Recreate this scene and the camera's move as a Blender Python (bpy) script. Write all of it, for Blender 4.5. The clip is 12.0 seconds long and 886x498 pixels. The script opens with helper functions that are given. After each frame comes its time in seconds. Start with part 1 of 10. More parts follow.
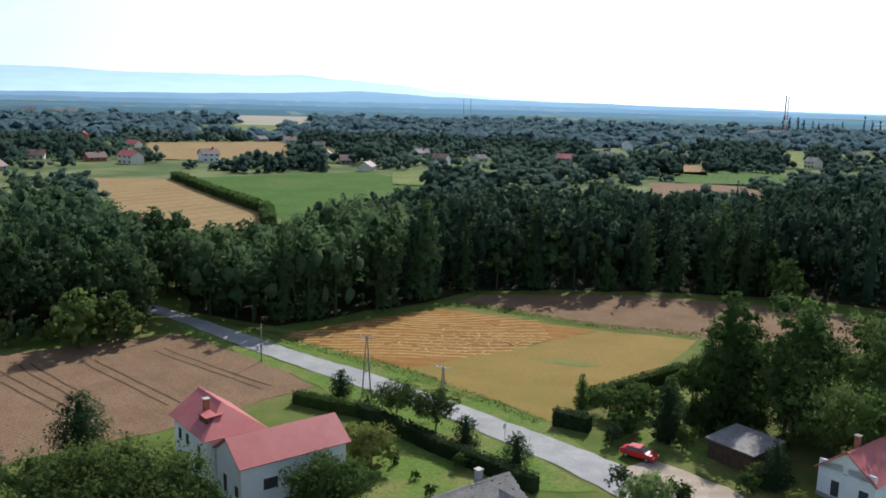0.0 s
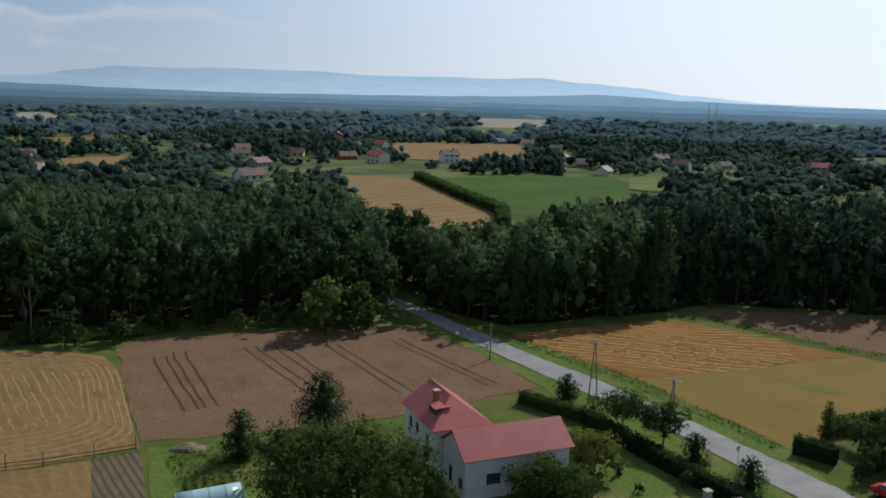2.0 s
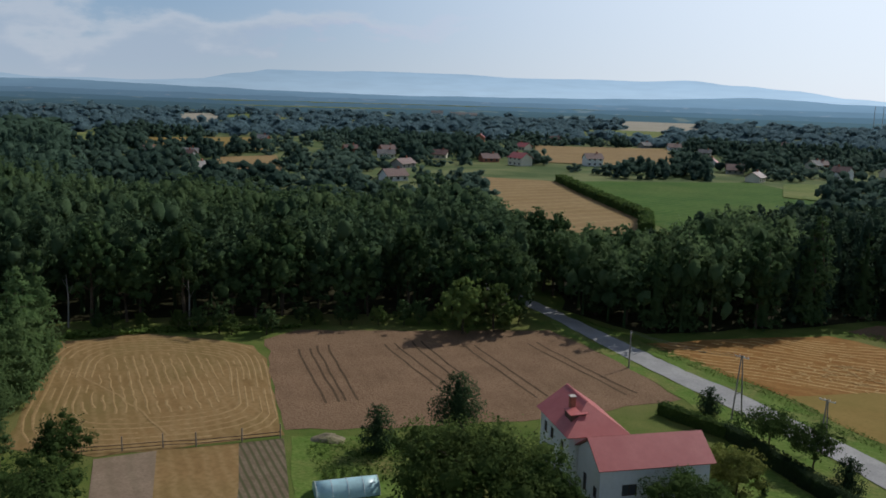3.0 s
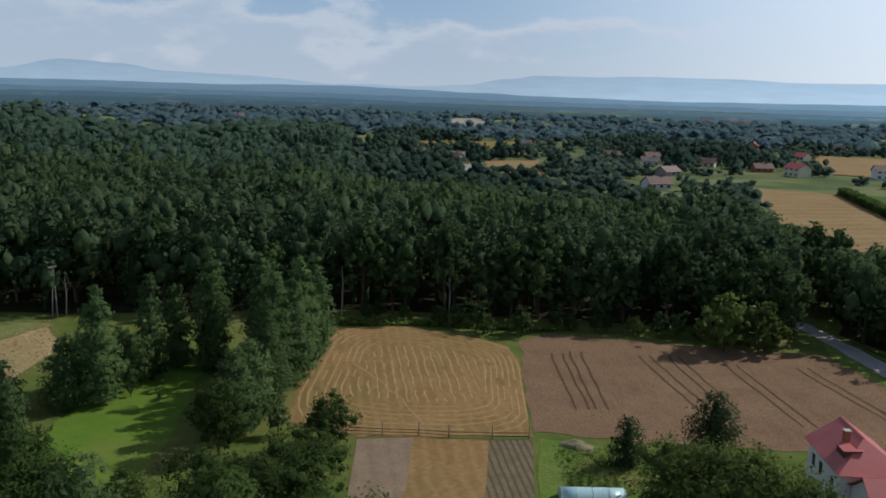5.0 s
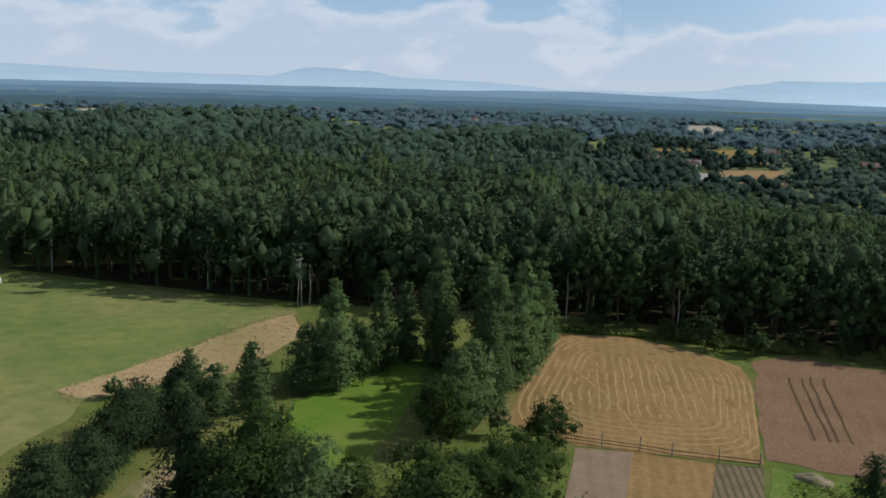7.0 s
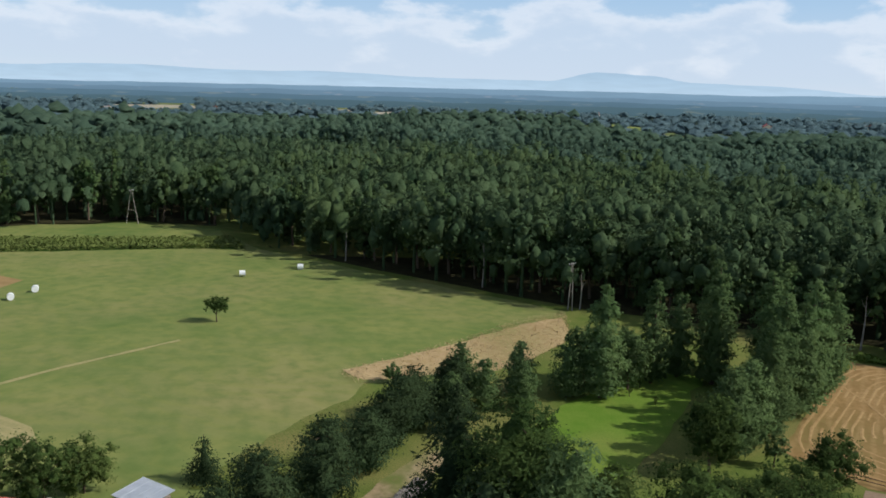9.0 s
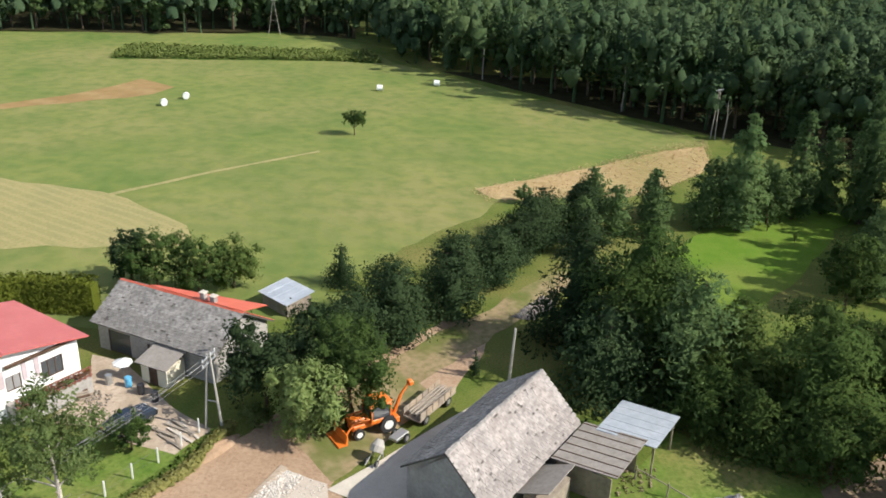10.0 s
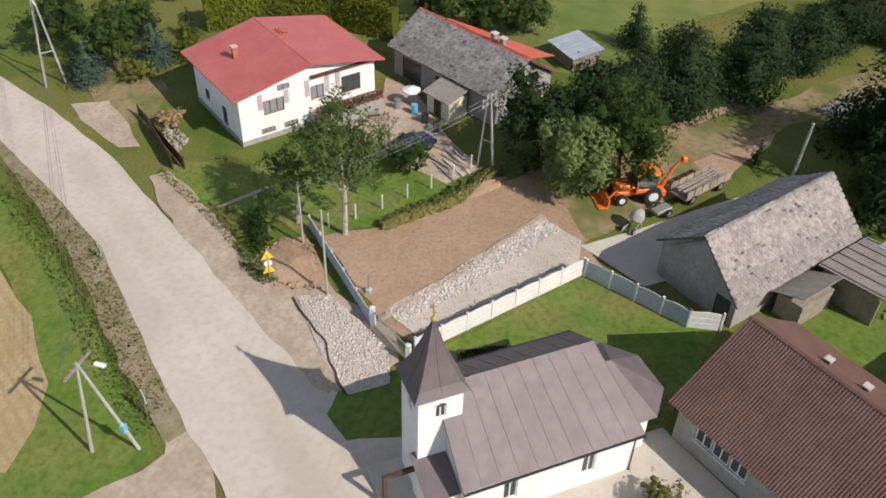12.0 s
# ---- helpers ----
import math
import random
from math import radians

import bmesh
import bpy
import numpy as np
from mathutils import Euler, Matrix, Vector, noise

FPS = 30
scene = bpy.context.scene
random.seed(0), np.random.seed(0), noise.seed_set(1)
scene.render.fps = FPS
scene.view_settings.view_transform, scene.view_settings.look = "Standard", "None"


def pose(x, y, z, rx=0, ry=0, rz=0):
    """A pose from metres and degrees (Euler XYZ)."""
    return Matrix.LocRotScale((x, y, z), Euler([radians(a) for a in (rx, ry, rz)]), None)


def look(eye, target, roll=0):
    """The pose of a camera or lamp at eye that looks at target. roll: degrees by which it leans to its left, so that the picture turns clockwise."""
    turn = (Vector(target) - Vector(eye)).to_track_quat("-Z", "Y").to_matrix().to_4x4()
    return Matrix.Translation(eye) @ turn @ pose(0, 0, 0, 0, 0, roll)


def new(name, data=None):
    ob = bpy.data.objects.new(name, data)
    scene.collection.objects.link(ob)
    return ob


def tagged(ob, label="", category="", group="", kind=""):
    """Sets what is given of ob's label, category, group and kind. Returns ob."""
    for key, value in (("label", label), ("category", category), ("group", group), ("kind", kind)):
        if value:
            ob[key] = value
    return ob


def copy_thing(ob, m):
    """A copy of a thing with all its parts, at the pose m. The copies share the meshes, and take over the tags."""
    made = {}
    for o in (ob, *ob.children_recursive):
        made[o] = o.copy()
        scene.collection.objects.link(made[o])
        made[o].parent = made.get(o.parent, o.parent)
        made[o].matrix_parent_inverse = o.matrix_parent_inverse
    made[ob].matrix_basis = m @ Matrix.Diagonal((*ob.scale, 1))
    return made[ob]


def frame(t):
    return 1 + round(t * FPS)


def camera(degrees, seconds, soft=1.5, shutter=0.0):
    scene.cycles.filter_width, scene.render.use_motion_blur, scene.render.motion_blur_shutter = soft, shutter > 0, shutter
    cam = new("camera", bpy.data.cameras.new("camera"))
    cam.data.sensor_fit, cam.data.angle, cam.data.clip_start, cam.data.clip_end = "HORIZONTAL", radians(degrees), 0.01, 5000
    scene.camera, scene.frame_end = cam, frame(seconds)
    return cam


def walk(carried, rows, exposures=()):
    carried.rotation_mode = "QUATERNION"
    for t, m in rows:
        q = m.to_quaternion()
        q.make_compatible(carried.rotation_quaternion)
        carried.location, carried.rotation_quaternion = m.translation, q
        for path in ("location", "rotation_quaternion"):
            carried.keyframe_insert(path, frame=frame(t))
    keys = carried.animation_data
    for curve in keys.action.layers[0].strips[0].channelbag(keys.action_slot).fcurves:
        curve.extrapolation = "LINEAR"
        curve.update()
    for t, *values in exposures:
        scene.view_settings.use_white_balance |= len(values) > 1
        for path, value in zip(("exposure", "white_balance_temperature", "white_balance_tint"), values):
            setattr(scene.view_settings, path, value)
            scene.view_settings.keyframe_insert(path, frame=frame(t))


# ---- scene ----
# ---- camera: a drone that hovers, pans to its left and at last tips down ----
cam = camera(54.4, 12.0, 1.7, 0.0)
ROWS = [
    (0.0, 0.00, -0.00, 40.00, -0.05, -9.83, 1.38),
    (0.5, -0.04, 0.00, 39.98, 2.57, -9.87, 1.36),
    (1.0, -0.09, -0.00, 39.96, 6.26, -9.91, 1.46),
    (1.5, -0.13, -0.00, 39.94, 10.66, -9.95, 1.53),
    (2.0, -0.18, -0.00, 39.92, 15.49, -10.00, 1.61),
    (2.5, -0.22, -0.00, 39.90, 20.17, -10.04, 1.66),
    (3.0, -0.27, -0.01, 39.89, 24.86, -10.09, 1.70),
    (5.0, -0.43, -0.06, 39.82, 42.09, -10.21, 1.70),
    (5.5, -0.50, -0.08, 39.80, 46.07, -10.21, 1.70),
    (6.0, -0.56, -0.09, 39.78, 49.28, -10.18, 1.67),
    (6.5, -0.63, -0.11, 39.76, 52.75, -10.20, 1.69),
    (7.0, -0.70, -0.13, 39.74, 57.25, -10.25, 1.70),
    (9.0, -0.92, -0.19, 39.59, 75.52, -10.44, 1.72),
    (9.3, -0.95, -0.19, 39.57, 78.15, -12.07, 1.80),
    (9.5, -0.97, -0.19, 39.55, 79.61, -14.59, 1.89),
    (10.0, -1.01, -0.19, 39.49, 84.27, -22.58, 2.00),
    (10.5, -1.05, -0.18, 39.44, 88.72, -28.35, 2.03),
    (11.0, -1.10, -0.18, 39.39, 94.02, -32.08, 1.97),
    (11.5, -1.13, -0.17, 39.33, 98.95, -35.42, 1.95),
    (12.0, -1.17, -0.16, 39.28, 104.53, -39.11, 1.86),
]
EXPOSURES = [(0.0, 0.28, 5900, 10), (0.5, -0.28, 5950, 10), (1.0, -0.45, 5980, 10), (2.5, -0.6, 6050, 10), (4.0, -0.58, 6050, 10), (5.0, -0.45, 6100, 10), (5.5, -0.3, 6100, 10), (7.0, -0.2, 6200, 10), (9.0, 0.06, 6300, 10), (9.5, 0.12, 6350, 10), (10.0, 0.72, 6480, 10), (10.5, 0.92, 6320, 11), (11.0, 0.57, 6400, 12), (11.5, 0.31, 6500, 13), (12.0, 0.16, 6550, 14)]
walk(cam, [(t, pose(x, y, z, 90 + pitch, 0, yaw) @ pose(0, 0, 0, 0, 0, roll)) for t, x, y, z, yaw, pitch, roll in ROWS], EXPOSURES)

# ---- light ----
SUN_AZ, SUN_EL = 21.5, 39.0          # degrees to the right of +y, and up
sun_dir = Vector((math.sin(radians(SUN_AZ)) * math.cos(radians(SUN_EL)), math.cos(radians(SUN_AZ)) * math.cos(radians(SUN_EL)), math.sin(radians(SUN_EL))))
sun = new("sun", bpy.data.lights.new("sun", "SUN"))
sun.data.energy, sun.data.angle, sun.data.color = 4.2, radians(0.55), (1.0, 0.95, 0.86)
sun.matrix_world = look(sun_dir * 300, (0, 0, 0))

world = bpy.data.worlds.new("sky")
scene.world = world
world.use_nodes = True
wn, wl = world.node_tree.nodes, world.node_tree.links
wn.clear()
w_out = wn.new("ShaderNodeOutputWorld")
w_bg = wn.new("ShaderNodeBackground")
w_sky = wn.new("ShaderNodeTexSky")
w_sky.sky_type, w_sky.sun_disc = "NISHITA", False
w_sky.sun_elevation, w_sky.sun_rotation = radians(SUN_EL), radians(SUN_AZ)
w_sky.air_density, w_sky.dust_density, w_sky.ozone_density = 1.0, 0.3, 2.0
SKY = 0.085
w_co = wn.new("ShaderNodeTexCoord")
w_map = wn.new("ShaderNodeMapping")
w_map.inputs["Scale"].default_value = (5.5, 5.5, 13.0)
w_noise = wn.new("ShaderNodeTexNoise")
w_noise.inputs["Scale"].default_value, w_noise.inputs["Detail"].default_value, w_noise.inputs["Roughness"].default_value = 1.5, 10.0, 0.55
w_ramp = wn.new("ShaderNodeValToRGB")
w_ramp.color_ramp.elements[0].position, w_ramp.color_ramp.elements[1].position = 0.47, 0.66
w_sep = wn.new("ShaderNodeSeparateXYZ")
w_mix = wn.new("ShaderNodeMix")
w_mix.data_type, w_mix.blend_type = "RGBA", "LIGHTEN"
wl.new(w_co.outputs["Generated"], w_sep.inputs[0])
wl.new(w_co.outputs["Generated"], w_map.inputs["Vector"])
wl.new(w_map.outputs[0], w_noise.inputs["Vector"])
wl.new(w_noise.outputs["Fac"], w_ramp.inputs["Fac"])


def w_math(kind, a, b):
    node = wn.new("ShaderNodeMath")
    node.operation = kind
    for k, v in enumerate((a, b)):
        if hasattr(v, "is_output"):
            wl.new(v, node.inputs[k])
        else:
            node.inputs[k].default_value = v
    return node.outputs[0]


def w_range(value, lo, hi, a, b):
    node = wn.new("ShaderNodeMapRange")
    node.interpolation_type = "SMOOTHSTEP"
    node.inputs["From Min"].default_value, node.inputs["From Max"].default_value = lo, hi
    node.inputs["To Min"].default_value, node.inputs["To Max"].default_value = a, b
    wl.new(value, node.inputs["Value"])
    return node.outputs["Result"]


# low bank of cumulus: rounded bright tops, bases that melt into the haze; loose clouds higher up
w_deep = w_math("SUBTRACT", w_math("MULTIPLY_ADD", w_noise.outputs["Fac"], 0.21), w_sep.outputs["Z"])
w_deep.node.inputs[0].links[0].from_node.inputs[2].default_value = -0.018
w_bank = w_range(w_deep, -0.01, 0.02, 0.0, 0.72)
w_loose = w_math("MULTIPLY", w_math("MULTIPLY", w_ramp.outputs["Color"], 0.75), w_range(w_sep.outputs["Z"], 0.1, 0.2, 0.0, 1.0))
wl.new(w_math("MAXIMUM", w_bank, w_loose), w_mix.inputs["Factor"])
w_body = wn.new("ShaderNodeMix")
w_body.data_type = "RGBA"
w_body.inputs["A"].default_value, w_body.inputs["B"].default_value = (10.0, 10.3, 10.8, 1), (6.9, 8.0, 9.4, 1)
wl.new(w_range(w_deep, 0.0, 0.045, 0.0, 1.0), w_body.inputs["Factor"])
wl.new(w_body.outputs["Result"], w_mix.inputs["B"])
# the summer haze that whitens the sky towards the horizon, the same all round
w_low = wn.new("ShaderNodeMapRange")
w_low.interpolation_type = "SMOOTHSTEP"
w_low.inputs["From Min"].default_value, w_low.inputs["From Max"].default_value = 0.12, 0.45
w_low.inputs["To Min"].default_value, w_low.inputs["To Max"].default_value = 0.85, 0.0
wl.new(w_sep.outputs["Z"], w_low.inputs["Value"])
w_haze = wn.new("ShaderNodeMix")
w_haze.data_type = "RGBA"
# brighter towards the sun, where the haze scatters forwards
w_dot = wn.new("ShaderNodeVectorMath")
w_dot.operation = "DOT_PRODUCT"
w_dot.inputs[1].default_value = sun_dir
wl.new(w_co.outputs["Generated"], w_dot.inputs[0])
w_fwd = wn.new("ShaderNodeMapRange")
w_fwd.interpolation_type = "SMOOTHSTEP"
w_fwd.inputs["From Min"].default_value, w_fwd.inputs["From Max"].default_value = 0.35, 1.0
wl.new(w_dot.outputs["Value"], w_fwd.inputs["Value"])
w_col = wn.new("ShaderNodeMix")
w_col.data_type = "RGBA"
w_col.inputs["B"].default_value = (19.5, 20.0, 20.6, 1)
w_low2 = wn.new("ShaderNodeMapRange")
w_low2.inputs["From Min"].default_value, w_low2.inputs["From Max"].default_value = 0.0, 0.12
wl.new(w_sep.outputs["Z"], w_low2.inputs["Value"])
w_grad = wn.new("ShaderNodeMix")
w_grad.data_type = "RGBA"
w_grad.inputs["A"].default_value, w_grad.inputs["B"].default_value = (7.6, 8.8, 10.1, 1), (4.2, 6.5, 9.2, 1)
wl.new(w_low2.outputs["Result"], w_grad.inputs["Factor"])
wl.new(w_grad.outputs["Result"], w_col.inputs["A"])
wl.new(w_fwd.outputs["Result"], w_col.inputs["Factor"])
wl.new(w_col.outputs["Result"], w_haze.inputs["B"])
wl.new(w_low.outputs["Result"], w_haze.inputs["Factor"])
wl.new(w_sky.outputs[0], w_haze.inputs["A"])
wl.new(w_haze.outputs["Result"], w_mix.inputs["A"])
wl.new(w_mix.outputs["Result"], w_bg.inputs["Color"])
w_bg.inputs["Strength"].default_value = SKY
wl.new(w_bg.outputs[0], w_out.inputs["Surface"])

# ---- materials ----
def nodes_of(name):
    m = bpy.data.materials.new(name)
    m.use_nodes = True
    n, l = m.node_tree.nodes, m.node_tree.links
    return m, n, l, n["Principled BSDF"]


def surface(name, a, b, scale=1.0, rough=0.8, bump=0.0, fine=None, stripe=None, metal=0.0, per_piece=0.0, big=None, bump_scale=None):
    """A surface of two colours mixed by noise (scale: features per metre), a finer speckle, and parallel stripes (degrees, metres, colour, strength)."""
    m, n, l, bsdf = nodes_of(name)
    co = n.new("ShaderNodeTexCoord")
    n1 = n.new("ShaderNodeTexNoise")
    n1.inputs["Scale"].default_value, n1.inputs["Detail"].default_value, n1.inputs["Roughness"].default_value = scale, 6.0, 0.62
    l.new(co.outputs["Object"], n1.inputs["Vector"])
    ramp = n.new("ShaderNodeValToRGB")
    ramp.color_ramp.elements[0].position, ramp.color_ramp.elements[1].position = 0.34, 0.66
    ramp.color_ramp.elements[0].color, ramp.color_ramp.elements[1].color = (*a, 1), (*b, 1)
    l.new(n1.outputs["Fac"], ramp.inputs["Fac"])
    col = ramp.outputs["Color"]

    def blend(fac, colour, kind="MIX"):
        nonlocal col
        x = n.new("ShaderNodeMix")
        x.data_type, x.blend_type = "RGBA", kind
        l.new(fac, x.inputs["Factor"])
        l.new(col, x.inputs["A"])
        if hasattr(colour, "is_output"):
            l.new(colour, x.inputs["B"])
        else:
            x.inputs["B"].default_value = (*colour, 1)
        col = x.outputs["Result"]

    def ranged(value, lo, hi, top):
        r = n.new("ShaderNodeMapRange")
        r.inputs["From Min"].default_value, r.inputs["From Max"].default_value = lo, hi
        r.inputs["To Max"].default_value = top
        l.new(value, r.inputs["Value"])
        return r.outputs["Result"]

    if big:                              # (scale, colour, strength): wide blotches
        nb = n.new("ShaderNodeTexNoise")
        nb.inputs["Scale"].default_value, nb.inputs["Detail"].default_value = big[0], 3.0
        l.new(co.outputs["Object"], nb.inputs["Vector"])
        blend(ranged(nb.outputs["Fac"], 0.45, 0.68, big[2]), big[1])
    if stripe:
        mp = n.new("ShaderNodeMapping")
        mp.inputs["Rotation"].default_value = (0, 0, radians(-stripe[0]))
        l.new(co.outputs["Object"], mp.inputs["Vector"])
        wv = n.new("ShaderNodeTexWave")
        wv.wave_type, wv.bands_direction = "BANDS", "Y"
        wv.inputs["Scale"].default_value = 0.314 / stripe[1]
        wv.inputs["Distortion"].default_value, wv.inputs["Detail"].default_value = stripe[4] if len(stripe) > 4 else 1.5, 3.0
        wv.inputs["Detail Scale"].default_value = 0.6
        l.new(mp.outputs[0], wv.inputs["Vector"])
        blend(ranged(wv.outputs["Fac"], 0.45, 0.95, stripe[3]), stripe[2])
    n2 = n.new("ShaderNodeTexNoise")
    n2.inputs["Scale"].default_value, n2.inputs["Detail"].default_value = (fine[0] if fine else scale * 9), 4.0
    l.new(co.outputs["Object"], n2.inputs["Vector"])
    if fine:
        blend(ranged(n2.outputs["Fac"], 0.42, 0.7, fine[2]), fine[1])
    if per_piece:
        oi = n.new("ShaderNodeObjectInfo")
        gm = n.new("ShaderNodeNewGeometry")
        ad = n.new("ShaderNodeMath")
        ad.operation = "ADD"
        l.new(oi.outputs["Random"], ad.inputs[0])
        l.new(gm.outputs["Random Per Island"], ad.inputs[1])
        hv = n.new("ShaderNodeHueSaturation")
        sh = n.new("ShaderNodeMath")
        sh.operation = "ADD"
        sh.inputs[1].default_value = 1.0 - per_piece
        l.new(ranged(ad.outputs[0], 0.0, 2.0, 2 * per_piece), sh.inputs[0])
        l.new(sh.outputs[0], hv.inputs["Value"])
        l.new(col, hv.inputs["Color"])
        col = hv.outputs["Color"]
    l.new(col, bsdf.inputs["Base Color"])
    bsdf.inputs["Roughness"].default_value, bsdf.inputs["Metallic"].default_value = rough, metal
    bsdf.inputs["Specular IOR Level"].default_value = 0.06 if rough >= 0.95 else 0.3
    if bump:
        bp = n.new("ShaderNodeBump")
        bp.inputs["Strength"].default_value, bp.inputs["Distance"].default_value = bump, bump_scale or 0.05
        l.new(n2.outputs["Fac"], bp.inputs["Height"])
        l.new(bp.outputs[0], bsdf.inputs["Normal"])
    return m


def foliage(name, a, b, glow=0.4, vary=0.45, relief=2.2):
    """Leaves: each clump of its own shade between two greens, each tree a little different, letting some light through."""
    m, n, l, bsdf = nodes_of(name)
    gm, oi = n.new("ShaderNodeNewGeometry"), n.new("ShaderNodeObjectInfo")
    ramp = n.new("ShaderNodeValToRGB")
    ramp.color_ramp.elements[0].color, ramp.color_ramp.elements[1].color = (*a, 1), (*b, 1)
    co = n.new("ShaderNodeTexCoord")
    ns = n.new("ShaderNodeTexNoise")
    ns.inputs["Scale"].default_value, ns.inputs["Detail"].default_value = 0.11, 2.0
    l.new(co.outputs["Object"], ns.inputs["Vector"])
    av = n.new("ShaderNodeMath")
    av.operation = "MULTIPLY_ADD"
    av.inputs[1].default_value = 0.7
    fn = n.new("ShaderNodeTexNoise")
    fn.inputs["Scale"].default_value, fn.inputs["Detail"].default_value, fn.inputs["Roughness"].default_value = 1.7, 5.0, 0.7
    l.new(co.outputs["Object"], fn.inputs["Vector"])
    fm = n.new("ShaderNodeMix")
    fm.inputs["Factor"].default_value = 0.7
    l.new(gm.outputs["Random Per Island"], fm.inputs["A"])
    l.new(fn.outputs["Fac"], fm.inputs["B"])
    l.new(fm.outputs["Result"], av.inputs[0])
    sc = n.new("ShaderNodeMath")
    sc.operation = "MULTIPLY_ADD"
    sc.inputs[1].default_value, sc.inputs[2].default_value = 1.5, -0.64
    l.new(ns.outputs["Fac"], sc.inputs[0])
    l.new(sc.outputs[0], av.inputs[2])
    l.new(av.outputs[0], ramp.inputs["Fac"])
    hv = n.new("ShaderNodeHueSaturation")
    vr = n.new("ShaderNodeMapRange")
    vr.inputs["To Min"].default_value, vr.inputs["To Max"].default_value = 1 - vary / 2, 1 + vary / 2
    l.new(oi.outputs["Random"], vr.inputs["Value"])
    l.new(vr.outputs["Result"], hv.inputs["Value"])
    l.new(ramp.outputs["Color"], hv.inputs["Color"])
    l.new(hv.outputs["Color"], bsdf.inputs["Base Color"])
    bsdf.inputs["Roughness"].default_value, bsdf.inputs["Specular IOR Level"].default_value = 0.9, 0.06
    tr = n.new("ShaderNodeBsdfTranslucent")
    rn, bp = n.new("ShaderNodeTexNoise"), n.new("ShaderNodeBump")     # leafy relief
    rn.inputs["Scale"].default_value, rn.inputs["Detail"].default_value, rn.inputs["Roughness"].default_value = relief or 1.0, 5.0, 0.7
    bp.inputs["Strength"].default_value, bp.inputs["Distance"].default_value = 0.85, 0.7 / (relief or 1.0)
    l.new(co.outputs["Object"], rn.inputs["Vector"])
    l.new(rn.outputs["Fac"], bp.inputs["Height"])
    if relief:
        l.new(bp.outputs[0], bsdf.inputs["Normal"])
        l.new(bp.outputs[0], tr.inputs["Normal"])
    l.new(hv.outputs["Color"], tr.inputs["Color"])
    mx = n.new("ShaderNodeMixShader")
    mx.inputs["Fac"].default_value = glow
    l.new(bsdf.outputs[0], mx.inputs[1])
    l.new(tr.outputs[0], mx.inputs[2])
    l.new(mx.outputs[0], n["Material Output"].inputs["Surface"])
    return m


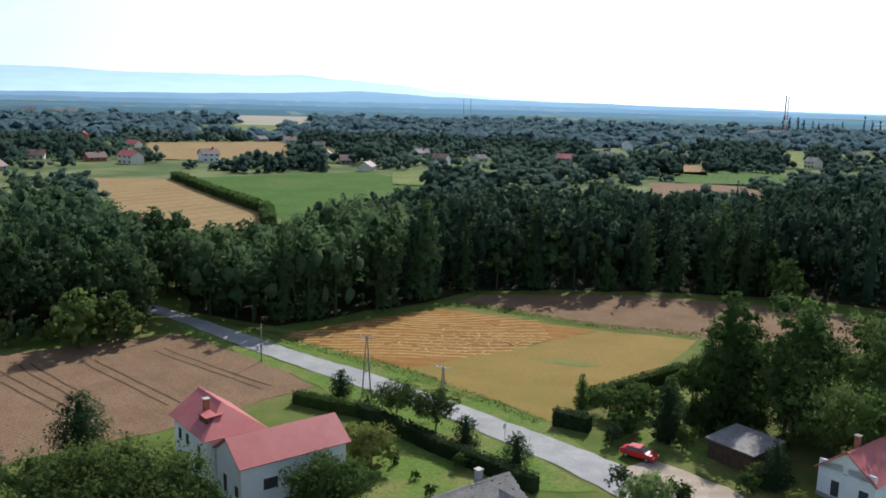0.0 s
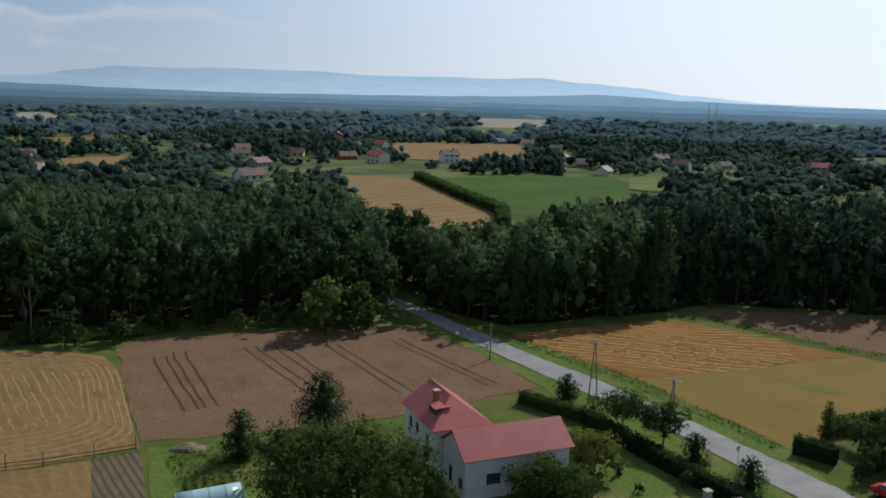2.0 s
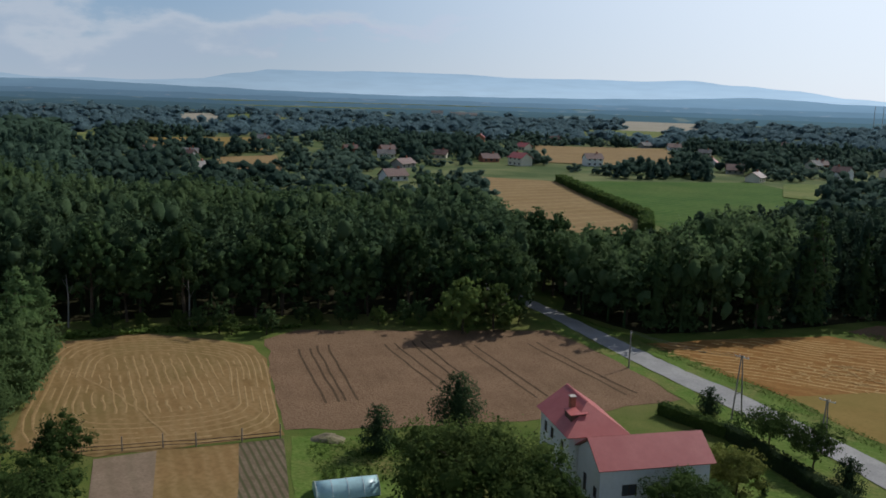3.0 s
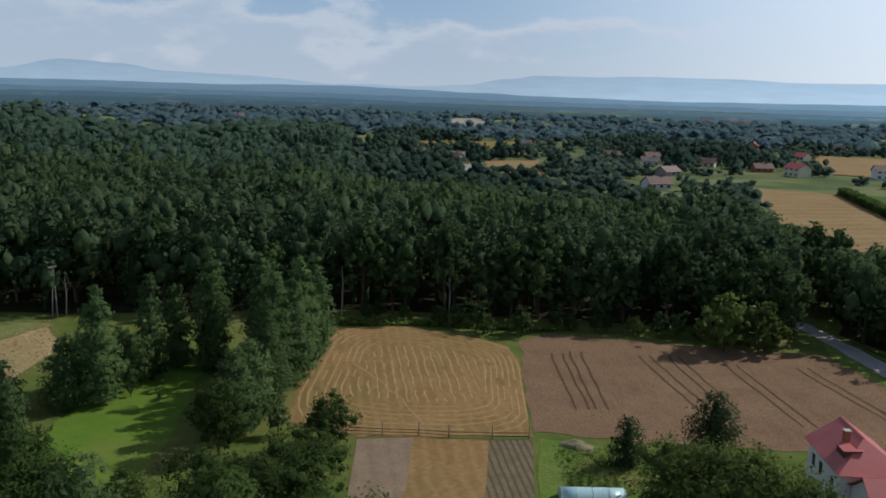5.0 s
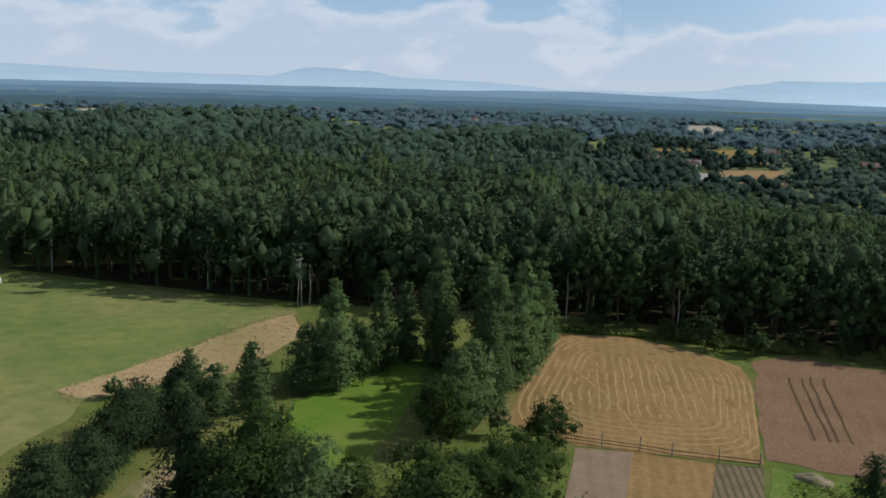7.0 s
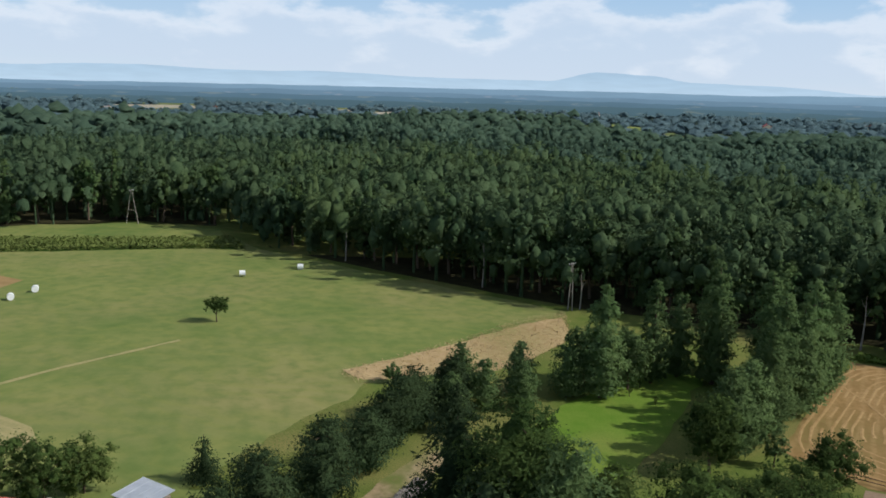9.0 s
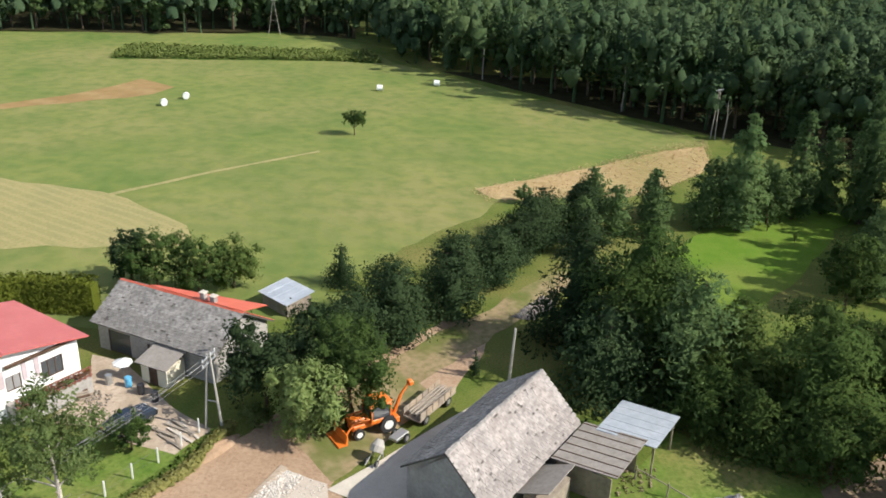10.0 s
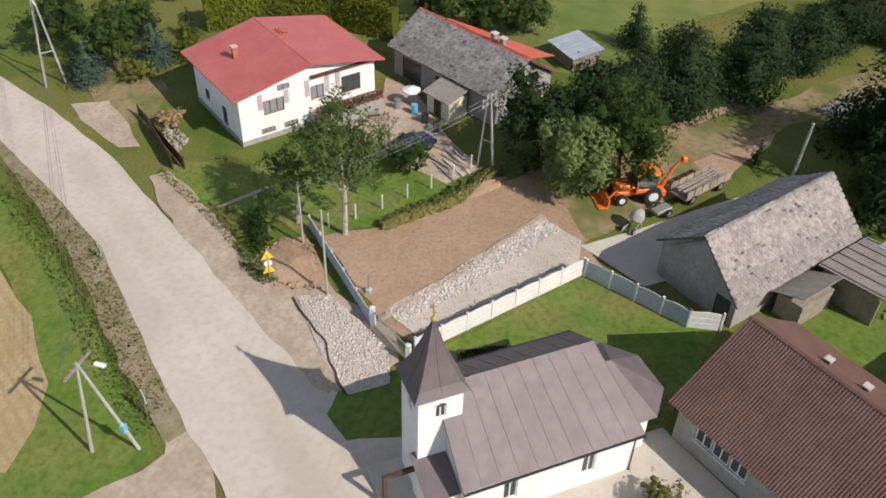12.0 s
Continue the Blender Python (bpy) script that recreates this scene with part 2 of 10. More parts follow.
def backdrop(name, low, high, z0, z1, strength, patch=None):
    """A plain glowing backdrop of far hills: air-blue haze put into the emission, brighter towards the sun."""
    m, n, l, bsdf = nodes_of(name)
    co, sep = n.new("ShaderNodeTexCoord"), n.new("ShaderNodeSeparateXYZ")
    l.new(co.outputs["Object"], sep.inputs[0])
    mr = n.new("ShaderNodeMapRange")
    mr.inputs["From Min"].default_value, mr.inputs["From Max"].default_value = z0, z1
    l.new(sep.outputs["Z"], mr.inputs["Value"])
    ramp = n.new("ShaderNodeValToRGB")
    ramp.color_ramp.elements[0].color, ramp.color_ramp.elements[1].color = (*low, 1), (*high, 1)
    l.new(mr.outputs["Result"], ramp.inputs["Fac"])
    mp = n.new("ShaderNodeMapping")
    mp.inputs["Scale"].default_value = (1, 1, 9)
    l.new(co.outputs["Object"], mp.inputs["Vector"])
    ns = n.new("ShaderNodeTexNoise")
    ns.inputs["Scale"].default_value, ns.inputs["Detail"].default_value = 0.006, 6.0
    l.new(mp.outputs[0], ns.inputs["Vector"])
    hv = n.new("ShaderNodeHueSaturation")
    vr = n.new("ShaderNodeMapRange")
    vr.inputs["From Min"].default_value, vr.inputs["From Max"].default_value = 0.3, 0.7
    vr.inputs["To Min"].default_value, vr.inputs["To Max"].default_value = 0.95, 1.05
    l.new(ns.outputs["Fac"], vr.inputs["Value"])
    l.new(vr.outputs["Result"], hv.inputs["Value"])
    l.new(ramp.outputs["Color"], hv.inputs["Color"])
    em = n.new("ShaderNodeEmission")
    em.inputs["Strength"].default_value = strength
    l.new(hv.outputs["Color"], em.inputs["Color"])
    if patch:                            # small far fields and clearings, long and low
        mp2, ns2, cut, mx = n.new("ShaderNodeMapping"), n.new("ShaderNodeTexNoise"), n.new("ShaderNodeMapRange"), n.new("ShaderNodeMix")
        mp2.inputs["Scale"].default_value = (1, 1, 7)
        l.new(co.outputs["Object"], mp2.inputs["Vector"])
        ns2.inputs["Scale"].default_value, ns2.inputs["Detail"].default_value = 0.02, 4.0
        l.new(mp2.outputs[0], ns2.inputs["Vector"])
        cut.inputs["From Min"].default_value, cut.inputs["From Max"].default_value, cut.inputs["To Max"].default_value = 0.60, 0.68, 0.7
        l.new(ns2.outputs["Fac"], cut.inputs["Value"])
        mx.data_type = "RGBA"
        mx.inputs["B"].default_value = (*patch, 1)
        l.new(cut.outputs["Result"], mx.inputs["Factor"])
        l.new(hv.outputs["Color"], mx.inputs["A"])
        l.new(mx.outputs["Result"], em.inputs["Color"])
    # emission lifted towards the sun, painting the brighter haze there
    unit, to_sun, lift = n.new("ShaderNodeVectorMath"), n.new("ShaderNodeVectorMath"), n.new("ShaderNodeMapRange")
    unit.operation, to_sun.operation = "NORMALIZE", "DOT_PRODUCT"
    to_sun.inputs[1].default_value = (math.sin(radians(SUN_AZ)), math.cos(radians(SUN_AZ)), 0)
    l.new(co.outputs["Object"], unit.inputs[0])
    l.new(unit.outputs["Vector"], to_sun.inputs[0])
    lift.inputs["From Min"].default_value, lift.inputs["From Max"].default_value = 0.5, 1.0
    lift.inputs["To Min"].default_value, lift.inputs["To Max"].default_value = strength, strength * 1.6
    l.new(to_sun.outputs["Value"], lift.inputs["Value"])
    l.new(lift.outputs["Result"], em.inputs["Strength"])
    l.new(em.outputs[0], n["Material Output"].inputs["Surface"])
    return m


def plain(name, c, rough=0.5, metal=0.0):
    m, n, l, bsdf = nodes_of(name)
    co = n.new("ShaderNodeTexCoord")
    ns = n.new("ShaderNodeTexNoise")
    ns.inputs["Scale"].default_value, ns.inputs["Detail"].default_value = 3.0, 5.0
    l.new(co.outputs["Object"], ns.inputs["Vector"])
    ramp = n.new("ShaderNodeValToRGB")
    ramp.color_ramp.elements[0].color = (*[v * 0.8 for v in c], 1)
    ramp.color_ramp.elements[1].color = (*[min(1, v * 1.15) for v in c], 1)
    l.new(ns.outputs["Fac"], ramp.inputs["Fac"])
    l.new(ramp.outputs["Color"], bsdf.inputs["Base Color"])
    bsdf.inputs["Roughness"].default_value, bsdf.inputs["Metallic"].default_value = rough, metal
    return m


M = {}
M["grass"] = surface("grass", (0.085, 0.125, 0.024), (0.15, 0.168, 0.042), 0.2, 0.95, 0.6, (5.0, (0.055, 0.09, 0.016), 0.6), big=(0.05, (0.22, 0.18, 0.07), 0.7))
M["land"] = surface("rough_land", (0.085, 0.125, 0.024), (0.15, 0.168, 0.042), 0.2, 0.95, 0.6, (5.0, (0.055, 0.09, 0.016), 0.6), big=(0.05, (0.22, 0.18, 0.07), 0.7))
n, l = M["land"].node_tree.nodes, M["land"].node_tree.links      # past the village's fields the land is scrub and woodland floor
g_co, g_len, g_out, g_scrub, g_mix = n.new("ShaderNodeTexCoord"), n.new("ShaderNodeVectorMath"), n.new("ShaderNodeMapRange"), n.new("ShaderNodeTexNoise"), n.new("ShaderNodeMix")
g_len.operation = "LENGTH"
g_out.inputs["From Min"].default_value, g_out.inputs["From Max"].default_value = 230, 330
g_scrub.inputs["Scale"].default_value, g_scrub.inputs["Detail"].default_value = 0.03, 8.0
g_ramp = n.new("ShaderNodeValToRGB")
g_ramp.color_ramp.elements[0].position, g_ramp.color_ramp.elements[1].position = 0.4, 0.68
g_ramp.color_ramp.elements[0].color, g_ramp.color_ramp.elements[1].color = (0.08, 0.115, 0.04, 1), (0.185, 0.195, 0.08, 1)
g_mix.data_type = "RGBA"
l.new(g_co.outputs["Object"], g_len.inputs[0])
l.new(g_len.outputs["Value"], g_out.inputs["Value"])
l.new(g_co.outputs["Object"], g_scrub.inputs["Vector"])
l.new(g_scrub.outputs["Fac"], g_ramp.inputs["Fac"])
l.new(g_out.outputs["Result"], g_mix.inputs["Factor"])
l.new(n["Principled BSDF"].inputs["Base Color"].links[0].from_socket, g_mix.inputs["A"])
l.new(g_ramp.outputs["Color"], g_mix.inputs["B"])
l.new(g_mix.outputs["Result"], n["Principled BSDF"].inputs["Base Color"])
M["lawn"] = surface("lawn", (0.098, 0.165, 0.028), (0.165, 0.215, 0.05), 0.45, 0.95, 0.8, (2.2, (0.06, 0.108, 0.016), 0.6), big=(0.16, (0.235, 0.205, 0.075), 0.85), bump_scale=0.1)
M["meadow"] = surface("meadow", (0.108, 0.157, 0.041), (0.195, 0.212, 0.066), 0.05, 0.95, 0.7, (0.35, (0.075, 0.128, 0.03), 0.5), stripe=(62, 5.5, (0.195, 0.21, 0.056), 0.3, 30.0), big=(0.022, (0.25, 0.225, 0.09), 0.8), bump_scale=0.12)
M["hay"] = surface("mown_hay", (0.24, 0.22, 0.09), (0.31, 0.26, 0.11), 0.2, 0.9, 0.4, (2.5, (0.18, 0.19, 0.06), 0.5), stripe=(52, 1.6, (0.34, 0.28, 0.13), 0.6))
M["reeds"] = surface("dry_reeds", (0.37, 0.265, 0.135), (0.5, 0.375, 0.205), 0.16, 0.95, 0.7, (0.9, (0.29, 0.215, 0.09), 0.65), big=(0.08, (0.24, 0.225, 0.085), 0.8), bump_scale=0.25)
M["gold"] = surface("cut_straw", (0.235, 0.108, 0.03), (0.3, 0.148, 0.044), 0.2, 0.95, 0.5, (1.6, (0.165, 0.084, 0.022), 0.5), stripe=(-17, 3.0, (0.36, 0.21, 0.075), 0.4, 9.0), big=(0.08, (0.32, 0.19, 0.066), 0.5))
M["olive"] = surface("ripening_field", (0.235, 0.158, 0.047), (0.295, 0.197, 0.064), 0.09, 0.95, 0.4, (1.6, (0.19, 0.138, 0.038), 0.45), stripe=(-17, 8.0, (0.27, 0.19, 0.06), 0.4, 6.0), big=(0.05, (0.19, 0.16, 0.04), 0.5))
M["wheat"] = surface("ripe_wheat", (0.188, 0.118, 0.068), (0.258, 0.163, 0.096), 0.16, 0.95, 0.9, (3.4, (0.125, 0.074, 0.042), 0.75), stripe=(133, 2.4, (0.25, 0.158, 0.095), 0.3, 4.0), big=(0.045, (0.25, 0.165, 0.1), 0.6), bump_scale=0.15)
# litter coloured near black: the darkness under the trees is put into it
M["forest_floor"] = surface("shade_black_litter", (0.028, 0.022, 0.012), (0.05, 0.045, 0.02), 0.4, 0.95, 0.5, (3.0, (0.02, 0.03, 0.01), 0.6))
M["track"] = surface("tractor_track", (0.075, 0.05, 0.028), (0.115, 0.076, 0.044), 0.8, 0.95, 0.3)
M["stubble"] = surface("stubble", (0.235, 0.14, 0.055), (0.31, 0.195, 0.085), 0.12, 0.95, 0.6, (1.4, (0.18, 0.112, 0.042), 0.6), stripe=(139, 1.7, (0.35, 0.235, 0.11), 0.35, 5.0), big=(0.05, (0.165, 0.135, 0.045), 0.75))
M["soil"] = surface("grey_soil", (0.225, 0.16, 0.108), (0.29, 0.215, 0.148), 0.4, 0.95, 0.6, (3.0, (0.16, 0.115, 0.075), 0.5), stripe=(139, 2.2, (0.2, 0.15, 0.095), 0.4, 3.0))
M["rows"] = surface("vegetable_rows", (0.16, 0.115, 0.075), (0.22, 0.165, 0.11), 0.5, 0.95, 0.6, (3.0, (0.09, 0.085, 0.04), 0.5), stripe=(139, 0.8, (0.07, 0.075, 0.03), 0.8, 1.0))
M["corn"] = surface("maize_field", (0.048, 0.108, 0.016), (0.082, 0.145, 0.026), 0.05, 0.95, 0.6, (0.5, (0.036, 0.08, 0.012), 0.5), stripe=(70, 4.0, (0.1, 0.15, 0.036), 0.5, 4.0), big=(0.02, (0.13, 0.155, 0.042), 0.5))
M["yellow"] = surface("far_stubble", (0.25, 0.16, 0.07), (0.31, 0.21, 0.097), 0.04, 0.95, 0.3, (0.4, (0.2, 0.135, 0.055), 0.5), stripe=(55, 9.0, (0.36, 0.26, 0.125), 0.45, 3.0))
M["asphalt"] = surface("worn_asphalt", (0.27, 0.26, 0.245), (0.36, 0.345, 0.325), 0.3, 0.85, 0.3, (5.0, (0.2, 0.19, 0.18), 0.5), big=(0.12, (0.43, 0.41, 0.38), 0.6))
M["gravel_road"] = surface("pale_gravel_road", (0.45, 0.385, 0.32), (0.54, 0.465, 0.39), 0.12, 0.95, 0.4, (2.0, (0.4, 0.335, 0.27), 0.45), stripe=(52, 3.2, (0.58, 0.51, 0.435), 0.4, 5.0), big=(0.1, (0.6, 0.53, 0.455), 0.7))
M["dirt"] = surface("bare_earth", (0.33, 0.222, 0.145), (0.4, 0.28, 0.187), 0.35, 0.95, 0.7, (3.2, (0.25, 0.163, 0.104), 0.5), stripe=(142, 2.6, (0.375, 0.262, 0.175), 0.3, 9.0), big=(0.14, (0.47, 0.345, 0.24), 0.65), bump_scale=0.12)
M["pale_stubble"] = surface("bleached_stubble", (0.36, 0.27, 0.145), (0.46, 0.355, 0.205), 0.25, 0.95, 0.7, (3.5, (0.27, 0.2, 0.1), 0.6), stripe=(55, 0.7, (0.3, 0.225, 0.12), 0.5, 2.0), big=(0.12, (0.3, 0.25, 0.11), 0.5))
M["curtain"] = plain("curtained_window", (0.27, 0.265, 0.26), 0.2)
M["ditch"] = surface("dry_verge_earth", (0.235, 0.19, 0.125), (0.34, 0.28, 0.195), 0.6, 0.95, 0.8, (3.0, (0.16, 0.15, 0.065), 0.6), big=(0.4, (0.15, 0.16, 0.05), 0.7))
M["concrete"] = surface("pale_concrete", (0.47, 0.415, 0.345), (0.57, 0.51, 0.43), 0.5, 0.85, 0.2, (5.0, (0.42, 0.38, 0.32), 0.4))
M["stone"] = surface("crushed_stone", (0.46, 0.42, 0.37), (0.60, 0.555, 0.50), 1.5, 0.9, 0.6, per_piece=0.35)
M["bark"] = surface("bark", (0.07, 0.05, 0.035), (0.13, 0.1, 0.07), 3.0, 0.95, 0.6)
M["birch_bark"] = surface("pale_bark", (0.42, 0.38, 0.32), (0.55, 0.5, 0.44), 2.0, 0.85, 0.4, (5.0, (0.1, 0.08, 0.06), 0.6))
M["plaster"] = surface("white_plaster", (0.74, 0.73, 0.70), (0.82, 0.81, 0.79), 0.5, 0.85, 0.1, (3.0, (0.68, 0.66, 0.62), 0.35))
M["cream"] = surface("cream_plaster", (0.66, 0.60, 0.46), (0.74, 0.68, 0.54), 0.5, 0.85, 0.1, (3.0, (0.58, 0.52, 0.4), 0.3))
M["grey_render"] = surface("grey_render", (0.30, 0.285, 0.26), (0.40, 0.38, 0.35), 0.8, 0.9, 0.3, (4.0, (0.22, 0.21, 0.19), 0.5))
M["red_sheet"] = surface("red_painted_sheet", (0.43, 0.105, 0.095), (0.49, 0.14, 0.125), 0.35, 0.48, 0.1, (2.0, (0.39, 0.105, 0.095), 0.4))
M["bright_red"] = surface("orange_red_sheet", (0.52, 0.10, 0.055), (0.6, 0.15, 0.085), 0.5, 0.55, 0.1, (2.0, (0.45, 0.1, 0.06), 0.4))
M["brown_sheet"] = surface("brown_corrugated_sheet", (0.125, 0.066, 0.05), (0.165, 0.092, 0.072), 0.4, 0.65, 0.1, (2.0, (0.10, 0.055, 0.043), 0.4))
M["brown_tile"] = surface("dark_brown_roof", (0.15, 0.085, 0.07), (0.21, 0.125, 0.1), 0.7, 0.6, 0.2, (3.0, (0.11, 0.065, 0.055), 0.4))
M["seam_roof"] = surface("mauve_grey_seam_roof", (0.14, 0.113, 0.113), (0.178, 0.145, 0.145), 0.5, 0.55, 0.08, (1.3, (0.115, 0.093, 0.095), 0.5), metal=0.1)
M["slate"] = surface("weathered_grey_slate", (0.19, 0.178, 0.165), (0.32, 0.30, 0.275), 0.8, 0.9, 0.5, (3.0, (0.12, 0.112, 0.105), 0.6), per_piece=0.42)
# paler slate for slopes facing the sun: their light is in the colour
M["pale_slate"] = surface("sunward_pale_slate", (0.25, 0.222, 0.207), (0.36, 0.325, 0.30), 0.8, 0.9, 0.6, (3.0, (0.17, 0.15, 0.14), 0.6), per_piece=0.36, big=(0.4, (0.31, 0.262, 0.23), 0.5))
M["tin"] = surface("old_zinc_sheet", (0.42, 0.46, 0.50), (0.55, 0.58, 0.62), 0.7, 0.45, 0.1, (3.0, (0.36, 0.38, 0.4), 0.4), metal=0.3)
M["felt"] = surface("grey_brown_felt", (0.24, 0.215, 0.19), (0.31, 0.28, 0.25), 0.8, 0.9, 0.3, (3.0, (0.17, 0.15, 0.13), 0.5))
M["dark_wood"] = surface("dark_stained_wood", (0.06, 0.035, 0.022), (0.11, 0.065, 0.04), 2.0, 0.75, 0.3)
M["old_wood"] = surface("weathered_wood", (0.24, 0.2, 0.16), (0.34, 0.29, 0.23), 2.0, 0.85, 0.4)
M["pale_board"] = surface("bleached_board", (0.33, 0.26, 0.19), (0.45, 0.37, 0.28), 2.0, 0.85, 0.4, (5.0, (0.2, 0.15, 0.1), 0.5))
M["fence_panel"] = surface("white_concrete_panel", (0.66, 0.65, 0.61), (0.75, 0.74, 0.7), 0.6, 0.85, 0.2, (4.0, (0.55, 0.54, 0.5), 0.4))
M["blue_panel"] = surface("grey_blue_concrete_panel", (0.38, 0.43, 0.46), (0.47, 0.51, 0.53), 0.6, 0.85, 0.2, (4.0, (0.3, 0.34, 0.36), 0.4))
M["brick"] = surface("red_brick", (0.33, 0.12, 0.075), (0.42, 0.17, 0.1), 2.0, 0.85, 0.3)
M["mauve"] = surface("faded_mauve_paint", (0.42, 0.34, 0.35), (0.5, 0.42, 0.43), 1.5, 0.7, 0.1)
M["rail_red"] = surface("red_brown_stained_wood", (0.16, 0.06, 0.042), (0.23, 0.09, 0.065), 2.0, 0.7, 0.3)
M["orange"] = plain("orange_machine_paint", (0.78, 0.19, 0.025), 0.45)
M["rubber"] = plain("tyre_rubber", (0.025, 0.025, 0.025), 0.85)
M["white"] = plain("white_paint", (0.78, 0.77, 0.74), 0.5)
M["metal"] = plain("galvanised_steel", (0.45, 0.45, 0.44), 0.45, 0.7)
M["dark"] = plain("dark_metal", (0.05, 0.05, 0.055), 0.5, 0.3)
M["car_red"] = plain("red_car_paint", (0.55, 0.02, 0.025), 0.25)
M["car_dark"] = plain("dark_blue_car_paint", (0.02, 0.03, 0.045), 0.25)
M["yellow_paint"] = plain("yellow_sign_paint", (0.8, 0.55, 0.02), 0.5)
M["blue_paint"] = plain("blue_paint", (0.12, 0.4, 0.62), 0.5)
M["teal"] = plain("teal_tarpaulin", (0.05, 0.38, 0.42), 0.5)
M["film"] = plain("pale_blue_greenhouse_film", (0.45, 0.66, 0.68), 0.35)
M["bale"] = plain("white_wrapped_bale", (0.75, 0.76, 0.74), 0.4)
M["pole"] = surface("grey_timber_pole", (0.20, 0.175, 0.15), (0.3, 0.27, 0.23), 3.0, 0.9, 0.2)
M["conc_pole"] = surface("concrete_pole", (0.34, 0.32, 0.285), (0.42, 0.395, 0.355), 1.0, 0.85, 0.2)
M["gilt"] = plain("dull_gilding", (0.55, 0.42, 0.16), 0.35, 0.5)
M["wire"] = plain("dull_aluminium_wire", (0.16, 0.16, 0.165), 0.55, 0.5)
M["glass"] = plain("window_glass", (0.07, 0.075, 0.08), 0.08)
M["orchid"] = plain("brown_frame", (0.10, 0.055, 0.035), 0.5)
M["leaf"] = foliage("broad_leaves", (0.036, 0.074, 0.02), (0.13, 0.185, 0.052), 0.5)
M["leaf_light"] = foliage("light_leaves", (0.085, 0.14, 0.036), (0.19, 0.24, 0.07), 0.5)
M["leaf_yellow"] = foliage("yellow_green_leaves", (0.15, 0.175, 0.038), (0.31, 0.33, 0.09))
M["needle"] = foliage("dark_needles", (0.026, 0.054, 0.024), (0.092, 0.13, 0.054), 0.45)
M["blue_needle"] = foliage("blue_spruce_needles", (0.05, 0.085, 0.062), (0.13, 0.17, 0.135), 0.2)
M["larch"] = foliage("larch_needles", (0.07, 0.13, 0.046), (0.205, 0.28, 0.108), 0.5)
M["geranium"] = foliage("red_flowers_and_leaves", (0.06, 0.075, 0.02), (0.3, 0.03, 0.035), 0.2)
M["thuja"] = foliage("thuja_hedge", (0.11, 0.14, 0.018), (0.22, 0.245, 0.04), 0.3)
M["birch"] = foliage("birch_leaves", (0.105, 0.16, 0.05), (0.215, 0.275, 0.1), 0.5)
# darker copy of the broad leaves, with the forest front's shade in its colour
M["edge"] = foliage("shaded_edge_leaves", (0.034, 0.07, 0.025), (0.122, 0.172, 0.062), 0.34)
M["willow"] = foliage("willow_leaves", (0.16, 0.225, 0.07), (0.34, 0.41, 0.155), 0.5)
M["woods"] = foliage("forest_leaves", (0.034, 0.068, 0.032), (0.12, 0.174, 0.08), 0.32, 0.0, 1.6)
M["light_woods"] = foliage("birch_wood_leaves", (0.06, 0.11, 0.046), (0.168, 0.232, 0.098), 0.5, 0.0, 1.6)
M["pine_woods"] = foliage("pine_wood_needles", (0.05, 0.096, 0.05), (0.15, 0.214, 0.11), 0.5, 0.0, 1.6)
# far greens paler and bluer with distance: haze put into the leaf colour
M["hazed_far_pines"] = foliage("hazed_far_needles", (0.055, 0.1, 0.068), (0.11, 0.17, 0.112), 0.5, 0.0, 1.0)
M["hazed_far_woods"] = foliage("hazed_far_leaves", (0.076, 0.135, 0.092), (0.145, 0.218, 0.14), 0.5, 0.0, 1.0)
M["hazed_distant_woods"] = foliage("hazed_distant_leaves", (0.12, 0.2, 0.225), (0.185, 0.275, 0.29), 0.5, 0.0, 0.25)
M["straw_tuft"] = foliage("dry_reed_blades", (0.46, 0.33, 0.175), (0.64, 0.49, 0.28), 0.5, 0.45, 0)
M["maize_leaf"] = foliage("maize_leaves", (0.15, 0.2, 0.05), (0.22, 0.26, 0.08), 0.35, 0.45, 0)
M["weeds"] = foliage("rough_weeds", (0.17, 0.18, 0.05), (0.28, 0.26, 0.10), 0.4, 0.45, 0)
M["grass_blade"] = foliage("green_grass_blades", (0.10, 0.165, 0.03), (0.18, 0.235, 0.058), 0.35, 0.45, 0)
M["bright_lawn"] = surface("mown_bright_lawn", (0.095, 0.178, 0.02), (0.14, 0.21, 0.032), 0.3, 0.95, 0.4, (5.0, (0.075, 0.145, 0.015), 0.45), big=(0.1, (0.19, 0.21, 0.05), 0.6))
M["trodden"] = surface("trodden_earth_and_grass", (0.25, 0.19, 0.105), (0.35, 0.265, 0.16), 0.25, 0.95, 0.6, (1.6, (0.15, 0.14, 0.055), 0.7), big=(0.2, (0.12, 0.145, 0.038), 1.0))
M["dust"] = surface("dusty_shoulder", (0.40, 0.315, 0.24), (0.50, 0.405, 0.315), 0.4, 0.95, 0.6, (3.0, (0.29, 0.225, 0.16), 0.6), big=(0.25, (0.31, 0.245, 0.17), 0.7))
# board below the slates, coloured dark so the gaps read as shadow
M["slate_bed"] = surface("gap_shadow_board", (0.10, 0.09, 0.082), (0.15, 0.135, 0.12), 2.0, 0.95, 0.2)
# darker than the other woods: the north forest's shade is in this colour
M["shaded_spruce_woods"] = foliage("shaded_spruce_needles", (0.023, 0.047, 0.03), (0.086, 0.128, 0.068), 0.3, 0.0, 1.6)
# straw greyed and paled for the farthest fields: haze put into its colour
M["hazed_far_straw"] = surface("hazed_distant_straw", (0.32, 0.285, 0.215), (0.39, 0.35, 0.27), 0.02, 0.95, 0.2, (0.3, (0.28, 0.25, 0.19), 0.5))
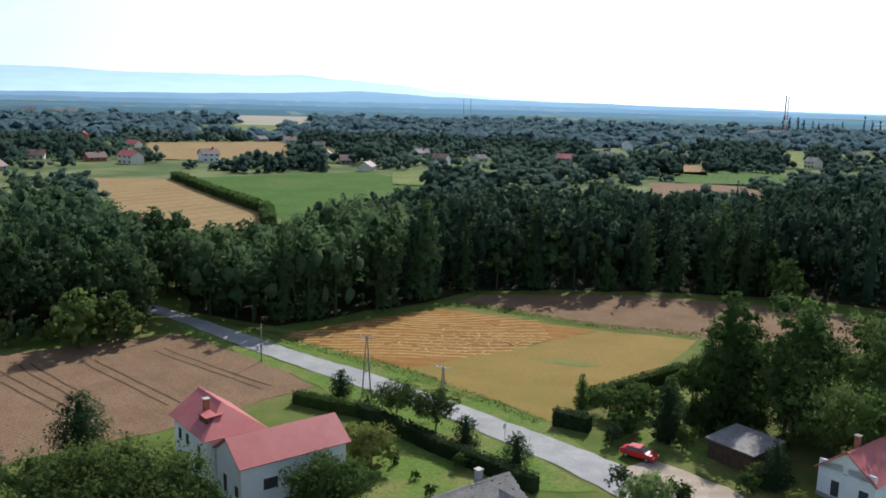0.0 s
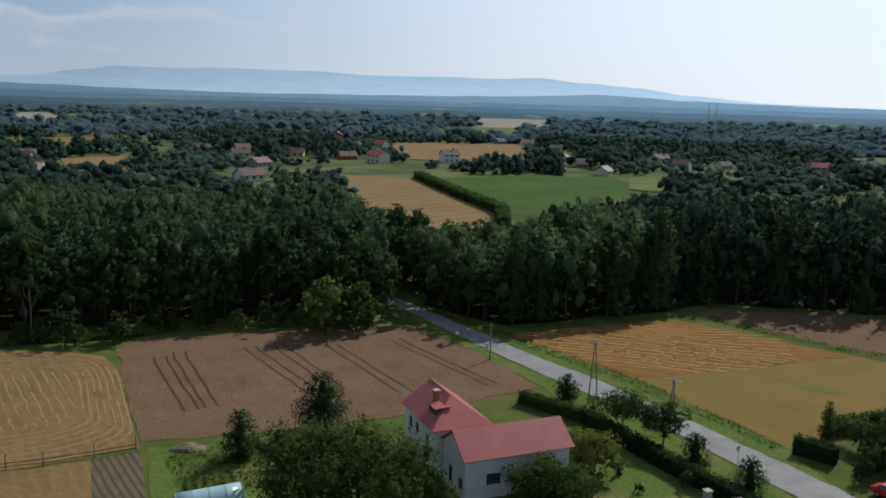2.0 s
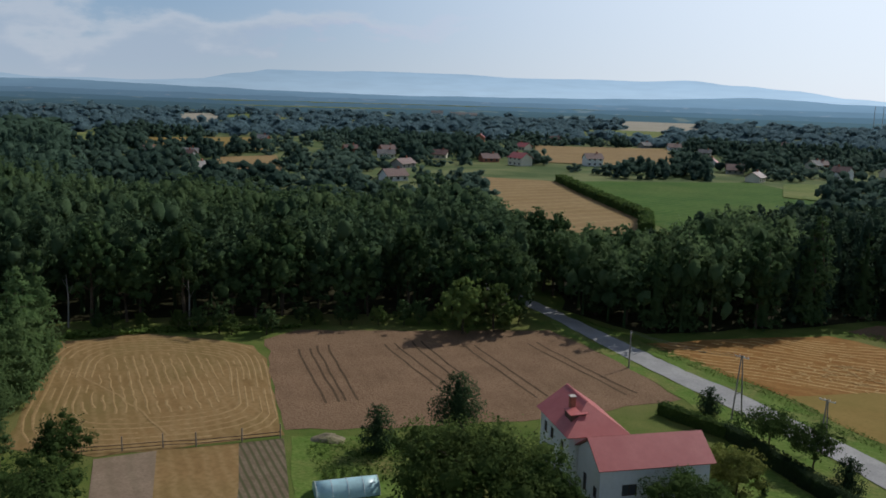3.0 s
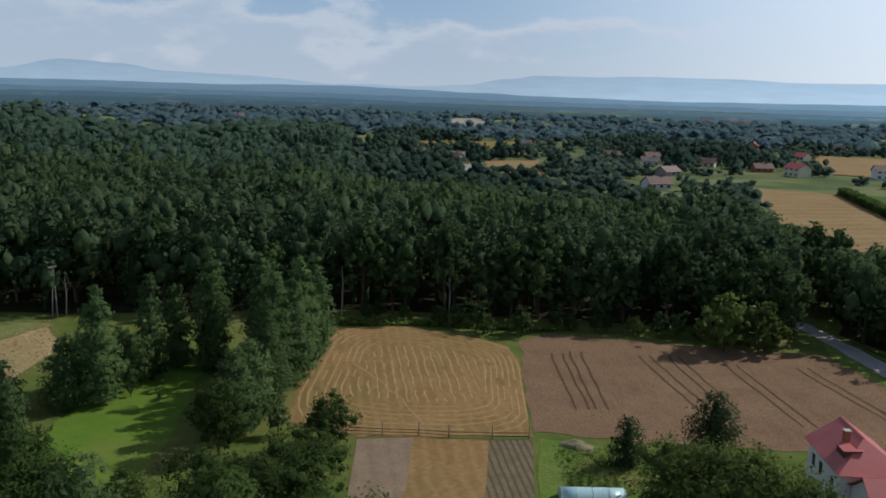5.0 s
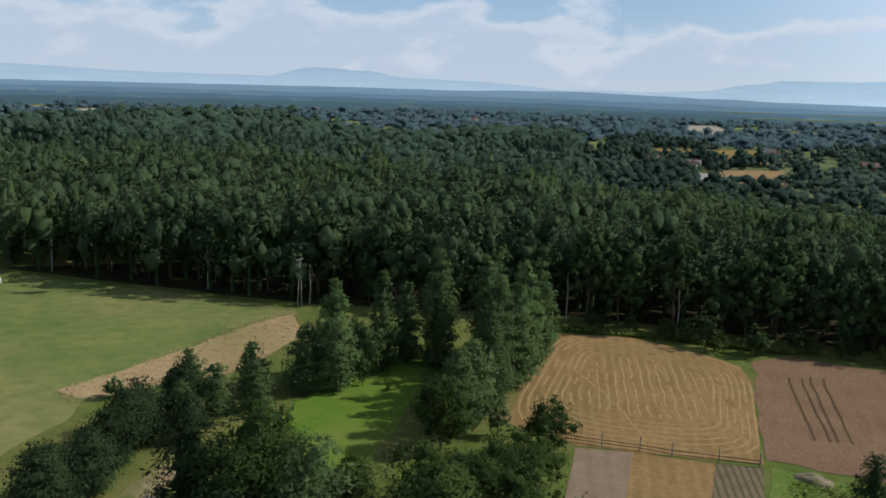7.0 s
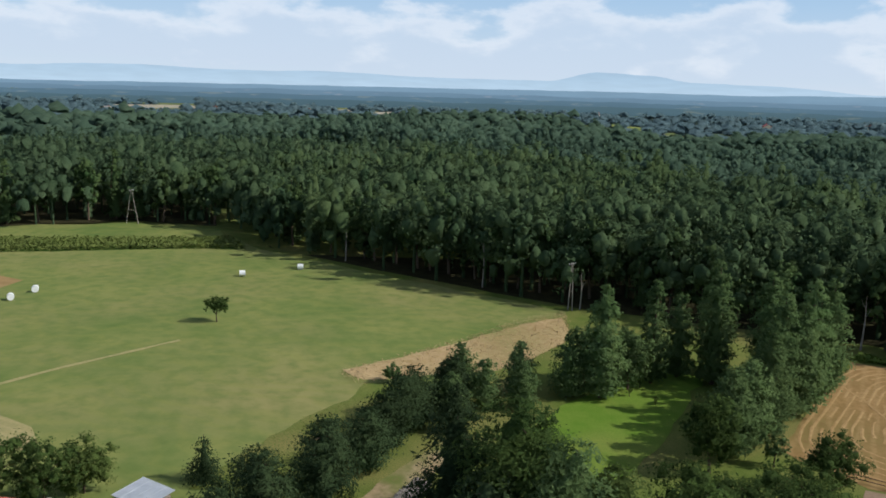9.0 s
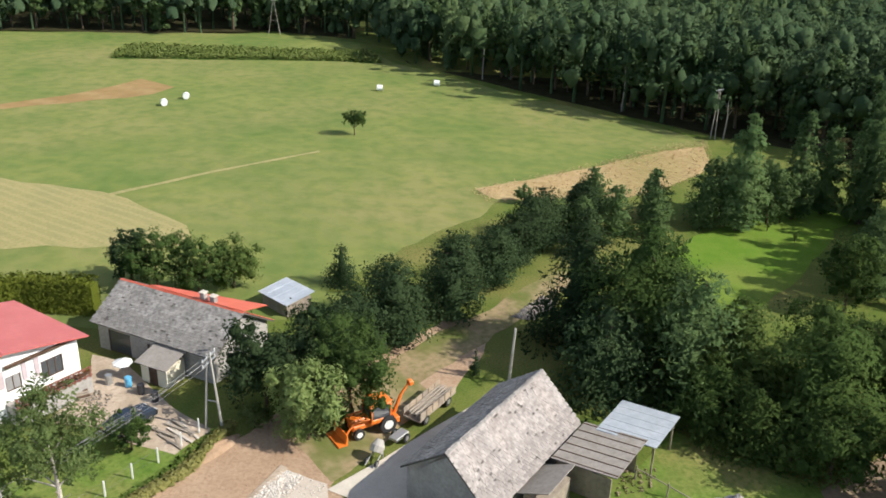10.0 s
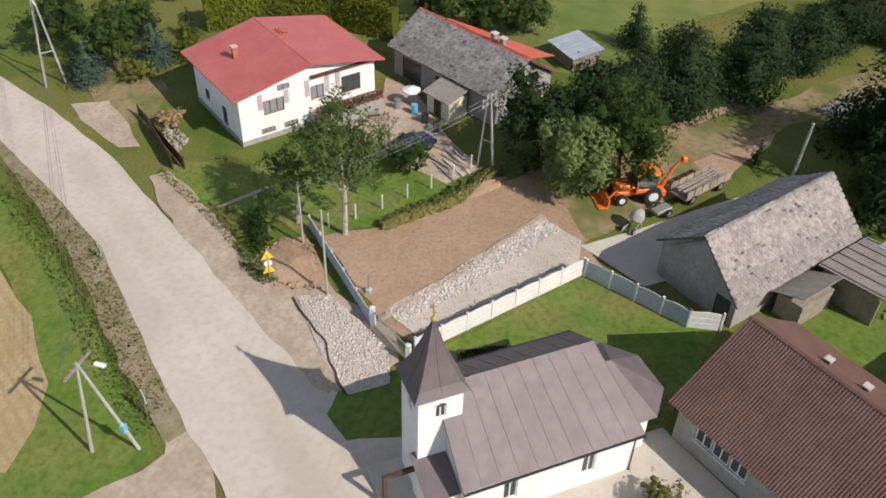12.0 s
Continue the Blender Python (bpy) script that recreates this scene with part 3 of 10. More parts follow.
M["straw_swath"] = surface("loose_straw", (0.3, 0.195, 0.085), (0.39, 0.265, 0.125), 0.6, 0.95, 0.6, (3.0, (0.22, 0.135, 0.045), 0.5))
# trees round the far village also carry haze blue in their leaf colour
M["hazed_village_trees"] = foliage("hazed_village_leaves", (0.075, 0.13, 0.1), (0.15, 0.215, 0.15), 0.5, 0.0, 0.5)
M["hazed_copse"] = foliage("hazed_copse_leaves", (0.045, 0.085, 0.066), (0.1, 0.155, 0.105), 0.5, 0.0, 0.6)
M["pale_straw"] = surface("pale_loose_straw", (0.4, 0.245, 0.095), (0.52, 0.345, 0.15), 0.6, 0.95, 0.6, (3.0, (0.3, 0.18, 0.06), 0.5))

# ---- builders ----
def ob_of(name, bm, material, parent=None):
    me = bpy.data.meshes.new(name)
    bm.to_mesh(me)
    bm.free()
    me.materials.append(material)
    ob = new(name, me)
    if parent:
        ob.parent = parent
    return ob


def part(name, bm, material, parent, label=""):
    ob = ob_of(name, bm, material, parent)
    return tagged(ob, label) if label else ob


def thing(name, m, label, category, group="", kind=""):
    e = new(name)
    e.empty_display_size = 0.3
    e.matrix_basis = m
    return tagged(e, label, category, group, kind)


def box(bm, x0, y0, z0, x1, y1, z1, bevel=0.0):
    v = [bm.verts.new(p) for p in ((x0, y0, z0), (x1, y0, z0), (x1, y1, z0), (x0, y1, z0), (x0, y0, z1), (x1, y0, z1), (x1, y1, z1), (x0, y1, z1))]
    fs = [bm.faces.new([v[i] for i in q]) for q in ((3, 2, 1, 0), (4, 5, 6, 7), (0, 1, 5, 4), (1, 2, 6, 5), (2, 3, 7, 6), (3, 0, 4, 7))]
    if bevel:
        es = list({e for f in fs for e in f.edges})
        bmesh.ops.bevel(bm, geom=es, offset=bevel, segments=1, affect="EDGES")
    return v


def prism(bm, ring, low, high):
    """A solid from a ring of plan points, from one level to another; each point may bring its own level as a third number."""
    b = [bm.verts.new((p[0], p[1], low)) for p in ring]
    t = [bm.verts.new((p[0], p[1], high if len(p) < 3 else p[2])) for p in ring]
    n = len(ring)
    bm.faces.new(list(reversed(b)))
    bm.faces.new(t)
    for i in range(n):
        bm.faces.new((b[i], b[(i + 1) % n], t[(i + 1) % n], t[i]))
    bmesh.ops.recalc_face_normals(bm, faces=bm.faces)


def tube(bm, a, b, ra, rb=None, n=8):
    """A tapered round bar from a to b."""
    a, b = Vector(a), Vector(b)
    rb = ra if rb is None else rb
    q = (b - a).to_track_quat("Z", "Y")
    rings = []
    for c, r in ((a, ra), (b, rb)):
        rings.append([bm.verts.new(c + q @ Vector((r * math.cos(2 * math.pi * i / n), r * math.sin(2 * math.pi * i / n), 0))) for i in range(n)])
    for i in range(n):
        bm.faces.new((rings[0][i], rings[0][(i + 1) % n], rings[1][(i + 1) % n], rings[1][i]))
    bm.faces.new(list(reversed(rings[0])))
    bm.faces.new(rings[1])


def slab(bm, quad, thick):
    """A sheet with thickness under four (or more) points in space."""
    top = [Vector(p) for p in quad]
    nrm = (top[1] - top[0]).cross(top[2] - top[0]).normalized()
    if nrm.z < 0:
        nrm = -nrm
    t = [bm.verts.new(p) for p in top]
    b = [bm.verts.new(p - nrm * thick) for p in top]
    n = len(top)
    fs = [bm.faces.new(t), bm.faces.new(list(reversed(b)))]
    for i in range(n):
        fs.append(bm.faces.new((t[i], b[i], b[(i + 1) % n], t[(i + 1) % n])))
    bmesh.ops.recalc_face_normals(bm, faces=fs)


def sheet(name, ring, z, material, label, category, step=0.0, kind="structure"):
    """A flat piece of ground with a wavering edge, laid over the ground."""
    bm = bmesh.new()
    pts, n = [], len(ring)
    for i in range(n):
        a, b = Vector(ring[i]), Vector(ring[(i + 1) % n])
        k = max(1, int((b - a).length / step)) if step else 1
        nv = Vector((-(b - a).y, (b - a).x)).normalized()
        for j in range(k):
            p = a.lerp(b, j / k)
            w = noise.noise((p.x * 0.35, p.y * 0.35, 7.1)) * step * 0.35 if step and j else 0.0
            pts.append(p + nv * w)
    f = bm.faces.new([bm.verts.new((p.x, p.y, z)) for p in pts])
    if f.normal.z < 0 or f.calc_area() and (f.normal_update() or f.normal.z < 0):
        f.normal_flip()
    bmesh.ops.triangulate(bm, faces=bm.faces)
    ob = ob_of(name, bm, material)
    return tagged(ob, label, category, kind=kind)


def strip(name, left, right, z, material, label, category, step=3.0):
    """A ribbon of ground (a road, a verge) between two lines of plan points, cut fine and gently uneven at its edges."""
    bm = bmesh.new()

    def spread(line, k):
        out = []
        for i in range(len(line) - 1):
            a, b = Vector(line[i]), Vector(line[i + 1])
            out += [a.lerp(b, j / k) for j in range(k)]
        return out + [Vector(line[-1])]
    k = max(1, int((Vector(left[1]) - Vector(left[0])).length / step))
    L, R = spread(left, k), spread(right, k)
    rows = []
    for a, b in zip(L, R):
        w = 0.35 * noise.noise((a.x * 0.4, a.y * 0.4, 1.0))
        w2 = 0.35 * noise.noise((b.x * 0.4, b.y * 0.4, 4.0))
        d = (b - a).normalized()
        rows.append([bm.verts.new((*(a + d * w), z)), bm.verts.new((*a.lerp(b, 0.5), z + 0.03)), bm.verts.new((*(b + d * w2), z))])
    for p, q in zip(rows, rows[1:]):
        for i in (0, 1):
            bm.faces.new((p[i], p[i + 1], q[i + 1], q[i]))
    bmesh.ops.recalc_face_normals(bm, faces=bm.faces)
    for f in bm.faces:
        if f.normal.z < 0:
            f.normal_flip()
    return tagged(ob_of(name, bm, material), label, category, kind="structure")


def inside(p, ring):
    x, y, c = p[0], p[1], False
    for (x0, y0), (x1, y1) in zip(ring, ring[1:] + ring[:1]):
        if (y0 > y) != (y1 > y) and x < (x1 - x0) * (y - y0) / (y1 - y0) + x0:
            c = not c
    return c


# ---- foliage ----
def cards(rng, centres, normals, size, droop=0.0, jitter=0.4):
    """Leaf clumps: small bent four-cornered leaves at the centres, leaning outwards. Returns vertices and faces."""
    n = len(centres)
    nv = normals + jitter * rng.normal(size=(n, 3))
    nv /= np.linalg.norm(nv, axis=1)[:, None] + 1e-9
    up = rng.normal(size=(n, 3)) * 0.7 + np.array([0, 0, 0.6 - droop])
    a = np.cross(nv, up)
    a /= np.linalg.norm(a, axis=1)[:, None] + 1e-9
    b = np.cross(nv, a)
    s = size * rng.uniform(0.6, 1.35, size=(n, 1))
    la = s * rng.uniform(0.6, 1.0, size=(n, 1))
    lb = s * rng.uniform(0.8, 1.3, size=(n, 1)) * (1 + droop)
    k = nv * s * 0.22
    v = np.stack([centres - la * a * 0.5 - lb * b * 0.15 - k, centres - lb * b * 0.55 + k * 0.3, centres + la * a * 0.5 - lb * b * 0.1 - k, centres + lb * b * 0.62 + k * 0.3], 1)
    return v.reshape(-1, 3)


def soft_normals(rng, normals):
    """One way per leaf corner: that of the crown's own rounded surface, a little ruffled, so that crowns shade as soft volumes."""
    n = normals / (np.linalg.norm(normals, axis=1)[:, None] + 1e-9) + 0.16 * rng.normal(size=normals.shape)
    n /= np.linalg.norm(n, axis=1)[:, None] + 1e-9
    return np.repeat(n, 4, axis=0)


LUMP = None


def lump():
    """A rounded six-sided lump of 24 four-cornered faces: its points on the unit sphere and its faces."""
    global LUMP
    if LUMP is None:
        pts, quads, index = [], [], {}
        for axis in range(3):
            for s in (-1, 1):
                g = {}
                for i in range(3):
                    for j in range(3):
                        p = [0.0, 0.0, 0.0]
                        p[axis], p[(axis + 1) % 3], p[(axis + 2) % 3] = s, (i - 1) * s, j - 1
                        k = tuple(p)
                        if k not in index:
                            index[k] = len(pts)
                            v = np.array(p, float)
                            pts.append(v / np.linalg.norm(v))
                        g[i, j] = index[k]
                for i in range(2):
                    for j in range(2):
                        quads.append((g[i, j], g[i + 1, j], g[i + 1, j + 1], g[i, j + 1]))
        LUMP = (np.array(pts), np.array(quads))
    return LUMP


def small_lump():
    """A rounder, cheaper lump of twelve four-cornered faces."""
    cube = [(x, y, z) for x in (-1, 1) for y in (-1, 1) for z in (-1, 1)]
    ends = [tuple(s if i == a else 0 for i in range(3)) for a in range(3) for s in (-1, 1)]
    quads = []
    for i in range(6):
        for j in range(i + 1, 6):
            p, q = np.array(ends[i]), np.array(ends[j])
            if p @ q == 0:
                near = [k for k, c in enumerate(cube) if np.dot(c, p) > 0 and np.dot(c, q) > 0]
                f = [8 + i, near[0], 8 + j, near[1]]
                pts = [np.array(cube[k] if k < 8 else ends[k - 8], float) for k in f]
                if np.dot(np.cross(pts[1] - pts[0], pts[2] - pts[0]), p + q) < 0:
                    f.reverse()
                quads.append(f)
    v = np.array(cube + ends, float)
    return v / np.linalg.norm(v, axis=1)[:, None], np.array(quads)


SMALL = small_lump()


def crown_points(rng, kind, h, w, n, lumps=9, small=False, fill=0.6, top=False):
    """One crown of height h and width w at the origin: places and outward ways of its leaf clumps, and the dense inner body they grow on (points, faces, ways)."""
    body_v, body_f, body_n = [], [], []
    if kind in ("leaf", "open", "round", "willow"):
        base = {"leaf": 0.07, "open": 0.3, "round": 0.03, "willow": 0.06}[kind] * h
        k = lumps
        cz, rz = base + (h - base) * 0.5, (h - base) * 0.5
        # boughs spread over the crown at uneven reach, a few of them standing out of its outline
        g = np.arange(k) + 0.5
        phi, th = np.arccos(1 - 1.75 * g / k), math.pi * (1 + 5 ** 0.5) * g + rng.uniform(0, 6.28)
        dirs = np.stack([np.cos(th) * np.sin(phi), np.sin(th) * np.sin(phi), np.cos(phi)], 1) + rng.normal(size=(k, 3)) * 0.16
        reach = rng.uniform(0.5, 0.8, size=(k, 1)) + 0.16 * (rng.uniform(0, 1, size=(k, 1)) > 0.72)
        cc = dirs * reach * np.array([w / 2, w / 2, rz])
        cc[:, 2] += cz
        cr = rng.uniform(0.15, 0.27, size=k) * w * (0.95 if kind == "open" else 1.0) * (9 / k) ** 0.3
        cc = np.concatenate([cc, [[0, 0, cz]]])
        cr = np.concatenate([cr, [0.32 * w * (0.6 if kind == "open" else 1)]])
        flat = np.array([1, 1, min(1.25, max(0.75, 2 * rz / w))])
        share = cr ** 2
        # leaves gather in sprays: each bough bears several, with gaps between them
        m = max(1, n // 9)
        bough = rng.choice(k + 1, m, p=share / share.sum())
        d0 = rng.normal(size=(m, 3))
        d0[:, 2] += 0.35
        d0 /= np.linalg.norm(d0, axis=1)[:, None]
        spray = cc[bough] + d0 * cr[bough][:, None] * flat * rng.uniform(0.72, 1.08, size=(m, 1))
        pick = rng.integers(0, m, n)
        d = d0[pick] + 0.3 * rng.normal(size=(n, 3))
        d /= np.linalg.norm(d, axis=1)[:, None]
        p = spray[pick] + rng.normal(size=(n, 3)) * (cr[bough][pick] * 0.2)[:, None] * np.array([1, 1, 0.75])
        if kind == "willow":
            fall = rng.uniform(0, 1, n) ** 2 * h * 0.22 * (p[:, 2] / h)
            p[:, 2] -= fall
        p[:, 2] = np.clip(p[:, 2], base * 0.5 + 0.1, h)
        out = (p - np.array([0, 0, cz])) / np.array([w / 2, w / 2, rz])
        out /= np.linalg.norm(out, axis=1)[:, None] + 1e-9
        ways = 0.7 * d + 0.38 * out
        pts, quads = SMALL if small else lump()
        for c, r in zip(cc, cr):
            wob = 1 + 0.24 * rng.normal(size=(len(pts), 1))
            v = c + pts * r * fill * flat * np.clip(wob, 0.6, 1.4)
            v[:, 2] = np.maximum(v[:, 2], base * 0.6)
            body_f.append(quads + sum(len(b) for b in body_v))
            body_v.append(v)
            o = (v - np.array([0, 0, cz])) / np.array([w / 2, w / 2, rz])
            body_n.append(0.62 * pts + 0.45 * o)
        if kind == "open":
            body_v, body_f, body_n = body_v[::2], [quads + len(pts) * q for q in range(len(body_v[::2]))], body_n[::2]
    else:
        # conifers: boughs in loose whorls round the stem, each a spray of needles
        base = {"spruce": 0.04, "larch": 0.05, "pine": 0.04, "feathery": 0.04}[kind] * h
        tiers = {"spruce": 10, "larch": 9, "pine": 6, "feathery": 8}[kind]

        def shape(f):
            if kind == "spruce":
                return (1 - f) ** 0.85
            if kind == "larch":
                return (1 - f) ** 0.55 * (0.62 + 0.38 * np.minimum(1, f * 3.2)) * 1.12
            if kind == "feathery":
                return np.sqrt(np.clip(1 - (f - 0.25) ** 2 / 0.58, 0.02, 1))
            return np.clip(1 - f, 0.0, 1) ** 0.5 * (0.78 + 0.22 * np.minimum(1, f * 4))
        m = int(min(90 if kind == "feathery" else 150, max(12, n // 9)))
        u = 1 - np.sqrt(rng.uniform(0, 1, m)) if kind == "spruce" else rng.uniform(0, 1, m) ** 1.2
        bf_ = np.clip((np.floor(u * tiers) + rng.uniform(0, 0.8, m)) / tiers, 0, 0.985)
        ang0 = np.arange(m) * 2.39996 + rng.uniform(-0.5, 0.5, m)
        long = w / 2 * shape(bf_) * np.where(rng.uniform(0, 1, m) > 0.8, rng.uniform(1.0, 1.25, m), rng.uniform(0.66, 1.0, m)) + 0.03 * w
        long *= {"pine": 1.18, "spruce": 1.1}.get(kind, 1.0)
        lift = {"spruce": -0.12, "larch": 0.10, "pine": 0.3, "feathery": 0.02}[kind]
        pick = rng.choice(m, n, p=long / long.sum())
        along = rng.uniform(0.12, 1.0, n) ** 0.62
        r = long[pick] * along
        ang = ang0[pick]
        wide = long[pick] * (0.2 + 0.1 * (1 - along)) * (0.72 if kind == "feathery" else 1.0)
        side, upw = rng.normal(size=n) * wide, rng.normal(size=n) * wide * 0.45
        rise_b = lift * r + (0.25 * r * along if kind == "spruce" else -0.24 * r * along ** 2 if kind == "feathery" else 0.0)
        p = np.stack([r * np.cos(ang) - side * np.sin(ang), r * np.sin(ang) + side * np.cos(ang), np.clip(base + (h - base) * bf_[pick] + rise_b + upw, 0.1, h * 1.01)], 1)
        out = np.stack([np.cos(ang), np.sin(ang), np.full(n, {"pine": 0.45, "feathery": 0.45}.get(kind, 0.7)) + (0.7 * bf_[pick] if kind in ("pine", "feathery") else 0)], 1)
        loc = np.stack([-side * np.sin(ang), side * np.cos(ang), upw * 1.6], 1) / (wide[:, None] + 1e-6)
        ways = out + 0.4 * loc
        p1, p2 = rng.uniform(0, 6.28, 2)
        lobe = lambda a, t: 1 + 0.2 * np.sin(a * 4 + t * 2.4 + p1) + 0.15 * np.sin(a * 3 + t * 5.1 + p2)
        m = 9
        rows = 2 * tiers
        V, N = [], []
        for q in range(rows + 1):
            ff = q / rows
            saw = 1.0 if q % 2 == 0 else 0.74
            for a in np.arange(m) * 2 * math.pi / m:
                rr = w / 2 * fill * 0.8 * shape(np.array(ff)) * saw * lobe(a, q // 2)
                V.append((rr * math.cos(a), rr * math.sin(a), base + (h - base) * 0.9 * ff - 0.08 * rr))
                N.append((math.cos(a), math.sin(a), 0.6 if kind != "pine" else 0.2 + ff))
        F = [(q * m + a, q * m + (a + 1) % m, (q + 1) * m + (a + 1) % m, (q + 1) * m + a) for q in range(rows) for a in range(m)]
        body_v, body_f, body_n = [np.array(V)], [np.array(F)], [np.array(N)]
    if top:                              # woods seen from above: the canopy alone carries leaves
        keep = p[:, 2] > 0.24 * h
        p, ways = p[keep], ways[keep]
    unit = lambda x: x / (np.linalg.norm(x, axis=1)[:, None] + 1e-9)
    return p, unit(ways), np.concatenate(body_v), np.concatenate(body_f), unit(np.concatenate(body_n))


def leafy(name, leaves, leaf_n, bodies, body_faces, body_n, material):
    """One mesh of loose leaves and of the dense bodies under them."""
    faces = np.concatenate([np.arange(len(leaves)).reshape(-1, 4), body_faces + len(leaves)])
    return mesh_from(name, np.concatenate([leaves, bodies]), material, faces, np.concatenate([leaf_n, body_n]))


def mesh_from(name, v, material, quads=None, normals=None):
    me = bpy.data.meshes.new(name)
    n = len(v)
    me.vertices.add(n)
    me.vertices.foreach_set("co", np.asarray(v, np.float32).ravel())
    f = np.arange(n, dtype=np.int32) if quads is None else np.asarray(quads, np.int32).ravel()
    me.loops.add(len(f))
    me.loops.foreach_set("vertex_index", f)
    me.polygons.add(len(f) // 4)
    me.polygons.foreach_set("loop_start", np.arange(0, len(f), 4, dtype=np.int32))
    me.update(calc_edges=True)
    if normals is not None:
        me.polygons.foreach_set("use_smooth", np.ones(len(f) // 4, dtype=bool))
        me.normals_split_custom_set_from_vertices(normals.tolist())
    me.materials.append(material)
    return me


def trunk_meshes(rng, kind, h, w, material, split):
    """The stem and its limbs: one mesh for a dense crown, stem and limbs apart where the crown is open."""
    bm = bmesh.new()
    out = []

    def done():
        me = bpy.data.meshes.new("stem")
        bm.to_mesh(me)
        bm.free()
        me.materials.append(material)
        out.append(me)
    broad = kind in ("leaf", "open", "round", "willow")
    r = 0.014 * h + 0.04
    top = h * (0.62 if broad else 0.93)
    bend = rng.normal(size=2) * 0.02 * h
    n = 7
    rings = []
    for (cx, cy), z, rr in (((0, 0), -0.15, r * 1.15), ((bend[0], bend[1]), top * 0.5, r * 0.75), ((0, 0), top, r * 0.2)):
        rings.append([bm.verts.new((cx + rr * math.cos(2 * math.pi * i / n), cy + rr * math.sin(2 * math.pi * i / n), z)) for i in range(n)])
    for p, q in zip(rings, rings[1:]):
        for i in range(n):
            bm.faces.new((p[i], p[(i + 1) % n], q[(i + 1) % n], q[i]))
    bm.faces.new(rings[-1])
    for i in range(7 if broad else 5):
        if split:
            done()
            bm = bmesh.new()
        a = i * 2.4 + rng.uniform(0, 0.8)
        z = top * rng.uniform(0.35, 0.9)
        reach = w * rng.uniform(0.25, 0.38) * (1.0 if broad else 0.5)
        tube(bm, (bend[0] * 0.5, bend[1] * 0.5, z), (reach * math.cos(a), reach * math.sin(a), min(h * 0.92, z + reach * (0.8 if broad else 0.1))), r * 0.4, r * 0.1, 5)
    done()
    return out


TREE_NO = [0]
UP = np.array([0.0, 0.0, 1.0])


def tree(name, kind, x, y, h, w, leaf, label, category="tree", n=1400, size=0.45, bark=None, group=""):
    """A tree or shrub of its own: a trunk with limbs, and a crown of many small leaf clumps."""
    TREE_NO[0] += 1
    rng = np.random.default_rng(100 + TREE_NO[0])
    e = thing(name, pose(x, y, 0, 0, 0, rng.uniform(0, 360)), label, category, group)
    for k, me in enumerate(trunk_meshes(rng, kind, h, w, bark or M["bark"], kind == "open")):
        t = new("limb" if k else "trunk", me)
        t.parent = e
    near = math.hypot(x, y) < 112 and name != "forest_tree"
    n, size = (int(n * 2.5), size * 0.54) if near else (int(n * 1.9), size * 0.68)
    p, d, bv, bf, bn = crown_points(rng, kind, h, w, int(n * 1.5) if kind == "open" else n, 30, True, 0.25 if kind == "open" else 0.46)
    if kind not in ("spruce", "larch"):             # leaf and shading normals tipped up, to brighten the crown's shaded side
        d, bn = d + 0.25 * UP, bn + 0.25 * UP
        d, bn = d / np.linalg.norm(d, axis=1)[:, None], bn / np.linalg.norm(bn, axis=1)[:, None]
    c = new("crown", leafy("crown", cards(rng, p, d, size, {"willow": 1.1, "feathery": 0.8, "pine": 0.3, "larch": 0.5}.get(kind, 0.0)), soft_normals(rng, d), bv, bf, bn, leaf))
    c.parent = e
    return e


def scatter(rng, ring, step, holes=()):
    xs, ys = [p[0] for p in ring], [p[1] for p in ring]
    out = []
    for gx in np.arange(min(xs), max(xs), step):
        for gy in np.arange(min(ys), max(ys), step):
            p = (gx + rng.uniform(-0.45, 0.45) * step, gy + rng.uniform(-0.45, 0.45) * step)
            if inside(p, ring) and not any(inside(p, q) for q in holes):
                out.append(p)
    return out


PROTO = {}


def proto(kind, n, seed, lumps, fill, top):
    key = (kind, n, seed, lumps, fill, top)
    if key not in PROTO:
        PROTO[key] = crown_points(np.random.default_rng(seed), kind, 1.0, 1.0, n, lumps, True, fill, top)
    return PROTO[key]


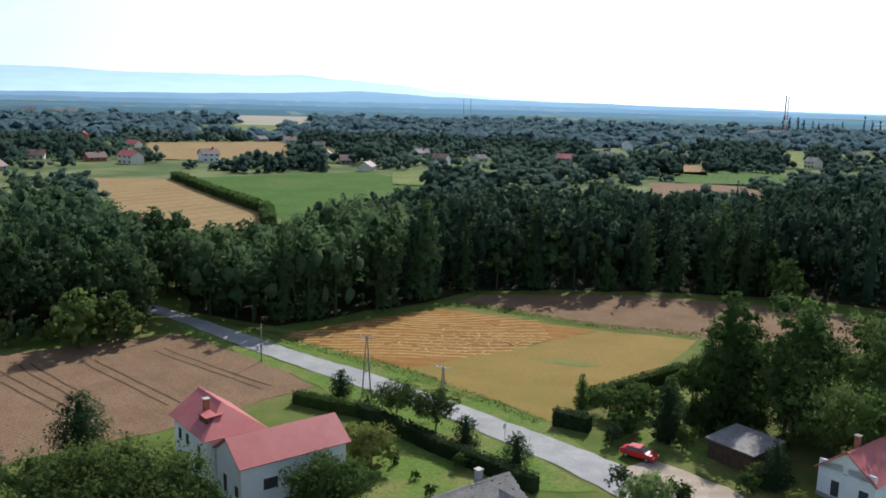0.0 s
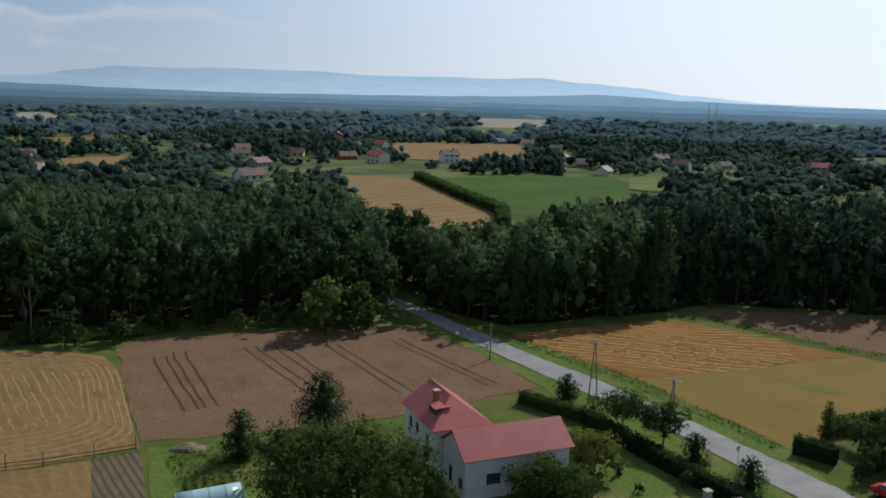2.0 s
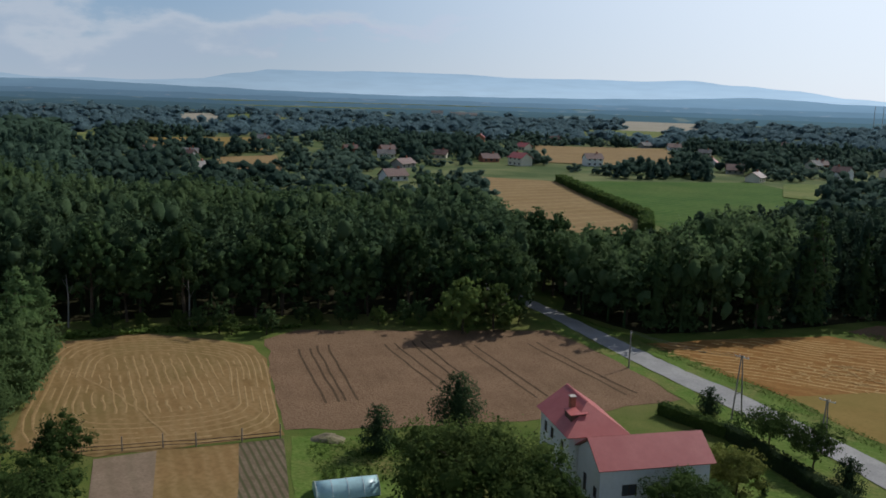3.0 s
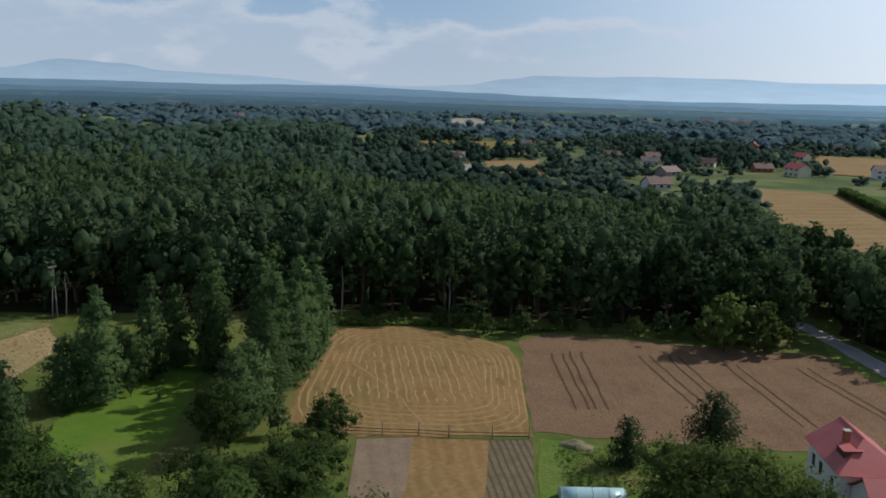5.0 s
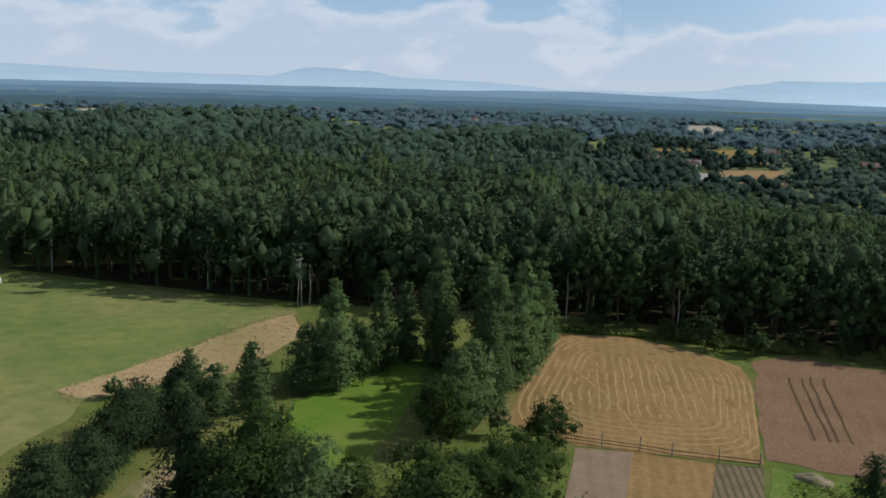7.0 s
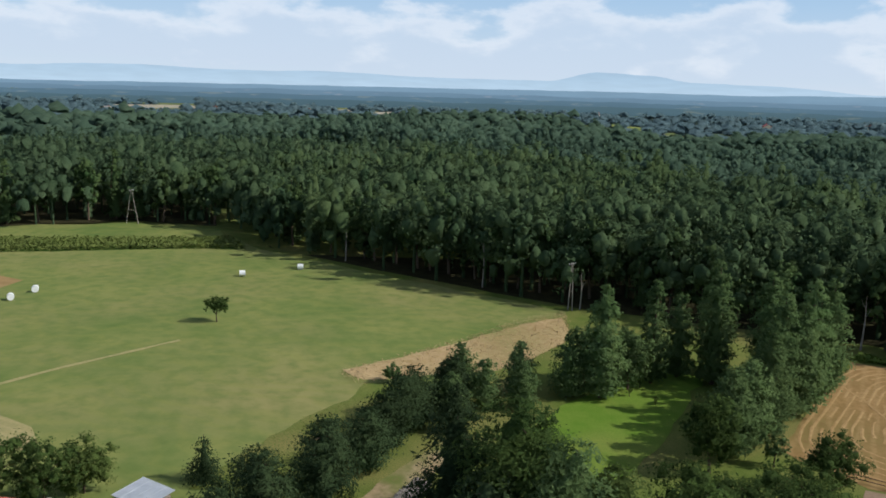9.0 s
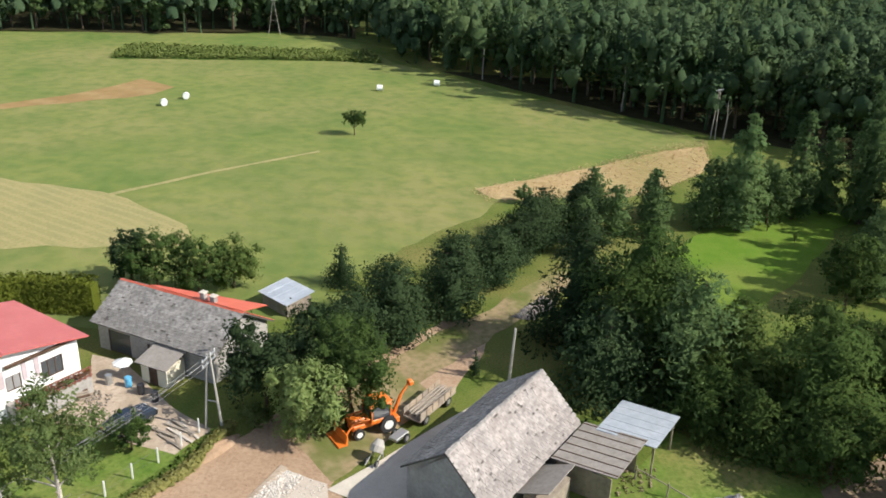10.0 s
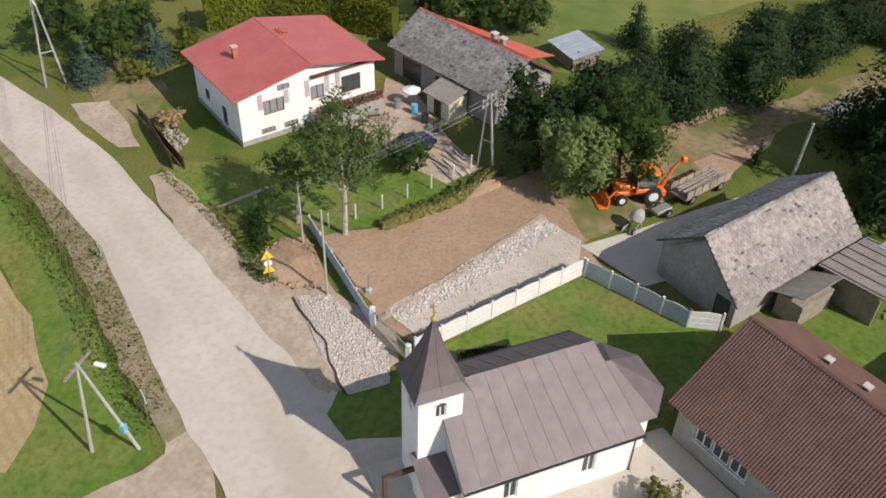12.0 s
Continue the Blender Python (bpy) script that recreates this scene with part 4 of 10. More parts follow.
def woods(name, spots, kinds, h, w, n, size, material, label, seed, level=None, cap=None, lumps=7, even=0.0, fill=0.6, top=False):
    """A wood that nobody could count: all its crowns, leaf clumps on dense bodies, and its stems, in one mesh."""
    rng = np.random.default_rng(seed)
    lv, ln, bvs, bfs, bns, total = [], [], [], [], [], 0
    for x, y in spots:
        kind = kinds[rng.integers(0, len(kinds))]
        p, d, bv, bf, bn = proto(kind, n, int(rng.integers(0, 7)), lumps, fill, top)
        hh, ww = h * rng.uniform(0.72, 1.18), w * rng.uniform(0.8, 1.3)
        if kind in ("spruce", "larch"):
            ww *= 0.74
            hh *= 1.08
        if cap:
            hh = min(hh, cap(x, y) * rng.uniform(0.8, 1.02))
            ww = min(ww, hh * 0.8)
        if hh < 2.5:
            continue
        s = np.array([ww, ww, hh])
        a = rng.uniform(0, 6.28)
        R = np.array([[math.cos(a), -math.sin(a), 0], [math.sin(a), math.cos(a), 0], [0, 0, 1]])
        z0 = level(x, y) if level else 0.0
        at = np.array([x, y, z0])
        dd = d @ R.T
        lv.append(cards(rng, (p * s) @ R.T + at, dd, size))
        ln.append(soft_normals(rng, dd + even * UP))
        bvs.append((bv * s) @ R.T + at)
        bfs.append(bf + total)
        nn = bn @ R.T + even * UP
        bns.append(nn / np.linalg.norm(nn, axis=1)[:, None])
        total += len(bv)
        r = 0.012 * hh + 0.05           # the stem, a slim four-sided post
        ring = np.array([(-r, -r), (r, -r), (r, r), (-r, r)])
        bvs.append(np.array([(x + c[0] * k, y + c[1] * k, z0 + z) for z, k in ((-0.2, 1.0), (hh * 0.7, 0.4)) for c in ring]))
        bns.append(np.array([(c[0] / r * 0.7, c[1] / r * 0.7, 0.0) for _ in (0, 1) for c in ring]))
        bfs.append(np.array([(j, (j + 1) % 4, 4 + (j + 1) % 4, 4 + j) for j in range(4)]) + total)
        total += 8
    me = leafy(name, np.concatenate(lv), np.concatenate(ln), np.concatenate(bvs), np.concatenate(bfs), np.concatenate(bns), material)
    return tagged(new(name, me), label, "forest", kind="stuff")

# ---- ground, fields and roads ----
def rise(x, y):
    """The land: level round the village, climbing a little towards the far hills."""
    r = math.hypot(x, y)
    k = min(1.0, max(0.0, (r - 700) / 3300))
    az = math.degrees(math.atan2(-x, y))
    wood = min(1.0, max(0.0, (az - 51) / 10)) * min(1.0, max(0.0, (r - 270) / 200)) * min(1.0, max(0.0, (1500 - r) / 400))
    return 14.0 * k * k * (3 - 2 * k) + 15.0 * wood * (noise.noise((x * 0.006, y * 0.006, 1.0)) - 0.1) + 3.0 * noise.noise((x * 0.0012, y * 0.0012, 3.0)) * min(1.0, max(0.0, (r - 600) / 800))


def ground():
    bm = bmesh.new()
    radii = [0, 20, 60, 120, 200, 300, 420, 560, 700, 850, 1000, 1200, 1450, 1700, 2000, 2400, 2900, 3500, 4200, 4900]
    n = 96
    rings = []
    for r in radii:
        if r == 0:
            rings.append([bm.verts.new((0, 0, 0))])
            continue
        rings.append([bm.verts.new((r * math.cos(2 * math.pi * i / n), r * math.sin(2 * math.pi * i / n), rise(r * math.cos(2 * math.pi * i / n), r * math.sin(2 * math.pi * i / n)))) for i in range(n)])
    for i in range(n):
        bm.faces.new((rings[0][0], rings[1][i], rings[1][(i + 1) % n]))
        for a, b in zip(rings[1:], rings[2:]):
            bm.faces.new((a[i], b[i], b[(i + 1) % n], a[(i + 1) % n]))
    for f in bm.faces:
        f.smooth = True
    return tagged(ob_of("ground", bm, M["land"]), "rough green grassland reaching to the horizon", "ground", kind="structure")


ground()
GOLD = [(-29.4, 139.6), (-16, 151), (-0.2, 162.8), (28.7, 149.3), (-5, 124.4)]
OLIVE = [(-5, 124.4), (28.7, 149.3), (44.4, 144.3), (34, 126), (14.2, 104.1)]
BROWNFAR = [(3, 168), (8, 175.9), (41.8, 179.1), (66.7, 172), (100, 150), (70, 138), (45.1, 146.5), (28, 152)]
BROWN = [(-83, 110.7), (-81.7, 118), (-63, 129), (-44.4, 140.5), (-31, 130), (-17.4, 115.9), (-31.3, 100.1), (-42, 91), (-57.8, 80.8), (-66, 90)]
STUB = [(-109.5, 93.4), (-101.3, 103.6), (-90, 106.5), (-82.3, 106.9), (-76.5, 102.5), (-66, 90), (-56.9, 79.5), (-71, 64.5), (-81.8, 61.5), (-96, 78)]
sheet("field", GOLD, 0.04, M["gold"], "golden cut straw field with combed swaths of straw", "field", 4)
sheet("field", OLIVE, 0.03, M["olive"], "olive green and yellow ripening field", "field", 4)
sheet("field", [(14.0, 130.4), (21.5, 127.6), (25.5, 128.2), (19.5, 131.0)], 0.05, M["meadow"], "narrow green strip left in the ripening field", "field", 1.5)
sheet("field", BROWNFAR, 0.03, M["wheat"], "brown field along the edge of a dark forest", "field", 5)
wheat = sheet("field", BROWN, 0.05, M["wheat"], "pinkish brown ripe wheat field with tractor tracks", "field", 3)
sheet("field", STUB, 0.04, M["stubble"], "yellow stubble field with rounded mowing lines", "field", 3)
sheet("field", [(-70.8, 63.9), (-66.6, 68.9), (-57.7, 58.8), (-43.7, 36.3), (-49, 32), (-61, 53.8)], 0.05, M["soil"], "narrow grey plot of bare soil", "field", 0)
sheet("field", [(-66.6, 68.9), (-60, 74.9), (-53, 66), (-39, 46.2), (-43.7, 36.3), (-57.7, 58.8)], 0.05, M["stubble"], "narrow yellow stubble plot", "field", 0)
sheet("field", [(-60, 74.9), (-56.4, 78.6), (-50, 70.3), (-37, 53), (-39, 46.2), (-53, 66)], 0.05, M["rows"], "kitchen garden plot with dark planted rows", "field", 0)
sheet("lawn", [(-56, 79.5), (-47.1, 84.5), (-40, 83), (-36, 74), (-30, 60), (-36, 52), (-49.6, 70.4)], 0.04, M["lawn"], "green garden lawn beside the vegetable plots", "lawn", 3)
sheet("lawn", [(-99.2, 41.4), (-112, 63), (-106, 66), (-84, 47), (-78, 40), (-74, 30), (-84, 28)], 0.05, M["bright_lawn"], "bright green mown garden lawn between tree rows", "lawn", 3)
MEADOW = [(-256, -25.6), (-242, 0.7), (-212, 8.5), (-180, 33), (-144.6, 60.8), (-138, 57), (-120, 45), (-108, 30), (-99, 22), (-88, 10), (-78, -4), (-76, -25), (-84, -50), (-80, -90), (-150, -130), (-250, -110)]
sheet("meadow", MEADOW, 0.03, M["meadow"], "wide green mown meadow with faint mowing stripes", "meadow", 6)
sheet("meadow", [(-122.1, -51.2), (-116.1, -35.7), (-103.2, -22), (-97, -20), (-96, -45), (-104, -75), (-120, -110), (-150, -110)], 0.06, M["hay"], "yellow strip of mown hay in the meadow", "meadow", 4)
sheet("field", [(-166.2, -67.5), (-178, -55), (-190.8, -47.5), (-183, -39), (-176, -42), (-160, -70), (-150, -100), (-180, -110)], 0.06, M["yellow"], "pale stubble strip in the meadow", "field", 5)
sheet("field", [(-214, -60), (-214.8, -8.8), (-213, 5), (-226, 2), (-231, -60)], 0.08, M["corn"], "dark green strip of maize at the meadow's end", "field", 4)
strip("path", [(-136, -7), (-125, -22), (-112, -37)], [(-136.6, -7.3), (-125.7, -22.5), (-112.8, -37.5)], 0.07, M["hay"], "faint yellow mown path across the meadow", "path")
REEDS = [(-117.9, 15.9), (-121.6, 23.7), (-128.6, 35.9), (-137.5, 49.5), (-141, 58.5), (-133, 56.5), (-124.6, 51.5), (-117.5, 43), (-114, 36.9), (-114.6, 31.9), (-113.3, 25.6), (-113.4, 18.1)]
sheet("verge", REEDS, 0.07, M["reeds"], "dry straw-coloured reeds along the meadow", "reeds", 2)
sheet("field", [(-170.8, 403.8), (-128.2, 407), (-61.9, 291.9), (-50, 225), (-75, 225), (-120, 310)], 0.1, M["yellow"], "wide golden stubble field on the slope", "field", 12)
sheet("field", [(-127, 409), (-42, 472), (-4, 414), (-30, 280), (-46, 270), (-60.5, 298)], 0.1, M["corn"], "large green maize field on the slope", "field", 12)

# far fields between the woods: (bearing to the left, nearest and farthest metres, half width in degrees, kind)
FAR = [(37.5, 405, 525, 2.2, "yellow"), (31.7, 345, 395, 0.9, "meadow"), (14.0, 550, 740, 4.8, "yellow"), (11.0, 1200, 1750, 2.6, "yellow"), (13.0, 960, 1180, 3.0, "meadow"),
       (1.9, 405, 470, 1.5, "meadow"), (-17.2, 385, 455, 3.6, "wheat"), (-18.8, 465, 540, 3.8, "corn"), (-15.6, 530, 590, 1.4, "yellow"), (-22.2, 630, 850, 0.9, "meadow"), (-25.8, 700, 840, 1.4, "meadow"),
       (47.6, 590, 780, 1.3, "meadow"), (40.2, 600, 730, 3.8, "olive"), (40.6, 980, 1380, 1.3, "yellow"), (38.2, 1110, 1370, 1.1, "meadow"), (34.8, 1120, 1300, 1.5, "meadow"), (31.5, 1080, 1180, 1.0, "olive"),
       (25, 900, 960, 1.6, "olive"), (4, 820, 880, 2.2, "olive"), (-6, 760, 800, 1.6, "olive"), (56, 1120, 1210, 1.6, "olive"), (63.5, 1010, 1060, 1.3, "meadow"), (72, 1180, 1260, 1.5, "olive"), (94, 1290, 1440, 3.0, "yellow"), (82.4, 1320, 1470, 1.0, "yellow"), (79.6, 1240, 1340, 0.8, "yellow")]


def far_ring(bearing, near, far, half):
    out = []
    for b, r in ((bearing + half, near), (bearing + half * 1.05, far), (bearing - half * 0.7, far * 1.04), (bearing - half, near * 0.98)):
        out.append((-r * math.sin(radians(b)), r * math.cos(radians(b))))
    return out


FAR_RINGS = []
for bearing, near, far, half, kind in FAR:
    ring = far_ring(bearing, near, far, half)
    FAR_RINGS.append(ring)
    bm = bmesh.new()
    k = 6
    grid = [[None] * (k + 1) for _ in range(k + 1)]
    for i in range(k + 1):
        for j in range(k + 1):
            p = Vector(ring[0]).lerp(Vector(ring[1]), i / k).lerp(Vector(ring[3]).lerp(Vector(ring[2]), i / k), j / k)
            grid[i][j] = bm.verts.new((p.x, p.y, rise(p.x, p.y) + 0.5))
    for i in range(k):
        for j in range(k):
            bm.faces.new((grid[i][j], grid[i][j + 1], grid[i + 1][j + 1], grid[i + 1][j]))
    for f in bm.faces:
        f.normal_update()
        if f.normal.z < 0:
            f.normal_flip()
    tagged(ob_of("field", bm, M["hazed_far_straw" if kind == "yellow" and near >= 900 else kind]), {"yellow": "distant golden stubble field among woods", "meadow": "distant bright green meadow among woods", "olive": "distant olive green field among woods", "wheat": "brown ripe wheat field beyond the forest", "corn": "dark green maize strip beyond the forest"}[kind], "field", kind="structure")



def swaths(name, ring, loops, gap, turn, z, material, label, seed, rounds=2, broad=0.17, wander=0.16, gaps=0.12, sway=0.3):
    """Low ridges of loose straw as the harvester left them: rounds along the edge, then straight runs inside."""
    r = random.Random(seed)
    pts = [Vector(p) for p in ring]
    for _ in range(rounds):                              # rounded corners
        pts = [q for a, b in zip(pts, pts[1:] + pts[:1]) for q in (a.lerp(b, 0.25), a.lerp(b, 0.75))]
    mid = sum(pts, Vector((0, 0))) / len(pts)
    size = sum((p - mid).length for p in pts) / len(pts)
    lines = []
    for k in range(loops):
        f = 1 - (k + 0.5) * gap / size
        lines.append([mid + (p - mid) * f for p in pts + pts[:1]])
    f = 1 - (loops + 0.3) * gap / size
    core = [tuple(mid + (p - mid) * f) for p in pts]
    d = Vector((math.cos(radians(turn)), math.sin(radians(turn))))
    side = Vector((-d.y, d.x))
    n = int(size * 1.4 / gap)
    for i in range(-n, n + 1):
        run = []
        for j in range(int(size * 3.2 / 1.5)):
            p = mid + side * (i * gap + r.uniform(-0.15, 0.15)) + d * (j * 1.5 - size * 1.6)
            if inside(p, core):
                run.append(p)
            elif run:
                break
        if len(run) > 2:
            lines.append(run)
    bm = bmesh.new()
    for line in lines:
        prev = None
        for i, p in enumerate(line):
            q = line[min(i + 1, len(line) - 1)] - line[max(i - 1, 0)]
            s = Vector((-q.y, q.x)).normalized() * gap * (broad + 0.09 * noise.noise((p.x * 0.9, p.y * 0.9, seed)))
            o = Vector((noise.noise((p.x * sway, p.y * sway, 3.0)), noise.noise((p.x * sway, p.y * sway, 8.0)))) * gap * wander
            c = p + o
            row = [bm.verts.new((*(c - s), z)), bm.verts.new((*c, z + 0.03)), bm.verts.new((*(c + s), z))]
            if prev and r.random() > gaps:
                for k in (0, 1):
                    bm.faces.new((prev[k], prev[k + 1], row[k + 1], row[k]))
            prev = row
    bmesh.ops.recalc_face_normals(bm, faces=bm.faces)
    for f in bm.faces:
        f.normal_update()
        if f.normal.z < 0:
            f.normal_flip()
    return tagged(ob_of(name, bm, material), label, "straw", kind="stuff")


swaths("straw_swath", STUB, 7, 1.25, 139, 0.05, M["straw_swath"], "pale rows of straw on the stubble field", 5, broad=0.15, wander=0.03, gaps=0.18)
bm = bmesh.new()
prev = None
for i in range(31):                                  # an old wheel line across the stubble
    p = Vector((-99.5, 84.3)).lerp(Vector((-68.5, 72.8)), i / 30) + Vector((0.3, 0.8)) * (noise.noise((i * 0.3, 0, 4)) * 0.4 + 1.6 * math.sin(math.pi * i / 30))
    row = [bm.verts.new((p.x, p.y - 0.16, 0.075)), bm.verts.new((p.x, p.y + 0.16, 0.075))]
    if prev:
        bm.faces.new((prev[0], row[0], row[1], prev[1]))
    prev = row
tagged(ob_of("path", bm, M["straw_swath"]), "faint pale wheel line across the stubble", "path", kind="structure")
swaths("straw_swath", GOLD, 0, 1.7, 2, 0.05, M["pale_straw"], "pale combed rows of straw on the golden field", 6, 1, 0.13, 2.6, 0.1, 0.055)
bm = bmesh.new()
lr = random.Random(17)
for i in range(190):                                 # loose straw strewn over the middle of the field
    a = lr.uniform(0, 6.28)
    p = Vector((5 + lr.gauss(0, 6.5), 139 + lr.gauss(0, 4.0)))
    d = Vector((math.cos(a), math.sin(a))) * lr.uniform(0.4, 1.3)
    q = Vector((-d.y, d.x)).normalized() * lr.uniform(0.1, 0.28)
    if inside(p, GOLD):
        bm.faces.new([bm.verts.new((*c, 0.1)) for c in (p - d, p - q, p + d, p + q)])
tagged(ob_of("straw", bm, M["pale_straw"]), "loose pale straw strewn over the golden field", "straw", kind="stuff")

# tractor tracks in the wheat: pairs of wheel lines
for a, b in (((-75.3, 108.7), (-58.4, 90.9)), ((-74.0, 111.9), (-56.7, 92.8)), ((-65.2, 118), (-47.7, 103)), ((-53.4, 123.8), (-35, 106.5)), ((-45.1, 130.4), (-24.5, 113.9)), ((-62, 121.5), (-44, 104.5))):
    a, b = Vector(a), Vector(b)
    d = (b - a).normalized()
    nrm = Vector((-d.y, d.x))
    for off in (0.0, 1.7):
        bm = bmesh.new()
        prev = None
        for i in range(25):
            f = i / 24
            bend = 5.0 * max(0.0, 0.15 - f) ** 1.5
            p = a.lerp(b, f) + nrm * (off + bend + 0.25 * noise.noise((a.x + i * 0.2, a.y, off)))
            row = [bm.verts.new((*(p - nrm * 0.17), 0.075)), bm.verts.new((*(p + nrm * 0.17), 0.075))]
            if prev:
                bm.faces.new((prev[0], row[0], row[1], prev[1]))
            prev = row
        for f in bm.faces:
            f.normal_update()
            if f.normal.z < 0:
                f.normal_flip()
        part("wheel_track", bm, M["track"], wheat)

# the country road past the red-roofed house
RL = [(-70, 168), (-47.2, 149.4), (-35.4, 137.6), (-24.1, 126.9), (-12.5, 117), (0.9, 105), (13.2, 91), (18.3, 84), (30, 66), (46, 40)]
RR = [(-67, 171), (-44.4, 151.6), (-32, 140.6), (-21.5, 131), (-9.5, 121.5), (4, 108.5), (17.5, 95), (23.8, 87.5), (36, 68.5), (51, 42)]
strip("road", RL, RR, 0.08, M["asphalt"], "pale worn asphalt country road", "road", 2.0)
sheet("verge", [(-44, 152.5), (-30, 143), (-5.6, 124.6), (14, 104), (17.5, 95.2), (4, 108.7), (-9.5, 121.7), (-21.5, 131.2), (-32, 140.8)], 0.05, M["lawn"], "green grass verge beside the country road", "verge", 3)
sheet("verge", [(-47, 148.8), (-43, 141), (-17, 116), (-12, 108), (9.6, 84.5), (17, 84.5), (13, 90.7), (0.6, 104.7), (-12.8, 116.8), (-24.3, 126.6), (-35.6, 137.3)], 0.045, M["lawn"], "green grass verge beside the country road", "verge", 3)
sheet("lawn", [(-9, 84), (-9.5, 101), (0, 92.5), (10, 83), (6, 70), (-8, 66)], 0.055, M["lawn"], "sunlit green garden lawn", "lawn", 3)
sheet("driveway", [(19.7, 89.9), (24.5, 93), (31, 86.2), (35, 78), (27, 79)], 0.09, M["dust"], "pale dusty driveway beside the road", "driveway", 2)
sheet("lawn", [(24, 97), (31, 92), (38, 97), (40, 108), (37, 122), (25.5, 113)], 0.05, M["lawn"], "shady green garden lawn", "lawn", 3)

# the broad gravel road by the chapel
strip("road", [(-70, -84), (-50.6, -51.4), (-45.1, -42.2), (-40.7, -35.5), (-32.8, -27.2), (-27.9, -21.8), (-24.4, -17.6), (-10, 2)],
      [(-78, -86), (-60.1, -58.7), (-56, -49.8), (-51.2, -41.2), (-45.6, -33.4), (-38.4, -23), (-32.6, -14.4), (-17, 4)], 0.08, M["gravel_road"], "broad pale gravel road under rebuilding", "road", 2.0)
strip("verge", [(-68.0, -84), (-49.2, -50.6), (-43.5, -42.8), (-39.2, -36.9), (-31.5, -28.5), (-26.5, -22.4)], [(-70.5, -84), (-51, -51.2), (-45.3, -41.9), (-40.9, -35.2), (-33, -27), (-28, -21.6)], 0.06, M["ditch"], "dry earthen ditch beside the gravel road", "ditch", 2.0)
sheet("field", [(-36.7, -40.9), (-34.4, -37.8), (-31.6, -34.4), (-28.6, -31.3), (-25.4, -30.0), (-22.4, -29.6), (-18, -40), (-40, -75), (-58, -90), (-50, -60)], 0.05, M["pale_stubble"], "yellow stubble field behind the grass verge", "field", 2)
sheet("lawn", [(-47, -49.5), (-42, -43), (-38.8, -38), (-31.2, -29), (-26, -22.6), (-20, -24.5), (-19, -29), (-28, -31.2), (-31, -34), (-37, -41), (-50, -59)], 0.045, M["lawn"], "green grass verge below the power line", "verge", 2)
sheet("road", [(-30, -24.6), (-27.6, -22.9), (-26, -22.1), (-24.6, -22.7), (-22.3, -24.7), (-18, -27.4), (-9, -31), (-7, -26), (-16, -20), (-22.5, -17), (-26.5, -19.5)], 0.068, M["dust"], "dusty pale side track joining the gravel road", "road", 0.8)

# the building plot
sheet("plot", [(-46.6, -21.2), (-39.6, -14.3), (-38.2, -11.5), (-47.6, -3.3), (-49.4, -1.0), (-51.6, -2.6), (-53.5, -1.6), (-56, -3), (-58, -3), (-64, 3), (-62, 6.5), (-75, 13), (-78, 9), (-66, -3), (-57.3, -10.2), (-49.4, -16.6)], 0.07, M["dirt"], "bare levelled brown earth of a building plot", "plot", 1.5)
sheet("plot", [(-43, -25), (-46.4, -22.3), (-41.2, -17.9), (-38.8, -21.2)], 0.07, M["dirt"], "heap of dug brown earth beside the road", "earth", 1)
sheet("slab", [(-51.2, -2.8), (-48, 2.1), (-49.5, 4), (-57.5, 13), (-62.6, 10.6), (-61.2, 8.4), (-58.4, 5.2), (-54.6, 1.2)], 0.10, M["concrete"], "pale concrete yard slab beside the old barn", "slab", 0)
sheet("lawn", [(-36.9, -10.8), (-47.6, -2.2), (-44.9, 5.0), (-45.2, 7.2), (-41, 6), (-33, 3.4), (-31, -6), (-32, -13)], 0.06, M["lawn"], "green chapel lawn inside the fence", "lawn", 1.5)
sheet("lawn", [(-46.5, 9), (-50, 14), (-53, 20.5), (-58, 24), (-50, 33), (-30, 26), (-34, 16), (-40, 9)], 0.055, M["lawn"], "green back garden lawn behind the old house", "lawn", 2)
sheet("lawn", [(-52.6, -35.3), (-53, -29.7), (-47.8, -26.5), (-46.5, -24.5), (-44.5, -26.5), (-49.8, -37.3)], 0.06, M["lawn"], "front garden lawn of the white house", "lawn", 1.5)
sheet("lawn", [(-54, -30), (-58, -12.5), (-50, -16.8), (-46, -21.8), (-47.8, -26)], 0.05, M["lawn"], "grassy garden strip below the power line", "lawn", 1.5)
sheet("slab", [(-60.5, -25), (-65.9, -23.2), (-71.1, -24.4), (-69.5, -21), (-66.2, -18.7), (-61.4, -14.8), (-58.9, -11.9), (-55.8, -14.2), (-57.5, -18), (-59.5, -20.5)], 0.07, M["dust"], "pale dusty yard between house and barn", "yard", 1)
sheet("slab", [(-28.6, -1.9), (-31.6, 0.6), (-34.6, 2.6), (-35.9, 4.3), (-32, 8.8), (-26, 8), (-25, 3)], 0.08, M["concrete"], "pale concrete yard behind the chapel", "yard", 0)
sheet("lawn", [(-33.0, -14.6), (-34.9, -12.0), (-35.6, -10.6), (-33.6, -9.2), (-31.0, -9.6), (-29.6, -13.0), (-30.8, -14.6)], 0.088, M["lawn"], "shaded strip of grass beside the chapel tower", "lawn", 0.8)
sheet("slab", [(-33, -15), (-31.5, -11), (-30.5, -9.5), (-29.5, -8.5), (-25.5, -7.5), (-22, -10), (-27, -16)], 0.085, M["gravel_road"], "dusty gravel forecourt of the chapel", "yard", 1)


